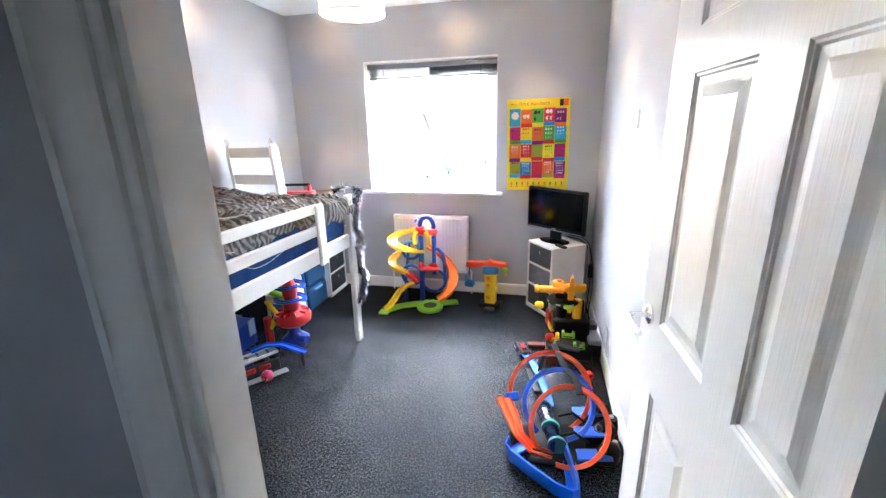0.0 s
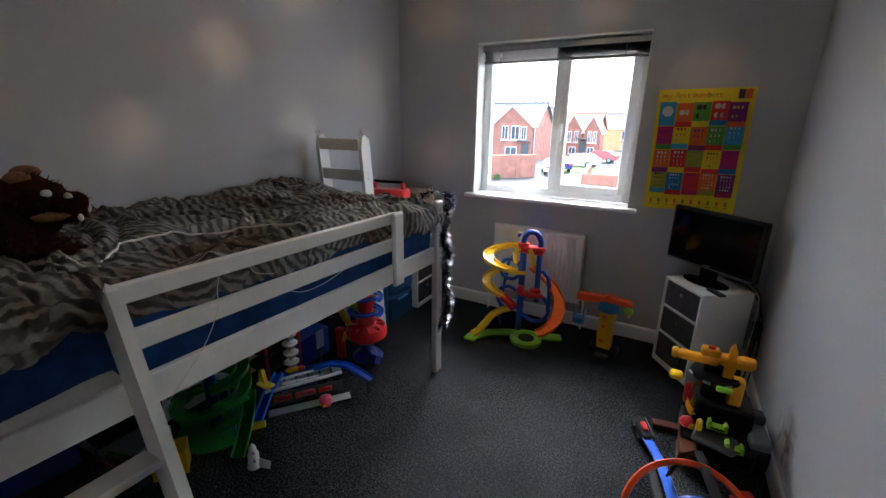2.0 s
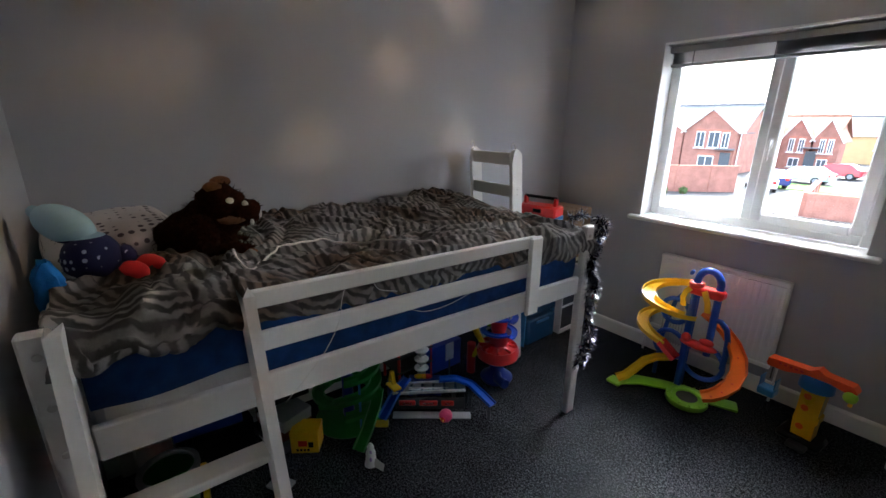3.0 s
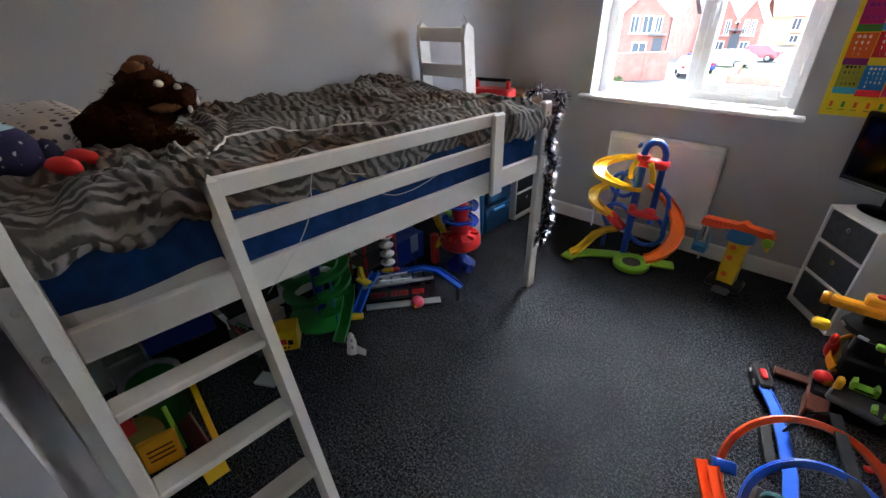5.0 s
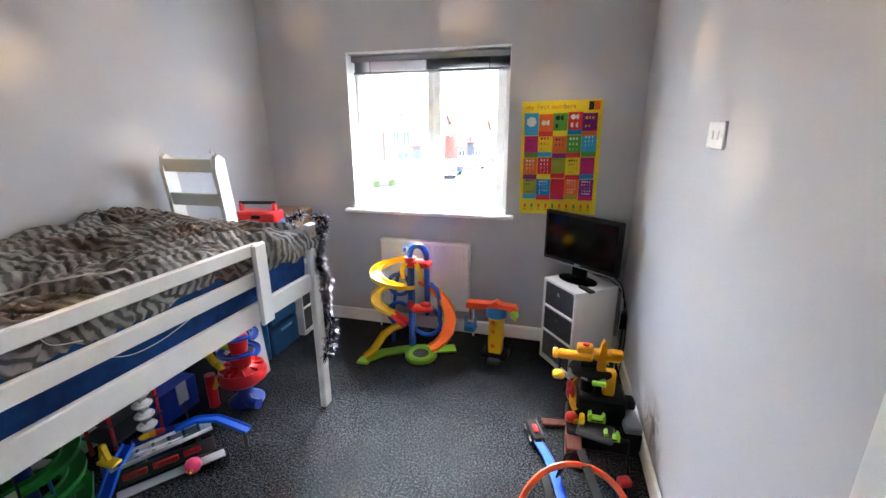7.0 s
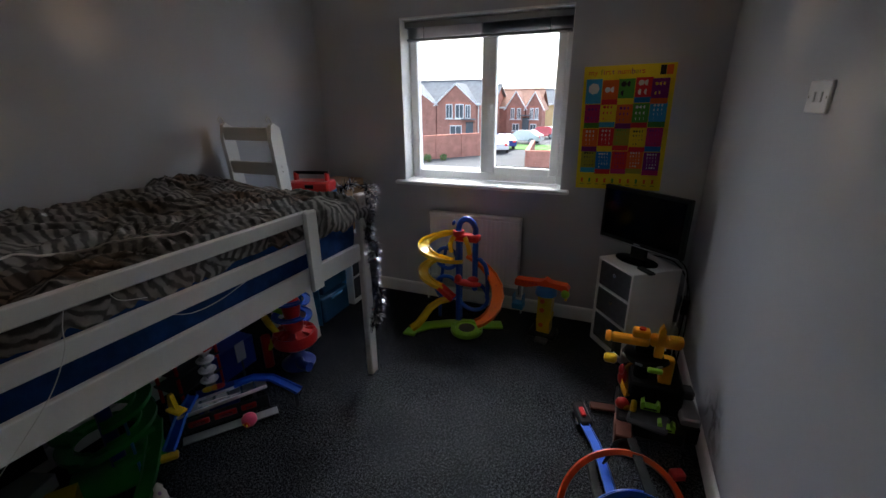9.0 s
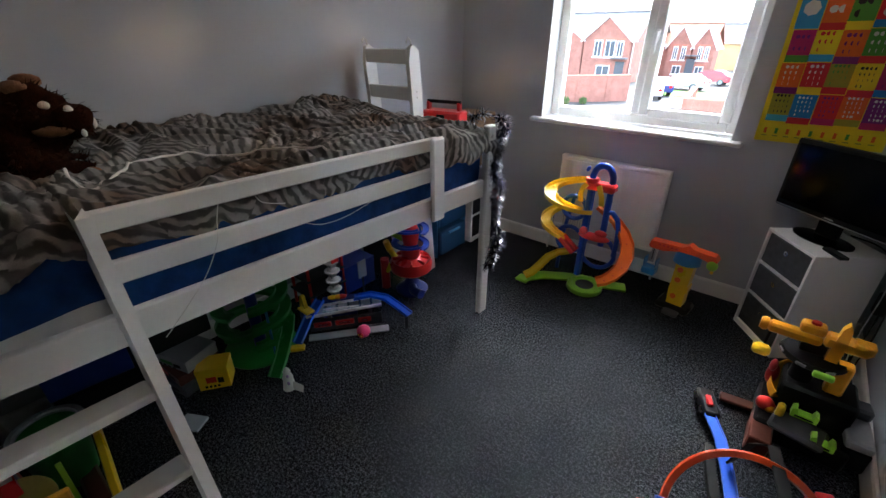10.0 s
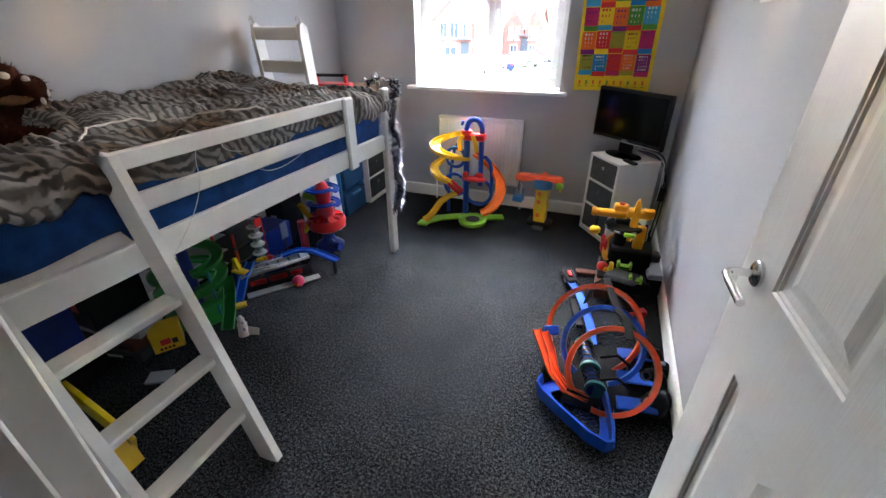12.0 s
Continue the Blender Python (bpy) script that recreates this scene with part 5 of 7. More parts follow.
    # yellow spiral
    up1 = helix((-0.165, 0.0), 0.125, 25, 350, 0.645, 0.47, 36, 0.11)
    part("upper_chute", sweep(bmesh.new(), up1, channel(0.076, 0.026, 0.004)), yellow_plastic, t, "yellow spiral chute")
    lo1 = helix((-0.17, -0.01), 0.125, 100, 292, 0.44, 0.30, 24, 0.10)
    part("middle_chute", sweep(bmesh.new(), lo1, channel(0.066, 0.024, 0.004)), yellow_plastic, t, "yellow spiral chute")
    part("tilting_ramp", sweep(bmesh.new(), [V(-0.145, -0.108, 0.305), V(-0.05, -0.11, 0.235)], channel(0.07, 0.028, 0.005)), red_plastic, t, "red tilting ramp")
    part("lower_chute", sweep(bmesh.new(), [V(-0.09, -0.06, 0.205), V(-0.15, -0.08, 0.185), V(-0.20, -0.12, 0.15), V(-0.235, -0.16, 0.09), V(-0.265, -0.19, 0.045), V(-0.30, -0.225, 0.022)], channel(0.066, 0.018, 0.004)), yellow_plastic, t, "yellow lower chute")
    part("exit_lip", slab(-0.345, -0.26, -0.28, -0.20, 0.0, 0.022, bev=0.008), lime_plastic, t)
    # orange chute sweeping round the other side
    orr = [V(-0.01, 0.07, 0.49), V(0.05, 0.075, 0.455), V(0.11, 0.07, 0.42), V(0.17, 0.045, 0.375), V(0.215, 0.01, 0.325), V(0.24, -0.035, 0.27), V(0.24, -0.085, 0.215), V(0.215, -0.13, 0.17), V(0.18, -0.165, 0.14), V(0.145, -0.185, 0.125)]
    part("orange_chute", sweep(bmesh.new(), orr, channel(0.078, 0.022, 0.004), up=(0.1, 0.0, 1)), tangerine_plastic, t, "orange curved chute")
    for p in (orr[4], orr[6], orr[7], orr[8]):
        part("dimple", turned([(0, 0), (0.006, 0), (0.005, 0.003), (0, 0.004)], 8, c=(p.x, p.y, p.z + 0.005)), red_plastic, t)
    for i in (12, 16, 20, 24):
        part("dimple", turned([(0, 0), (0.006, 0), (0.005, 0.003), (0, 0.004)], 8, c=(up1[i].x, up1[i].y, up1[i].z + 0.005)), amber_plastic, t)


track_tower()


def toy_crane():
    t = thing("toy_crane", "plastic toy crane with orange arm and yellow tower", "toy crane", m=pose(0.487, 3.04, 0, 0, 0, -6) @ Matrix.Diagonal((1, 1, 1.07, 1)))
    part("base", slab(-0.09, 0.09, -0.07, 0.07, 0.0, 0.035, bev=0.012), black_plastic, t)
    part("foot", slab(-0.03, 0.05, -0.12, -0.06, 0.0, 0.02, bev=0.006), dark_grey_plastic, t)
    out = [(-0.038, 0.03), (0.045, 0.03), (0.045, 0.12), (0.052, 0.125), (0.052, 0.155), (0.045, 0.16), (0.05, 0.29), (-0.042, 0.29), (-0.042, 0.16), (-0.045, 0.12)]
    tw = part("tower", extrude(out, 0.075, axis="y", at=-0.04), yellow_plastic, t, "yellow ladder tower")
    for z in (0.085, 0.185, 0.245):
        part("porthole", turned([(0, 0), (0.016, 0), (0.013, 0.003), (0, 0.003)], 14, m=pose(-0.012, -0.041, z, 90)), tangerine_plastic, tw, "orange round window")
    bm = turned([(0.07, 0), (0.068, 0.03), (0.055, 0.06), (0.03, 0.075), (0, 0.078)], 20, c=(0.0, -0.005, 0.285))
    bm.faces.new([v for v in bm.verts if abs(v.co.z - 0.285) < 1e-6])
    part("cab", bm, sky_plastic, t, "blue domed cab")
    arm = [(-0.20, 0.335), (-0.195, 0.365), (-0.03, 0.375), (0.0, 0.395), (0.03, 0.378), (0.13, 0.375), (0.148, 0.35), (0.13, 0.335), (0.05, 0.35), (-0.04, 0.348), (-0.12, 0.325), (-0.19, 0.325)]
    a = part("arm", extrude(arm, 0.06, axis="y", at=-0.055), orange_plastic, t, "orange crane arm")
    for k in range(5):
        part("slot", slab(-0.15 + k * 0.022, -0.138 + k * 0.022, -0.0565, -0.054, 0.352, 0.362, bev=0), red_plastic, a)
    part("knob", blob(bmesh.new(), (0.128, -0.05, 0.325), (0.028, 0.026, 0.028), 2), lime_plastic, t, "green ball knob")
    part("peg", turned([(0, 0), (0.009, 0), (0.008, 0.025), (0, 0.028)], 10, m=pose(0.135, -0.05, 0.31, 160)), yellow_plastic, t)
    part("cord", tube(bmesh.new(), [V(-0.175, -0.03, 0.33), V(-0.175, -0.03, 0.25)], 0.003, 6, up=(0, 1, 0)), dark_grey_plastic, t)
    b = part("bucket", slab(-0.21, -0.135, -0.065, 0.005, 0.165, 0.205, bev=0.006), sky_plastic, t, "translucent blue lift bucket")
    for x in (-0.207, -0.143):
        part("bail", slab(x, x + 0.005, -0.06, 0.0, 0.205, 0.26, bev=0.002), sky_plastic, b)


toy_crane()


# ---- toys along the right wall ----
def toy_garage():
    t = thing("toy_garage", "dark toy garage with amber crane boom and green details", "toy garage", m=pose(1.04, 2.40, 0))
    body = bmesh.new()
    box(body, -0.10, 0.19, -0.12, 0.14, 0.0, 0.09, 0.01)
    box(body, -0.06, 0.17, -0.04, 0.13, 0.09, 0.24, 0.012)
    part("body", body, black_plastic, t)
    part("wing", slab(-0.20, 0.0, -0.022, 0.028, 0.012, 0.03, bev=0.004, m=pose(-0.02, 0.03, 0, 0, 0, 8)), brown_plastic, t, "dark brown ramp plate")
    part("wing", slab(-0.105, -0.03, -0.22, -0.06, 0.0, 0.075, bev=0.006), brown_plastic, t, "dark brown ramp leg")
    part("medallion", blob(bmesh.new(), (-0.075, -0.035, 0.11), (0.035, 0.03, 0.03), 2), red_plastic, t, "red and gold figurehead")
    part("medallion", blob(bmesh.new(), (-0.06, -0.05, 0.105), (0.018, 0.018, 0.018), 2), amber_plastic, t)
    ramp = helix((0.03, 0.02), 0.095, 215, 70, 0.16, 0.24, 16)
    part("curved_ramp", sweep(bmesh.new(), ramp, channel(0.06, 0.045, 0.005)), amber_plastic, t, "amber curved ramp")
    part("front_tray", slab(-0.06, 0.11, -0.17, -0.05, 0.075, 0.105, bev=0.012, m=pose(0.03, 0.0, 0.02, 0, 0, -12)), dark_grey_plastic, t)
    for x0, x1, y, z in ((-0.005, 0.075, -0.075, 0.165), (0.065, 0.135, -0.14, 0.125)):
        hook = [(x0, z - 0.02), (x1, z - 0.02), (x1, z + 0.012), (x1 - 0.012, z + 0.02), (x1 - 0.018, z - 0.002), (x0 + 0.02, z - 0.002), (x0 + 0.014, z + 0.022), (x0, z + 0.014)]
        clip = part("clip", extrude(hook, 0.036, axis="y", at=y - 0.018), lime_plastic, t, "lime green bracket")
        part("clip_slot", slab(x0 + 0.012, x1 - 0.012, y - 0.0195, y - 0.0175, z - 0.014, z - 0.007, bev=0), black_plastic, clip, smooth=False)
    part("clip", slab(-0.045, -0.02, -0.10, -0.06, 0.10, 0.17, bev=0.008), yellow_plastic, t)
    part("side_column", slab(0.06, 0.115, 0.0, 0.05, 0.09, 0.37, bev=0.008, m=None), amber_plastic, t, "amber upright")
    part("platform", turned([(0, 0), (0.095, 0), (0.105, 0.010), (0.095, 0.024), (0, 0.026)], 28, c=(-0.005, 0.03, 0.345)), black_plastic, t)
    for a in (200, 250, 300):
        part("platform_light", slab(-0.016, 0.016, -0.003, 0.003, -0.006, 0.006, bev=0.002, m=pose(-0.005 + 0.101 * math.cos(radians(a)), 0.03 + 0.101 * math.sin(radians(a)), 0.358, 0, 0, a + 90)), grey_plastic, t)
    part("platform_trim", slab(-0.005, 0.055, -0.105, -0.085, 0.35, 0.372, bev=0.004), lime_plastic, t)
    part("mast", turned([(0, 0.2), (0.04, 0.2), (0.035, 0.35), (0, 0.35)], 14, c=(-0.01, 0.04, 0)), black_plastic, t)
    part("cabin", slab(-0.055, 0.02, 0.0, 0.06, 0.375, 0.41, bev=0.006), black_plastic, t)
    bo = bmesh.new()
    box(bo, -0.165, 0.0, 0.005, 0.055, 0.405, 0.445, 0.01)
    box(bo, 0.0, 0.13, 0.0, 0.06, 0.42, 0.468, 0.01)
    part("boom", bo, amber_plastic, t, "amber crane boom")
    part("boom_cap", turned([(0, 0), (0.025, 0), (0.028, 0.012), (0.022, 0.025), (0, 0.026)], 16, m=pose(-0.165, 0.03, 0.426, 0, -90)), amber_plastic, t)
    part("cockpit", slab(-0.075, 0.0, 0.01, 0.065, 0.445, 0.485, bev=0.008), amber_plastic, t)
    part("button", turned([(0, 0), (0.016, 0), (0.014, 0.01), (0, 0.012)], 14, c=(-0.035, 0.035, 0.484)), red_plastic, t, "red round button")
    fin = [(0.02, 0.30), (0.055, 0.30), (0.062, 0.42), (0.058, 0.51), (0.045, 0.535), (0.032, 0.51), (0.025, 0.42)]
    part("fin", extrude(fin, 0.03, axis="y", at=0.0), amber_plastic, t, "amber upright fin")
    part("cross_arm", slab(0.075, 0.135, 0.0, 0.05, 0.435, 0.475, bev=0.006), amber_plastic, t)
    part("chain", tube(bmesh.new(), [V(-0.15, 0.02, 0.41), V(-0.152, 0.015, 0.35)], 0.006, 6, up=(0, 1, 0)), black_plastic, t)
    hk = bmesh.new()
    box(hk, -0.185, -0.125, -0.01, 0.04, 0.295, 0.335, 0.012)
    part("hook", hk, yellow_plastic, t, "yellow grab hook")
    part("figure", blob(bmesh.new(), (-0.09, 0.02, 0.22), (0.022, 0.02, 0.05), 2), red_plastic, t, "dark red small figure")
    part("figure", blob(bmesh.new(), (-0.10, -0.01, 0.28), (0.014, 0.014, 0.03), 2), red_plastic, t)


toy_garage()
grey_car = thing("toy_truck", "silver grey toy truck parked against the wall", "toy truck", m=pose(1.235, 2.40, 0, 0, 0, 4))
part("body", slab(-0.04, 0.04, -0.10, 0.10, 0.11, 0.15, bev=0.008), grey_plastic, grey_car)
part("cab", slab(-0.035, 0.035, 0.03, 0.10, 0.15, 0.2, bev=0.01), dark_grey_plastic, grey_car)
part("chassis", slab(-0.042, 0.042, -0.10, 0.10, 0.02, 0.11, bev=0.006), black_plastic, grey_car)
for y in (-0.065, 0.065):
    for x in (-0.045, 0.033):
        part("wheel", turned([(0, 0), (0.025, 0), (0.025, 0.012), (0, 0.012)], 16, m=pose(x, y, 0.025, 0, 90)), rubber, grey_car)
red_bit = thing("toy_part", "small loose red plastic toy part on the carpet", "toy part", m=pose(1.185, 2.105, 0, 0, 0, 25))
part("block", slab(-0.028, 0.028, -0.022, 0.022, 0, 0.034, bev=0.006), red_plastic, red_bit)
part("tab", slab(-0.055, -0.025, -0.012, 0.012, 0, 0.014, bev=0.004), red_plastic, red_bit)


def loop_track():
    t = thing("loop_track_toy", "plastic car track toy with orange and blue loops", "toy track")
    def tilted(c, r, a0, a1, n, lean=47, turn=0.0):
        pts = []
        for i in range(n + 1):
            a = radians(a0 + (a1 - a0) * i / n)
            u, w = r * math.cos(a), r * math.sin(a)
            pts.append(V(c[0] + u * math.cos(turn), c[1] + u * math.sin(turn) + w * math.cos(radians(lean)), c[2] + w * math.sin(radians(lean))))
        return pts
    def inward(c):
        return lambda k, tan: (0, -math.sin(radians(47)), math.cos(radians(47)))
    prof = [(-0.005, -0.021), (0.005, -0.021), (0.005, 0.021), (-0.005, 0.021)]
    lip = [(-0.012, -0.018), (-0.004, -0.021), (0.012, -0.012), (0.009, -0.008), (-0.002, -0.014), (-0.004, 0.012), (0.009, 0.016), (0.008, 0.021), (-0.010, 0.018)]
    ax = (0, -math.sin(radians(47)), math.cos(radians(47)))
    big, mid, small = (0.952, 1.712, 0.145), (0.990, 1.575, 0.175), (1.035, 1.455, 0.152)
    part("big_loop", sweep(bmesh.new(), tilted(big, 0.203, -100, 205, 48, 44, 0.12), lip, up=ax), orange_plastic, t, "big orange loop")
    part("blue_loop", sweep(bmesh.new(), tilted(mid, 0.162, -75, 235, 44, 47, 0.08), lip, up=ax), track_blue, t, "blue loop")
    part("small_loop", sweep(bmesh.new(), tilted(small, 0.172, -110, 215, 44, 47, 0.1), lip, up=ax), orange_plastic, t, "small orange loop")
    # chute that leaves the big loop
    for dx in (0.0, 0.035):
        part("chute", sweep(bmesh.new(), [V(0.70 + dx, 1.62, 0.135), V(0.745 + dx, 1.55, 0.10), V(0.80 + dx * 0.4, 1.46, 0.06), V(0.86 + dx * 0.6, 1.40, 0.035), V(0.975, 1.375 + dx * 0.4, 0.025)], channel(0.036, 0.014, 0.003)), orange_plastic, t, "orange chute")
    part("joiner", slab(-0.032, 0.032, -0.02, 0.02, -0.018, 0.02, bev=0.004, m=pose(0.765, 1.655, 0.125, 40, 0, 20)), track_blue, t, "blue track joiner")
    # launcher lane from the far end
    lane = [V(0.795, 2.27, 0.03), V(0.86, 2.12, 0.045), V(0.90, 1.98, 0.055), V(0.94, 1.82, 0.06), V(0.955, 1.70, 0.06)]
    part("lane", sweep(bmesh.new(), lane, channel(0.042, 0.01, 0.003)), track_blue, t, "blue launch lane")
    la = part("launcher", slab(-0.035, 0.035, -0.09, 0.07, 0.0, 0.05, bev=0.012, m=pose(0.785, 2.32, 0, 0, 0, 20)), black_plastic, t, "black launcher")
    part("lever", slab(-0.012, 0.012, -0.03, 0.03, 0.05, 0.065, bev=0.005, m=pose(0.79, 2.30, 0, 0, 0, 20)), red_plastic, la, "red launch lever")
    for y in (-0.055, 0.03):
        part("trim", slab(-0.044, -0.03, y - 0.025, y + 0.02, 0.012, 0.04, bev=0.005, m=pose(0.785, 2.32, 0, 0, 0, 20)), chrome, la, "silver trim")
    part("black_lane", sweep(bmesh.new(), [V(0.835, 2.10, 0.01), V(0.865, 1.95, 0.02), V(0.89, 1.85, 0.03)], [(-0.016, -0.01), (0.016, -0.01), (0.016, 0.012), (-0.016, 0.012)]), black_plastic, t)
    part("over_arm", sweep(bmesh.new(), [V(0.90, 2.0, 0.08), V(0.93, 1.98, 0.22), V(0.97, 1.93, 0.29), V(1.0, 1.78, 0.30), V(1.025, 1.66, 0.305), V(1.06, 1.60, 0.31), V(1.075, 1.50, 0.29)], [(-0.016, -0.003), (0.016, -0.003), (0.016, 0.004), (-0.016, 0.004)]), black_plastic, t, "black cross strap")
    # hub of clear tubes with green rings
    for y0, y1, z in ((1.40, 1.51, 0.075), (1.52, 1.66, 0.085)):
        part("clear_tube", tube(bmesh.new(), [V(0.985 - (y0 - 1.4) * 0.25, y0, z), V(0.985 - (y1 - 1.4) * 0.25, y1, z)], 0.034, 16), tube_navy, t, "dark blue clear tube")
        for q in range(5):
            part("tube_band", tube(bmesh.new(), [V(0.985 - (y0 + (y1 - y0) * (q + 0.5) / 5 - 1.4) * 0.25, y0 + (y1 - y0) * (q + 0.35) / 5, z), V(0.985 - (y0 + (y1 - y0) * (q + 0.5) / 5 - 1.4) * 0.25, y0 + (y1 - y0) * (q + 0.65) / 5, z)], 0.036, 14), black_plastic, t, "black inner band")
    for y in (1.405, 1.515, 1.66):
        part("tube_ring", tube(bmesh.new(), [V(0.985 - (y - 1.4) * 0.25, y - 0.008, 0.08), V(0.985 - (y - 1.4) * 0.25, y + 0.008, 0.08)], 0.043, 18), teal_plastic, t, "dark green ring")
    part("base", slab(0.86, 1.12, 1.34, 1.74, 0.0, 0.04, bev=0.012), black_plastic, t)
    part("side_base", slab(1.10, 1.26, 1.40, 1.76, 0.0, 0.03, bev=0.01), black_plastic, t)
    part("side_base", slab(0.78, 0.88, 1.42, 1.62, 0.0, 0.03, bev=0.01), black_plastic, t)
    for y in (1.40, 1.55, 1.70):
        w = part("wing_plate", slab(0.0, 0.15, -0.035, 0.035, 0, 0.012, bev=0.004, m=pose(1.07, y, 0.04, 0, -6, 4)), track_blue, t, "blue side plate")
    for x, y in ((1.245, 1.50), (1.255, 1.68), (0.80, 1.50)):
        f = part("foot", turned([(0, 0), (0.042, 0), (0.046, 0.02), (0.03, 0.055), (0, 0.06)], 16, c=(x, y, 0)), black_plastic, t, "black knob foot")
        part("foot_cap", turned([(0, 0.058), (0.012, 0.058), (0.01, 0.066), (0, 0.067)], 12, c=(x, y, 0)), grey_plastic, f)
    for y, r in ((1.44, 0.05), (1.58, 0.042), (1.72, 0.04)):
        part("motor_housing", blob(bmesh.new(), (1.215, y, 0.05), (0.05, r, 0.055), 2, 0.25, y * 7), black_plastic, t, "black side motor housing")
        part("housing_ring", turned([(0.014, 0), (0.022, 0), (0.022, 0.006), (0.014, 0.006), (0.014, 0)], 14, m=pose(1.175, y - 0.03, 0.085, 40, -20)), dark_grey_plastic, t)
    for y in (1.44, 1.58):
        part("cross_brace", tube(bmesh.new(), [V(0.99, y, 0.10), V(1.06, y + 0.02, 0.115), V(1.12, y + 0.02, 0.07)], 0.007, 8), black_plastic, t)
    # blue return ramp in front
    ret = [V(0.775, 1.40, 0.06), V(0.757, 1.37, 0.05), V(0.775, 1.335, 0.035), V(0.86, 1.28, 0.022), V(0.97, 1.21, 0.012), V(1.04, 1.185, 0.012), V(1.062, 1.20, 0.015), V(1.055, 1.26, 0.022), V(1.035, 1.34, 0.04), V(1.02, 1.40, 0.05)]
    part("return_ramp", sweep(bmesh.new(), ret, [(-0.004, -0.012), (0.004, -0.012), (0.004, 0.05), (-0.004, 0.05)]), track_blue, t, "blue return ramp wall")
    part("return_floor", sweep(bmesh.new(), [V(1.035, 1.36, 0.03), V(1.045, 1.28, 0.018), V(1.045, 1.205, 0.008)], channel(0.055, 0.012, 0.003)), track_blue, t)
    part("return_floor", sweep(bmesh.new(), [V(0.84, 1.40, 0.05), V(0.79, 1.375, 0.035), V(0.81, 1.33, 0.022)], channel(0.055, 0.01, 0.003)), track_blue, t)


loop_track()


# ---- toys under the bed ----
def spiral_garage():
    t = thing("spiral_garage_toy", "green plastic spiral car park toy under the bed", "toy", m=pose(-1.06, 1.30, 0))
    part("base", turned([(0, 0), (0.17, 0), (0.175, 0.01), (0.16, 0.02), (0, 0.022)], 28), green_plastic, t)
    part("mast", turned([(0, 0.02), (0.03, 0.02), (0.028, 0.38), (0, 0.385)], 14), navy_plastic, t, "dark blue centre mast")
    for z in (0.10, 0.20, 0.30):
        part("deck", sweep(bmesh.new(), helix((0, 0), 0.15, -30, 300, z, z + 0.08, 30), channel(0.06, 0.02, 0.004)), green_plastic, t, "green spiral deck")
        part("strut", tube(bmesh.new(), [V(0.14, 0.0, z - 0.08), V(0.14, 0.0, z)], 0.006, 6, up=(0, 1, 0)), sky_plastic, t)
    part("ramp", sweep(bmesh.new(), [V(-0.02, -0.14, 0.115), V(0.05, -0.08, 0.13), V(0.10, 0.02, 0.155), V(0.13, 0.10, 0.17)], channel(0.055, 0.025, 0.004)), green_plastic, t, "green curved ramp")
    part("slide", sweep(bmesh.new(), [V(0.11, 0.12, 0.175), V(0.17, 0.07, 0.14), V(0.23, -0.01, 0.07), V(0.27, -0.08, 0.012)], channel(0.06, 0.022, 0.004)), green_plastic, t, "green slide down to the carpet")
    y = part("barrier", extrude([(-0.025, 0.0), (-0.012, 0.0), (0.0, 0.035), (0.012, 0.0), (0.025, 0.0), (0.008, 0.07), (-0.008, 0.07)], 0.02, axis="y"), yellow_plastic, t, "yellow A-shaped barrier")
    y.location = (0.07, 0.22, 0.155)
    part("barrier_foot", slab(0.05, 0.14, 0.20, 0.25, 0.14, 0.155, bev=0.004), yellow_plastic, t)
    part("arm", slab(0.03, 0.06, 0.22, 0.24, 0.0, 0.16, bev=0.004), navy_plastic, t)


spiral_garage()


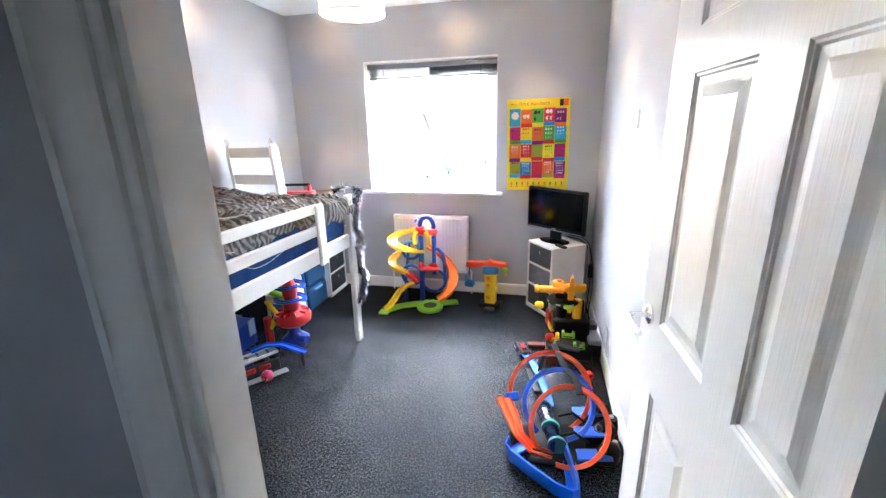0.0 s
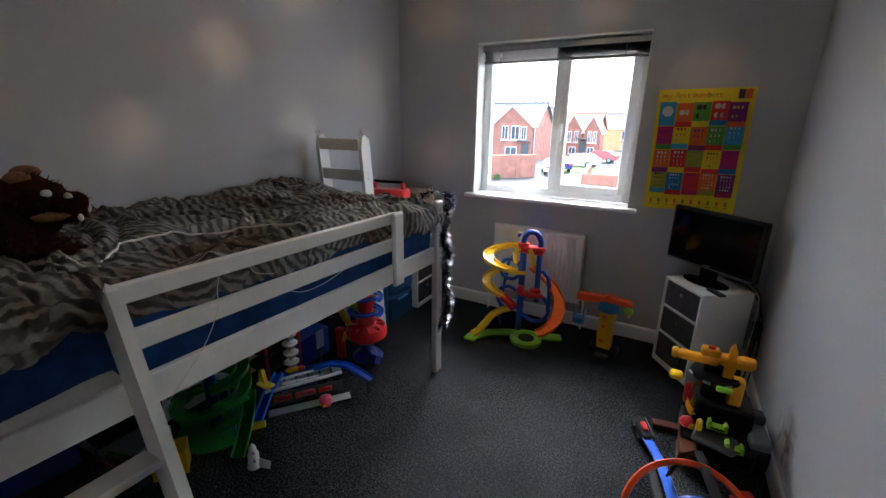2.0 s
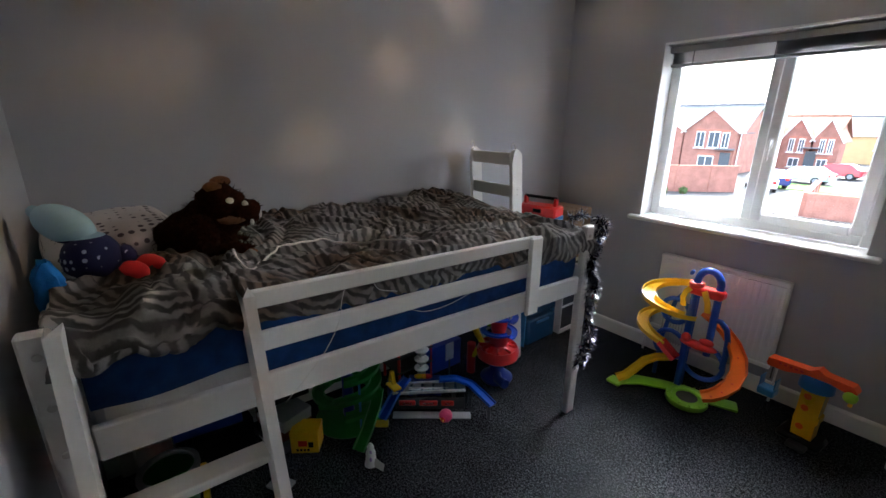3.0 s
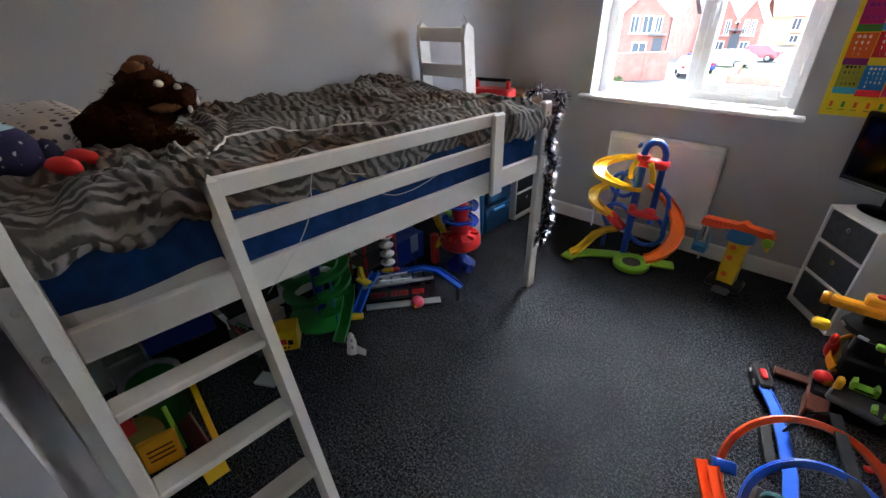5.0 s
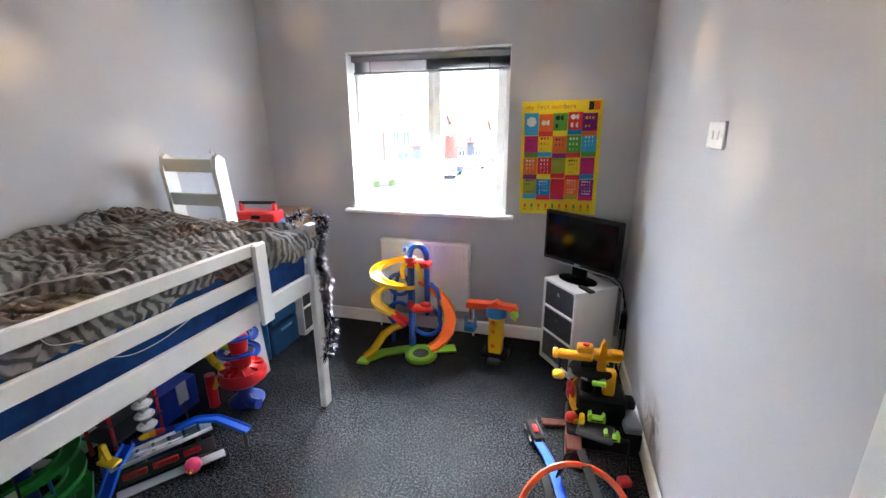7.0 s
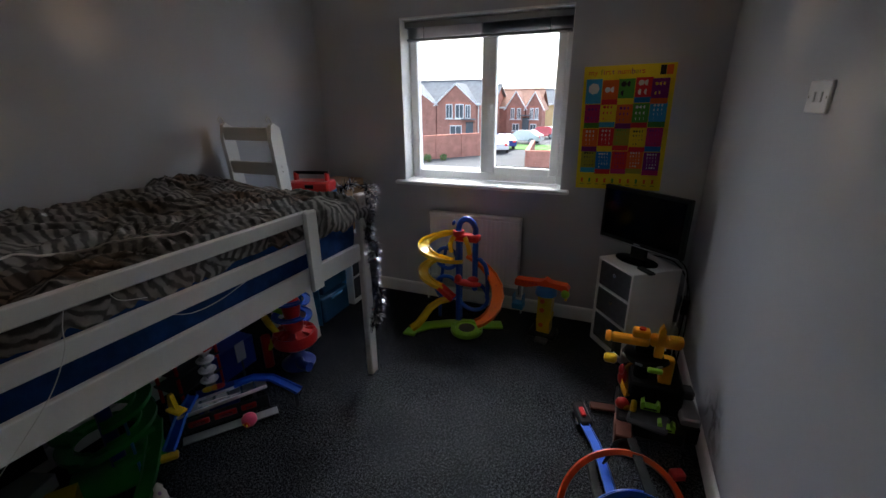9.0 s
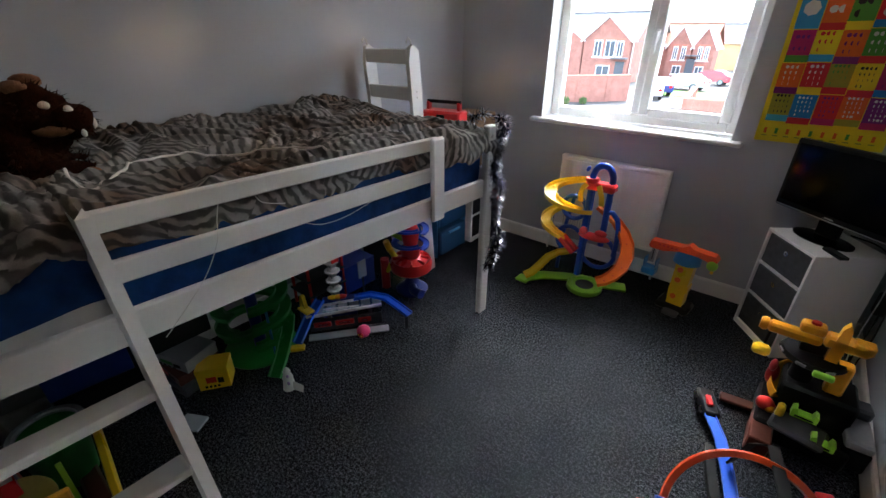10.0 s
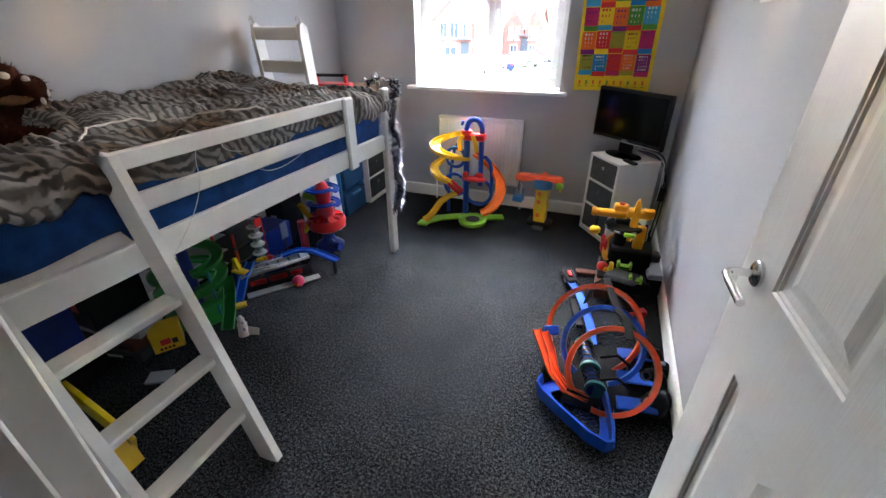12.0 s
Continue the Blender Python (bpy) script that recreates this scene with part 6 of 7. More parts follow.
def airport_ramp():
    t = thing("track_ramp_toy", "grey and blue toy track ramp with red panels", "toy", m=pose(-0.865, 1.70, 0, 0, 0, 52))
    part("deck", slab(-0.2, 0.2, -0.03, 0.055, 0.088, 0.098, bev=0.003, m=pose(0, 0, 0.01, 0, -4)), grey_plastic, t, "grey track deck")
    for y in (-0.034, 0.054):
        part("rail", slab(-0.2, 0.2, y, y + 0.006, 0.094, 0.112, bev=0.002, m=pose(0, 0, 0.01, 0, -4)), white_plastic, t, "pale grey rail")
    for k in range(6):
        part("tie", slab(-0.17 + k * 0.062, -0.158 + k * 0.062, -0.028, 0.052, 0.098, 0.102, bev=0.001, m=pose(0, 0, 0.01, 0, -4)), tube_clear, t)
    part("skirt", slab(-0.19, 0.19, -0.046, -0.038, 0.012, 0.088, bev=0.003), dark_grey_plastic, t)
    for x, w in ((-0.17, 0.09), (-0.06, 0.10), (0.06, 0.07)):
        part("red_panel", slab(x, x + w, -0.056, -0.045, 0.04, 0.072, bev=0.004), red_plastic, t, "red panel")
        part("panel_window", slab(x + 0.02, x + w - 0.02, -0.058, -0.055, 0.05, 0.062, bev=0), tube_clear, t, smooth=False)
    part("shelf", slab(-0.2, 0.22, -0.115, -0.06, 0.004, 0.010, bev=0.002), grey_plastic, t, "thin grey lower plate")
    part("curve", sweep(bmesh.new(), [V(0.05, 0.05, 0.13), V(0.14, 0.04, 0.145), V(0.22, 0.0, 0.14), V(0.28, -0.06, 0.115), V(0.33, -0.12, 0.095)], channel(0.045, 0.016, 0.004)), track_blue, t, "blue curved track")
    part("strip", slab(-0.12, 0.1, 0.0, 0.012, 0.10, 0.115, bev=0.003), white_plastic, t)
    for x in (-0.1, 0.12):
        part("leg", slab(x, x + 0.02, -0.03, 0.04, 0, 0.08, bev=0.003), dark_grey_plastic, t)
    part("leg", slab(0.305, 0.325, -0.115, -0.095, 0, 0.1, bev=0.003), dark_grey_plastic, t)
    part("drop_ramp", sweep(bmesh.new(), [V(-0.13, 0.06, 0.135), V(-0.19, -0.03, 0.095), V(-0.235, -0.11, 0.035), V(-0.25, -0.14, 0.022)], channel(0.05, 0.02, 0.004)), track_blue, t, "blue drop ramp")
    part("ramp_foot", slab(-0.285, -0.215, -0.18, -0.14, 0, 0.022, bev=0.005), yellow_plastic, t, "yellow ramp foot")
    for x, c in ((-0.05, yellow_plastic), (-0.02, amber_plastic), (0.0, red_plastic)):
        part("toy_car", blob(bmesh.new(), (x - 0.02, 0.12, 0.11), (0.03, 0.018, 0.014), 2), c, t)
    part("car_shelf", slab(-0.13, 0.06, 0.08, 0.16, 0.0, 0.096, bev=0.005), navy_plastic, t)


airport_ramp()


def control_tower():
    t = thing("toy_control_tower", "white tiered toy tower with dark decks", "toy", m=pose(-1.05, 1.77, 0))
    part("core", slab(-0.018, 0.018, -0.02, 0.02, 0, 0.36, bev=0.004), grey_plastic, t)
    for z in (0.12, 0.18, 0.24, 0.30):
        part("tier", turned([(0, 0), (0.042, 0), (0.044, 0.006), (0.03, 0.010), (0.022, 0.03), (0, 0.03)], 18, c=(0, 0, z)), white_plastic, t)
    part("sign", slab(0.028, 0.036, -0.02, 0.03, 0.30, 0.36, bev=0.003), red_plastic, t)
    for z in (0.1, 0.2, 0.3):
        part("deck", slab(-0.24, -0.04, -0.14, 0.12, z, z + 0.012, bev=0.003), dark_grey_plastic, t, "dark parking deck")
    for x, y in ((-0.23, -0.13), (-0.06, -0.13), (-0.23, 0.1), (-0.06, 0.1)):
        part("pillar", slab(x, x + 0.014, y, y + 0.014, 0, 0.3, bev=0.002), red_plastic, t)
    part("panel", slab(0.10, 0.106, 0.10, 0.16, 0.18, 0.29, bev=0.002, m=None), grey_plastic, t, "grey screen panel")
    part("panel_stem", slab(0.10, 0.106, 0.125, 0.135, 0, 0.19, bev=0.001), dark_grey_plastic, t)


control_tower()


def marble_run():
    t = thing("marble_run_toy", "red, blue and yellow plastic marble run tower", "toy", m=pose(-0.835, 2.19, 0))
    part("base", turned([(0, 0), (0.095, 0), (0.10, 0.015), (0.075, 0.035), (0.045, 0.06), (0.03, 0.125), (0, 0.125)], 24), navy_plastic, t, "dark blue base")
    part("base_arm", tube(bmesh.new(), [V(0.0, 0.0, 0.05), V(0.06, -0.05, 0.04), V(0.13, -0.06, 0.045)], 0.028, 10), navy_plastic, t)
    part("funnel", turned([(0.03, 0.12), (0.085, 0.13), (0.125, 0.16), (0.13, 0.20), (0.118, 0.225), (0.10, 0.215), (0.07, 0.225), (0.045, 0.25), (0.03, 0.25)], 28), red_plastic, t, "red funnel bowl")
    for k in range(8):
        part("fin", slab(0.03, 0.11, -0.006, 0.006, 0.2, 0.236, bev=0.003, m=pose(0, 0, 0, 0, 0, 45 * k)), red_plastic, t)
    part("stem", turned([(0, 0.15), (0.05, 0.2), (0.058, 0.28), (0.04, 0.31), (0.05, 0.36), (0.055, 0.41), (0.035, 0.46), (0, 0.5)], 20), red_plastic, t, "red waisted stem")
    for z, m in ((0.31, track_blue), (0.41, blue_plastic)):
        part("spiral", sweep(bmesh.new(), helix((0, 0), 0.095, 0, 350, z, z + 0.025, 30), channel(0.036, 0.012, 0.003)), m, t, "blue spiral ring")
    part("collar", turned([(0, 0), (0.045, 0), (0.04, 0.05), (0, 0.05)], 16, c=(0, 0, 0.375)), red_plastic, t)
    part("bent_pipe", tube(bmesh.new(), [V(-0.14, -0.07, 0.32), V(-0.13, -0.05, 0.26), V(-0.10, -0.04, 0.22), V(-0.115, -0.06, 0.16), V(-0.14, -0.08, 0.12)], 0.02, 10), yellow_plastic, t, "yellow bent pipe")
    part("pipe", tube(bmesh.new(), [V(-0.13, -0.04, 0.38), V(-0.06, 0.0, 0.34)], 0.022, 10), lime_plastic, t, "green pipe")
    part("side_stand", tube(bmesh.new(), [V(-0.15, -0.08, 0.0), V(-0.15, -0.08, 0.2)], 0.028, 10, up=(0, 1, 0)), red_plastic, t)


marble_run()

ball = thing("toy_ball_figure", "small pink and red round toy on the carpet", "toy", m=pose(-0.715, 1.69, 0.035))
part("ball", blob(bmesh.new(), (0, 0, 0), (0.036, 0.036, 0.035), 3, 0.1, 2), pink_plastic, ball)
part("face", blob(bmesh.new(), (0.012, -0.028, -0.004), (0.018, 0.012, 0.017), 2), red_plastic, ball)
for dx in (0.0, 0.02):
    part("spot", blob(bmesh.new(), (0.004 + dx, -0.038, 0.0), (0.005, 0.004, 0.006), 2), yellow_plastic, ball)

fig = thing("white_toy_tower", "small white toy with lilac marks and a paper tag", "toy", m=pose(-0.70, 1.235, 0, 0, 0, 20))
part("body", turned([(0, 0), (0.03, 0), (0.026, 0.02), (0.022, 0.05), (0.024, 0.06), (0.015, 0.085), (0.017, 0.095), (0.006, 0.115), (0, 0.12)], 14), white_plastic, fig)
part("mark", blob(bmesh.new(), (0.016, -0.018, 0.045), (0.008, 0.006, 0.012), 1), lilac_paint, fig)
part("mark", blob(bmesh.new(), (0.012, -0.012, 0.08), (0.007, 0.006, 0.01), 1), lilac_paint, fig)
part("tag", slab(0.02, 0.075, -0.006, -0.005, 0.002, 0.06, bev=0, m=pose(0, 0, 0, 0, 12, 0)), paper, fig, "white paper tag", smooth=False)


def carton(name, w, d, h, m, material, label, category, mark=None):
    t = thing(name, label, category, m=m)
    part("carton", slab(-w / 2, w / 2, -d / 2, d / 2, 0, h, bev=0.002), material, t)
    part("lid", slab(-w / 2 - 0.001, w / 2 + 0.001, -d / 2 - 0.001, d / 2 + 0.001, h * 0.8, h + 0.001, bev=0.001), material, t)
    if mark:
        part("print", slab(-w * 0.22, w * 0.1, -d / 2 - 0.003, -d / 2 - 0.001, h * 0.35, h * 0.62, bev=0), mark, t, smooth=False)
        part("print", slab(w * 0.14, w * 0.32, -d / 2 - 0.003, -d / 2 - 0.001, h * 0.3, h * 0.55, bev=0), black_plastic, t, smooth=False)
        for k in range(4):
            part("print", slab(-w * 0.3 + k * w * 0.13, -w * 0.22 + k * w * 0.13, -d / 2 - 0.003, -d / 2 - 0.001, h * 0.12, h * 0.22, bev=0), black_plastic, t, smooth=False)
    return t


carton("yellow_box", 0.13, 0.10, 0.115, pose(-0.99, 1.045, 0, 0, 0, 55), yellow_plastic, "small yellow printed cardboard box under the bed", "box", red_plastic)
carton("game_box", 0.26, 0.20, 0.05, pose(-1.14, 0.98, 0, 0, 0, 12), dark_grey_plastic, "flat dark game box stacked under the bed", "game box", paper)
carton("game_box", 0.25, 0.19, 0.05, pose(-1.15, 0.99, 0.051, 0, 0, 5), brown_plastic, "flat brown game box stacked under the bed", "game box", red_plastic)
carton("game_box", 0.22, 0.16, 0.06, pose(-1.14, 0.99, 0.102, 0, 0, 18), grey_plastic, "flat grey game box stacked under the bed", "game box", green_plastic)
carton("game_box", 0.20, 0.28, 0.18, pose(-1.20, 1.98, 0), navy_plastic, "dark blue toy box against the wall under the bed", "toy box", red_plastic)
carton("game_box", 0.16, 0.20, 0.3, pose(-1.235, 2.24, 0), black_plastic, "black filler box against the wall under the bed", "toy box", grey_plastic)
# guessed dark boxes, added to deepen the shade along the wall
carton("game_box", 0.22, 0.30, 0.20, pose(-1.19, 0.68, 0, 0, 0, 4), black_plastic, "black filler box against the wall under the bed", "toy box", grey_plastic)
carton("game_box", 0.20, 0.27, 0.17, pose(-1.2, 0.67, 0.203, 0, 0, -5), navy_plastic, "dark blue filler box added on a black one to darken under the bed", "toy box", red_plastic)
carton("game_box", 0.16, 0.24, 0.14, pose(-1.22, 0.69, 0.375, 0, 0, 3), black_plastic, "black filler box added on top of the stack to darken under the bed", "toy box", brown_card)
carton("game_box", 0.15, 0.26, 0.26, pose(-1.235, 1.0, 0.165, 0, 0, 0), black_plastic, "black filler box added on the flat boxes to darken under the bed", "toy box", red_plastic)
carton("leaflet_box", 0.10, 0.07, 0.012, pose(-0.83, 0.865, 0, 0, 0, 30), grey_plastic, "flat grey booklet lying on the carpet", "booklet")


def play_bench():
    t = thing("yellow_play_table", "yellow plastic play tray with thin sides and a dull disc", "toy table", m=pose(-0.68, 0.50, 0))
    part("side_rail", sweep(bmesh.new(), [V(-0.26, 0.108, 0.15), V(-0.12, 0.094, 0.125), V(0.02, 0.078, 0.10), V(0.12, 0.068, 0.055)], [(-0.008, -0.05), (0.008, -0.05), (0.011, 0.046), (0.008, 0.05), (-0.008, 0.05), (-0.011, 0.046)]), yellow_plastic, t, "yellow side board")
    part("foot", extrude([(0.10, 0.0), (0.15, 0.0), (0.14, 0.05), (0.10, 0.11), (0.085, 0.11)], 0.075, axis="y", at=-0.01), yellow_plastic, t, "yellow end foot")
    part("front_board", slab(-0.012, 0.012, -0.14, -0.022, 0.03, 0.16, bev=0.005, m=pose(0, 0, 0, 0, -10, -8)), amber_plastic, t, "amber front board")
    for z in (0.075, 0.095, 0.115):
        part("slot", slab(0.0125, 0.0145, -0.12, -0.04, z, z + 0.006, bev=0, m=pose(0, 0, 0, 0, -10, -8)), brown_plastic, t)
    part("lower_board", slab(0.03, 0.06, -0.16, -0.005, 0, 0.045, bev=0.006), amber_plastic, t)
    part("disc", turned([(0, 0), (0.072, 0), (0.078, 0.006), (0.07, 0.012), (0, 0.010)], 28, m=pose(-0.085, -0.115, 0.145, 0, 62, -8)), mustard_plastic, t, "dull yellow disc")
    part("stripe", slab(-0.005, 0.005, -0.008, 0.008, 0.03, 0.22, bev=0.002, m=pose(-0.03, -0.015, 0, 0, -18, 0)), lime_plastic, t)
    part("tray", slab(-0.24, 0.10, 0.0, 0.06, 0, 0.03, bev=0.008), brown_plastic, t)


play_bench()
bucket = thing("toy_bucket", "green plastic bucket with a pale lid under the bed", "bucket", m=pose(-0.935, 0.495, 0))
part("pail", turned([(0, 0), (0.075, 0), (0.10, 0.22), (0.104, 0.225), (0.098, 0.225), (0.072, 0.006), (0, 0.006)], 26), green_plastic, bucket)
part("lid", turned([(0.085, 0.226), (0.107, 0.226), (0.106, 0.24), (0.088, 0.243), (0.085, 0.235)], 26), grey_plastic, bucket, "pale grey lid ring")
for k, (w, h, m_, c) in enumerate(((0.025, 0.25, red_plastic, "red"), (0.02, 0.24, navy_plastic, "blue"), (0.018, 0.26, grey_plastic, "grey"), (0.03, 0.23, red_plastic, "red"))):
    bk = thing("picture_book", c + " picture book standing by the bed leg", "book", m=pose(-0.80 - 0.036 * k, 0.335, 0, 0, 6 + 2 * k, 0), group="books by the bed leg")
    part("page_block", slab(-w / 2 + 0.002, w / 2 - 0.002, -0.055, 0.055, 0.002, h - 0.003, bev=0), paper, bk, smooth=False)
    for x in (-w / 2, w / 2 - 0.002):
        part("cover", slab(x, x + 0.002, -0.057, 0.057, 0, h, bev=0), m_, bk, smooth=False)
    part("spine", slab(-w / 2, w / 2, 0.055, 0.058, 0, h, bev=0.001), m_, bk, smooth=False)

# ---- outside ----
GROUND = -3.2


def outside(name, bm, material, label, category):
    return single(name, bm, material, label, category, kind="structure", smooth=False)


outside("ground", slab(-1500, 1500, 4.2, 3000, GROUND - 0.5, GROUND, bev=0), tarmac, "grey tarmac street and drives outside", "ground")
outside("pavement", slab(-40, 30, 27.0, 29.0, GROUND, GROUND + 0.1, bev=0.02), paving, "pale paved footway with a kerb", "pavement")
outside("forecourt", slab(-40, 30, 12.0, 26.9, GROUND, GROUND + 0.004, bev=0), paving, "pale paved forecourt in front of the garden wall", "paving")
outside("lawn", slab(-9.8, 6.0, 41.5, 46.0, GROUND, GROUND + 0.05, bev=0.01), grass, "strip of green lawn beside the parked cars", "lawn")
outside("facade_outer", slab(-6, -1.6, 3.6, 3.8, GROUND, 4.5, bev=0), red_brick, "red brick outer wall of this house", "wall")


def brick_wall(name, x0, y0, x1, y1, h, label):
    w = thing(name, label, "garden wall", kind="structure")
    d = Vector((x1 - x0, y1 - y0, 0))
    n = d.normalized()
    L = d.length
    m = Matrix.Translation((x0, y0, GROUND)) @ Matrix.Rotation(math.atan2(n.y, n.x), 4, "Z")
    w.matrix_world = m
    part("wall", slab(0, L, 0, 0.22, 0, h, bev=0.01), red_brick, w, smooth=False)
    part("coping", slab(-0.03, L + 0.03, -0.03, 0.25, h, h + 0.07, bev=0.015), brick_trim, w, smooth=False)
    k = 0
    while k * 2.4 < L:
        part("pier", slab(k * 2.4, k * 2.4 + 0.34, -0.06, 0.0, 0, h, bev=0.01), red_brick, w, smooth=False)
        k += 1
    return w


brick_wall("garden_wall", -14.5, 31.2, -10.0, 36.2, 1.85, "tall red brick garden wall across the street")
brick_wall("garden_wall", -4.6, 29.6, 4.0, 31.0, 1.25, "low red brick garden wall across the street")
brick_wall("garden_wall", -4.6, 29.7, -5.5, 37.0, 1.25, "low red brick garden wall beside the drive")


def house(name, x0, x1, y, z_eave, z_ridge, gables, roof_m, wall_m, windows, label, depth=7.0, doors=()):
    h = thing(name, label, "house", kind="structure")
    part("wall", slab(x0, x1, y, y + depth, GROUND, z_eave, bev=0), wall_m, h, smooth=False)
    o = 0.35
    out = [(y - o, z_eave - 0.12), (y + depth / 2, z_ridge), (y + depth + o, z_eave - 0.12), (y + depth + o, z_eave), (y + depth / 2, z_ridge + 0.18), (y - o, z_eave)]
    rf = part("roof", extrude(out, x1 - x0 + 2 * o, axis="x", at=x0 - o), roof_m, h, smooth=False)
    tri_ = [(y, z_eave - 0.02), (y + depth / 2, z_ridge - 0.02), (y + depth, z_eave - 0.02)]
    for xe in (x0, x1 - 0.2):
        part("gable_end", extrude(tri_, 0.2, axis="x", at=xe), wall_m, h, smooth=False)
    part("fascia", slab(x0 - o, x1 + o, y - o - 0.05, y - o, z_eave - 0.22, z_eave + 0.02, bev=0.01), upvc, h, smooth=False)
    part("ridge", tube(bmesh.new(), [V(x0 - o, y + depth / 2, z_ridge + 0.2), V(x1 + o, y + depth / 2, z_ridge + 0.2)], 0.12, 8), roof_m, rf)
    for gx0, gx1, apex in gables:
        c = (gx0 + gx1) / 2
        part("gable", extrude([(gx0, GROUND), (gx1, GROUND), (gx1, z_eave), (c, apex), (gx0, z_eave)], 0.6, axis="y", at=y - 0.6), wall_m, h, smooth=False)
        for sx in (gx0 - 0.3, gx1 + 0.3):
            zb = z_eave - 0.3 * (apex - z_eave) / (c - gx0)
            part("bargeboard", sweep(bmesh.new(), [V(sx, y - 0.75, zb), V(c, y - 0.75, apex + 0.12)], [(-0.06, -0.13), (0.06, -0.13), (0.06, 0.13), (-0.06, 0.13)], up=(0, -1, 0)), upvc, h, smooth=False)
            g = bmesh.new()
            q = [g.verts.new(a) for a in ((sx, y - 0.8, zb + 0.1), (c, y - 0.8, apex + 0.25), (c, y + depth / 2, apex + 0.25), (sx, y + depth / 2, zb + 0.1))]
            lo = [g.verts.new((v.co.x, v.co.y, v.co.z - 0.12)) for v in q]
            g.faces.new(q)
            g.faces.new(lo[::-1])
            for i in range(4):
                g.faces.new((q[i], q[(i + 1) % 4], lo[(i + 1) % 4], lo[i]))
            part("gable_roof", g, roof_m, rf, smooth=False)
    for wx0, wx1, wz0, wz1, dy in windows:
        w = part("window", slab(wx0, wx1, y - dy - 0.06, y - dy, wz0, wz1, bev=0.02), upvc, h, "white framed window", smooth=False)
        mid = (wx0 + wx1) / 2
        for a, b in ((wx0 + 0.09, mid - 0.04), (mid + 0.04, wx1 - 0.09)):
            part("pane", slab(a, b, y - dy - 0.075, y - dy - 0.055, wz0 + 0.1, wz1 - 0.1, bev=0), window_dark, w, smooth=False)
        part("sill", slab(wx0 - 0.1, wx1 + 0.1, y - dy - 0.16, y - dy, wz0 - 0.1, wz0, bev=0.01), upvc, w, smooth=False)
        part("lintel", slab(wx0 - 0.12, wx1 + 0.12, y - dy - 0.03, y - dy, wz1, wz1 + 0.22, bev=0.01), brick_trim, w, smooth=False)
    for dx, dy in doors:
        d = part("door", slab(dx, dx + 0.95, y - dy - 0.05, y - dy, GROUND, GROUND + 2.1, bev=0.02), window_dark, h, "dark front door", smooth=False)
        part("canopy", slab(dx - 0.3, dx + 1.25, y - dy - 0.9, y - dy, GROUND + 2.35, GROUND + 2.5, bev=0.03), slate, d, smooth=False)
    for px in (x0 + 0.1, x1 - 0.1):
        part("downpipe", tube(bmesh.new(), [V(px, y - 0.08, GROUND), V(px, y - 0.08, z_eave - 0.2)], 0.06, 8, up=(0, 1, 0)), upvc, h)


D1 = 50.0
house("brick_house", -27.5, -14.4, D1, 1.0, 3.45, [(-19.6, -14.7, 3.0), (-26.3, -19.75, 3.05)], slate, red_brick, [(-18.42, -17.55, -0.72, 0.92, 0.6), (-17.22, -16.15, -0.72, 0.92, 0.6), (-15.98, -15.3, -0.7, 0.85, 0.6), (-17.9, -16.4, -2.9, -1.5, 0.6), (-23.5, -22.2, -0.7, 0.8, 0.6)], "red brick house with a white-trimmed gable and slate roof", doors=[(-15.9, 0.6)])
house("brick_house", -19.5, -15.0, 58.0, 0.9, 3.1, [], slate, red_brick, [(-16.6, -15.6, -0.9, 0.5, 0.0)], "plain red brick house with slate roof in the row", doors=[(-17.8, 0.0)])
D2 = 62.0
house("brick_house", -16.2, -9.6, D2, 0.35, 2.5, [(-13.9, -11.3, 2.25), (-11.1, -8.9, 2.15)], terracotta, red_brick, [(-13.3, -12.75, -1.3, 0.2, 0.6), (-12.4, -11.85, -1.3, 0.2, 0.6), (-10.6, -10.1, -1.3, 0.2, 0.6), (-9.9, -9.4, -1.3, 0.2, 0.6), (-13.0, -12.0, -2.9, -1.9, 0.6), (-10.5, -9.6, -2.9, -1.9, 0.6)], "red brick house with twin gables and brown tiled roof", doors=[(-11.6, 0.6)])
house("cream_house", -11.6, -6.0, 78.0, 0.5, 2.7, [], slate, cream_render, [(-8.2, -7.2, -1.4, 0.1, 0.0), (-8.0, -7.0, -2.9, -1.9, 0.0)], "cream rendered house at the end of the street", doors=[(-6.2, 0.0)])
house("brick_house", -48.0, -27.0, 54.0, 1.4, 4.0, [(-36.0, -32.0, 3.6)], slate, red_brick, [(-35.0, -33.6, -0.7, 0.9, 0.6), (-30.5, -29.2, -0.7, 0.9, 0.0)], "red brick house with slate roof further along the row", doors=[(-31.0, 0.0)])
house("brick_house", -3.0, 14.0, 66.0, 0.6, 3.0, [(2.0, 6.0, 2.8)], terracotta, red_brick, [(3.0, 4.4, -1.0, 0.4, 0.6), (-1.6, -0.4, -1.0, 0.4, 0.0)], "red brick house with brown tiled roof across the lawn", doors=[(-0.2, 0.0)])


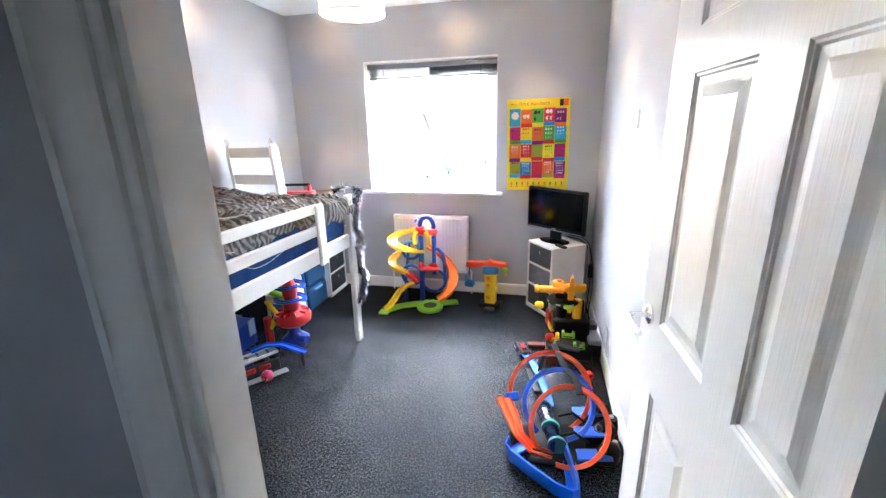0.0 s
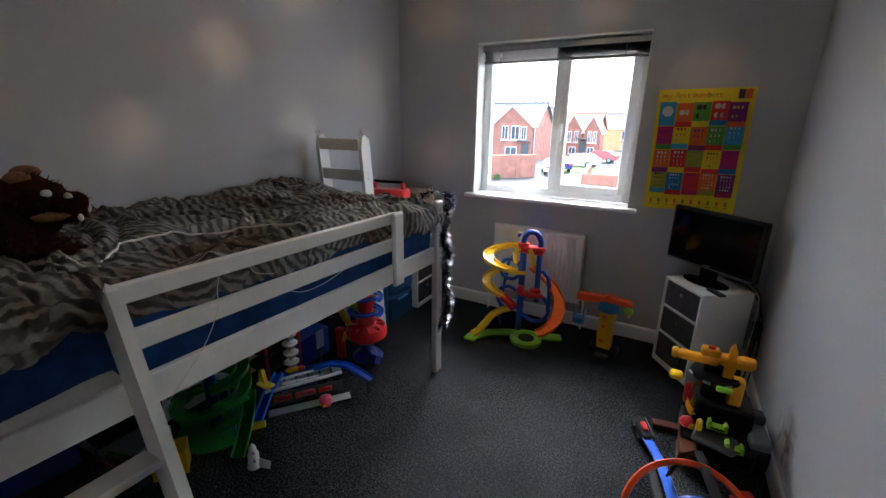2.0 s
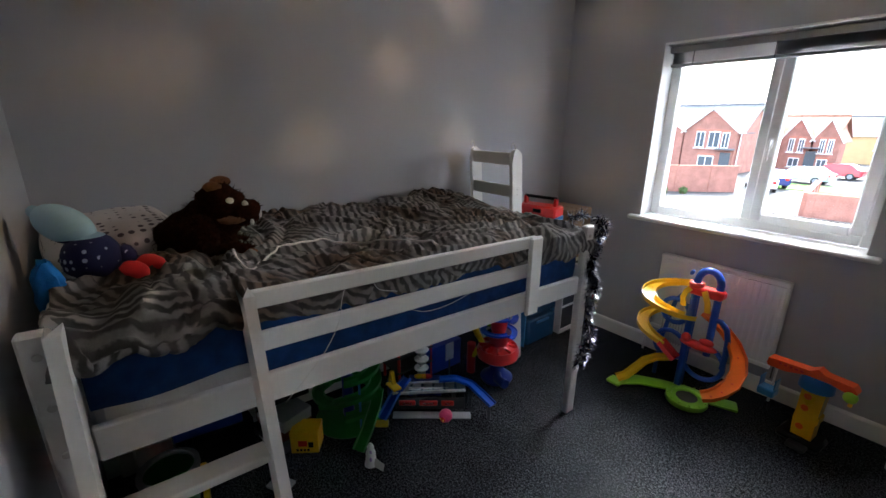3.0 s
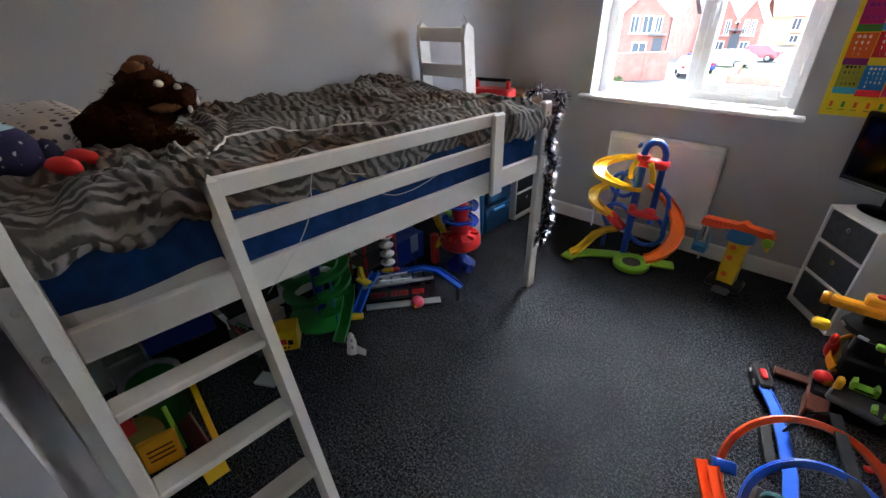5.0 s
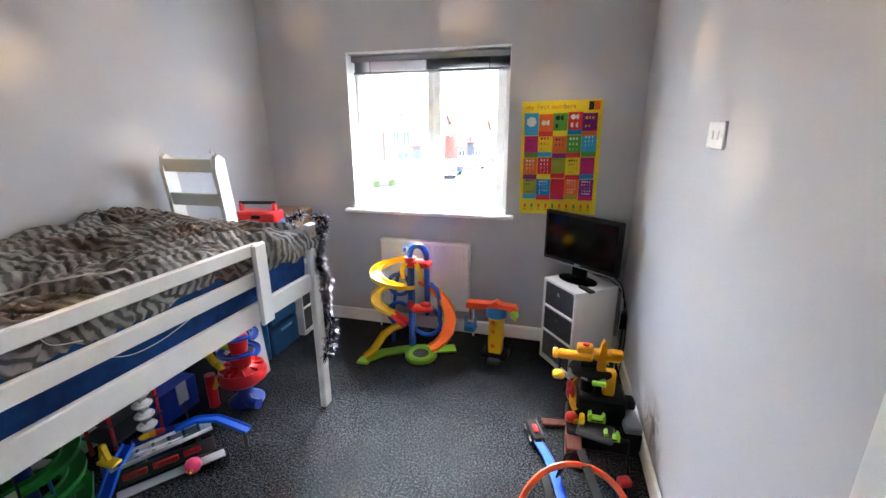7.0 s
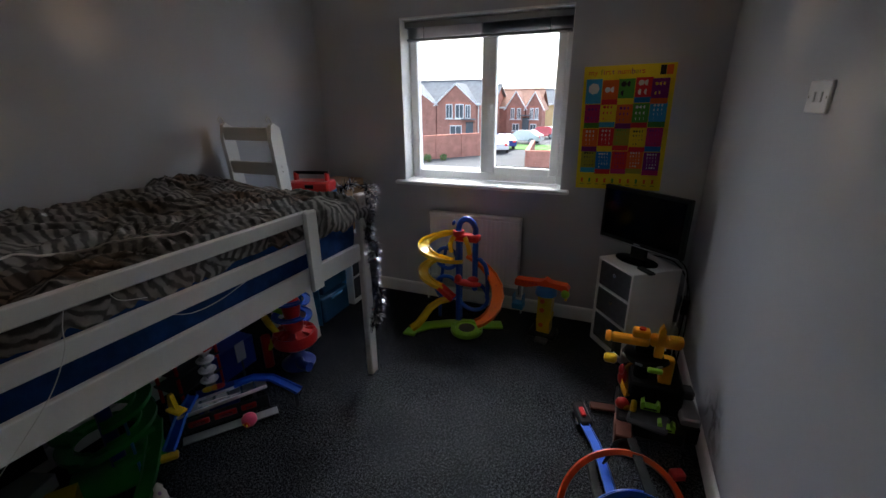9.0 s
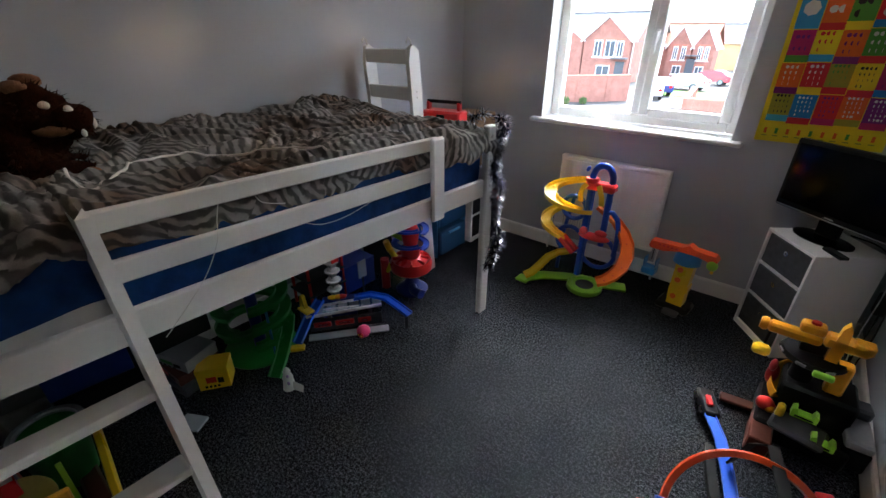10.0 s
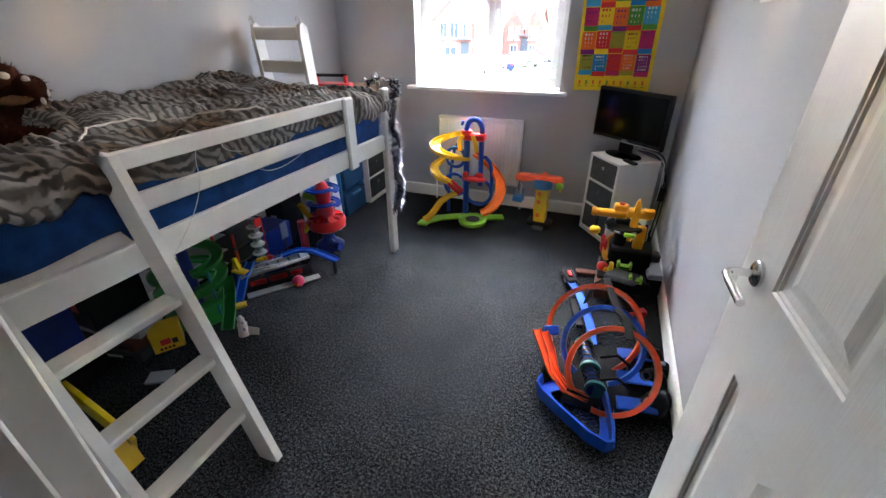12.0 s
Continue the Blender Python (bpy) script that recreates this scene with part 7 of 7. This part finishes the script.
def car(label, paint, m):
    c = thing("car", label, "car", m=m, group="cars parked across the street")
    side = [(-2.1, 0.35), (2.1, 0.35), (2.15, 0.65), (1.95, 0.85), (1.05, 0.95), (0.5, 1.38), (-1.1, 1.42), (-1.75, 0.98), (-2.1, 0.9)]
    bm = extrude(side, 1.7, axis="y", at=-0.85)
    for v in bm.verts:
        if v.co.z > 1.2:
            v.co.y *= 0.8
    bmesh.ops.bevel(bm, geom=bm.edges[:], offset=0.05, segments=2, affect="EDGES")
    part("body", bm, paint, c)
    for y in (-0.80, 0.74):
        g = extrude([(-1.5, 0.98), (0.85, 0.98), (0.42, 1.30), (-1.05, 1.34)], 0.06, axis="y", at=y)
        for v in g.verts:
            v.co.y *= 1.0 if v.co.z < 1.1 else 0.86
        part("side_window", g, window_dark, c)
    part("windscreen", extrude([(-0.62, 0.98), (0.62, 0.98), (0.52, 1.32), (-0.52, 1.32)], 0.05, axis="x", at=0.78), window_dark, c)
    for x in (-1.3, 1.3):
        for y in (-0.86, 0.66):
            w = part("wheel", turned([(0, 0), (0.31, 0), (0.33, 0.04), (0.33, 0.16), (0.31, 0.2), (0, 0.2)], 22, m=pose(x, y + 0.2, 0.33, 90)), rubber, c)
            part("rim", turned([(0, 0), (0.2, 0), (0.19, 0.02), (0, 0.025)], 18, m=pose(x, y if y < 0 else y + 0.2, 0.33, 90 if y < 0 else -90)), grey_plastic, w)
    for y in (-0.6, 0.6):
        part("headlight", blob(bmesh.new(), (2.08, y, 0.72), (0.08, 0.18, 0.09), 2), white_plastic, c)
        part("tail_light", blob(bmesh.new(), (-2.1, y, 0.8), (0.05, 0.14, 0.12), 2), red_plastic, c)


car("silver hatchback parked beside the lawn", car_silver, pose(-8.6, 47.6, GROUND, 0, 0, 168))
car("dark blue car parked at the kerb", car_blue, pose(-9.65, 42.4, GROUND, 0, 0, 120))
car("white car parked at the kerb", car_white, pose(-9.4, 39.6, GROUND, 0, 0, 110))
car("red car parked at the far side of the lawn", car_red, pose(-7.6, 54.2, GROUND, 0, 0, 175))


def shrub(m, r, label):
    rnd = random.Random(int(r * 100))
    t = thing("shrub", label, "shrub", m=m)
    part("stem", tube(bmesh.new(), [V(0, 0, 0), V(0.03, 0.02, r * 0.6)], 0.03, 6, up=(0, 1, 0)), brown_card, t)
    bm = bmesh.new()
    for _ in range(260):
        d = Vector((rnd.gauss(0, 1), rnd.gauss(0, 1), rnd.gauss(0, 0.7))).normalized() * r * rnd.uniform(0.5, 1.0)
        c = d + Vector((0, 0, r * 0.8))
        a, b = Vector((rnd.gauss(0, 1), rnd.gauss(0, 1), rnd.gauss(0, 1))).normalized() * 0.09, Vector((rnd.gauss(0, 1), rnd.gauss(0, 1), rnd.gauss(0, 1))).normalized() * 0.05
        bm.faces.new([bm.verts.new(c - a), bm.verts.new(c + b), bm.verts.new(c + a), bm.verts.new(c - b)])
    tagged(part("crown", bm, leaf, t, smooth=False), kind="stuff")


shrub(pose(-13.6, 30.6, GROUND), 0.45, "low green shrub at the foot of the brick wall")
shrub(pose(-12.9, 31.2, GROUND), 0.35, "small green shrub at the foot of the brick wall")
shrub(pose(-12.0, 32.4, GROUND), 0.3, "small yellow-green shrub by the brick wall")
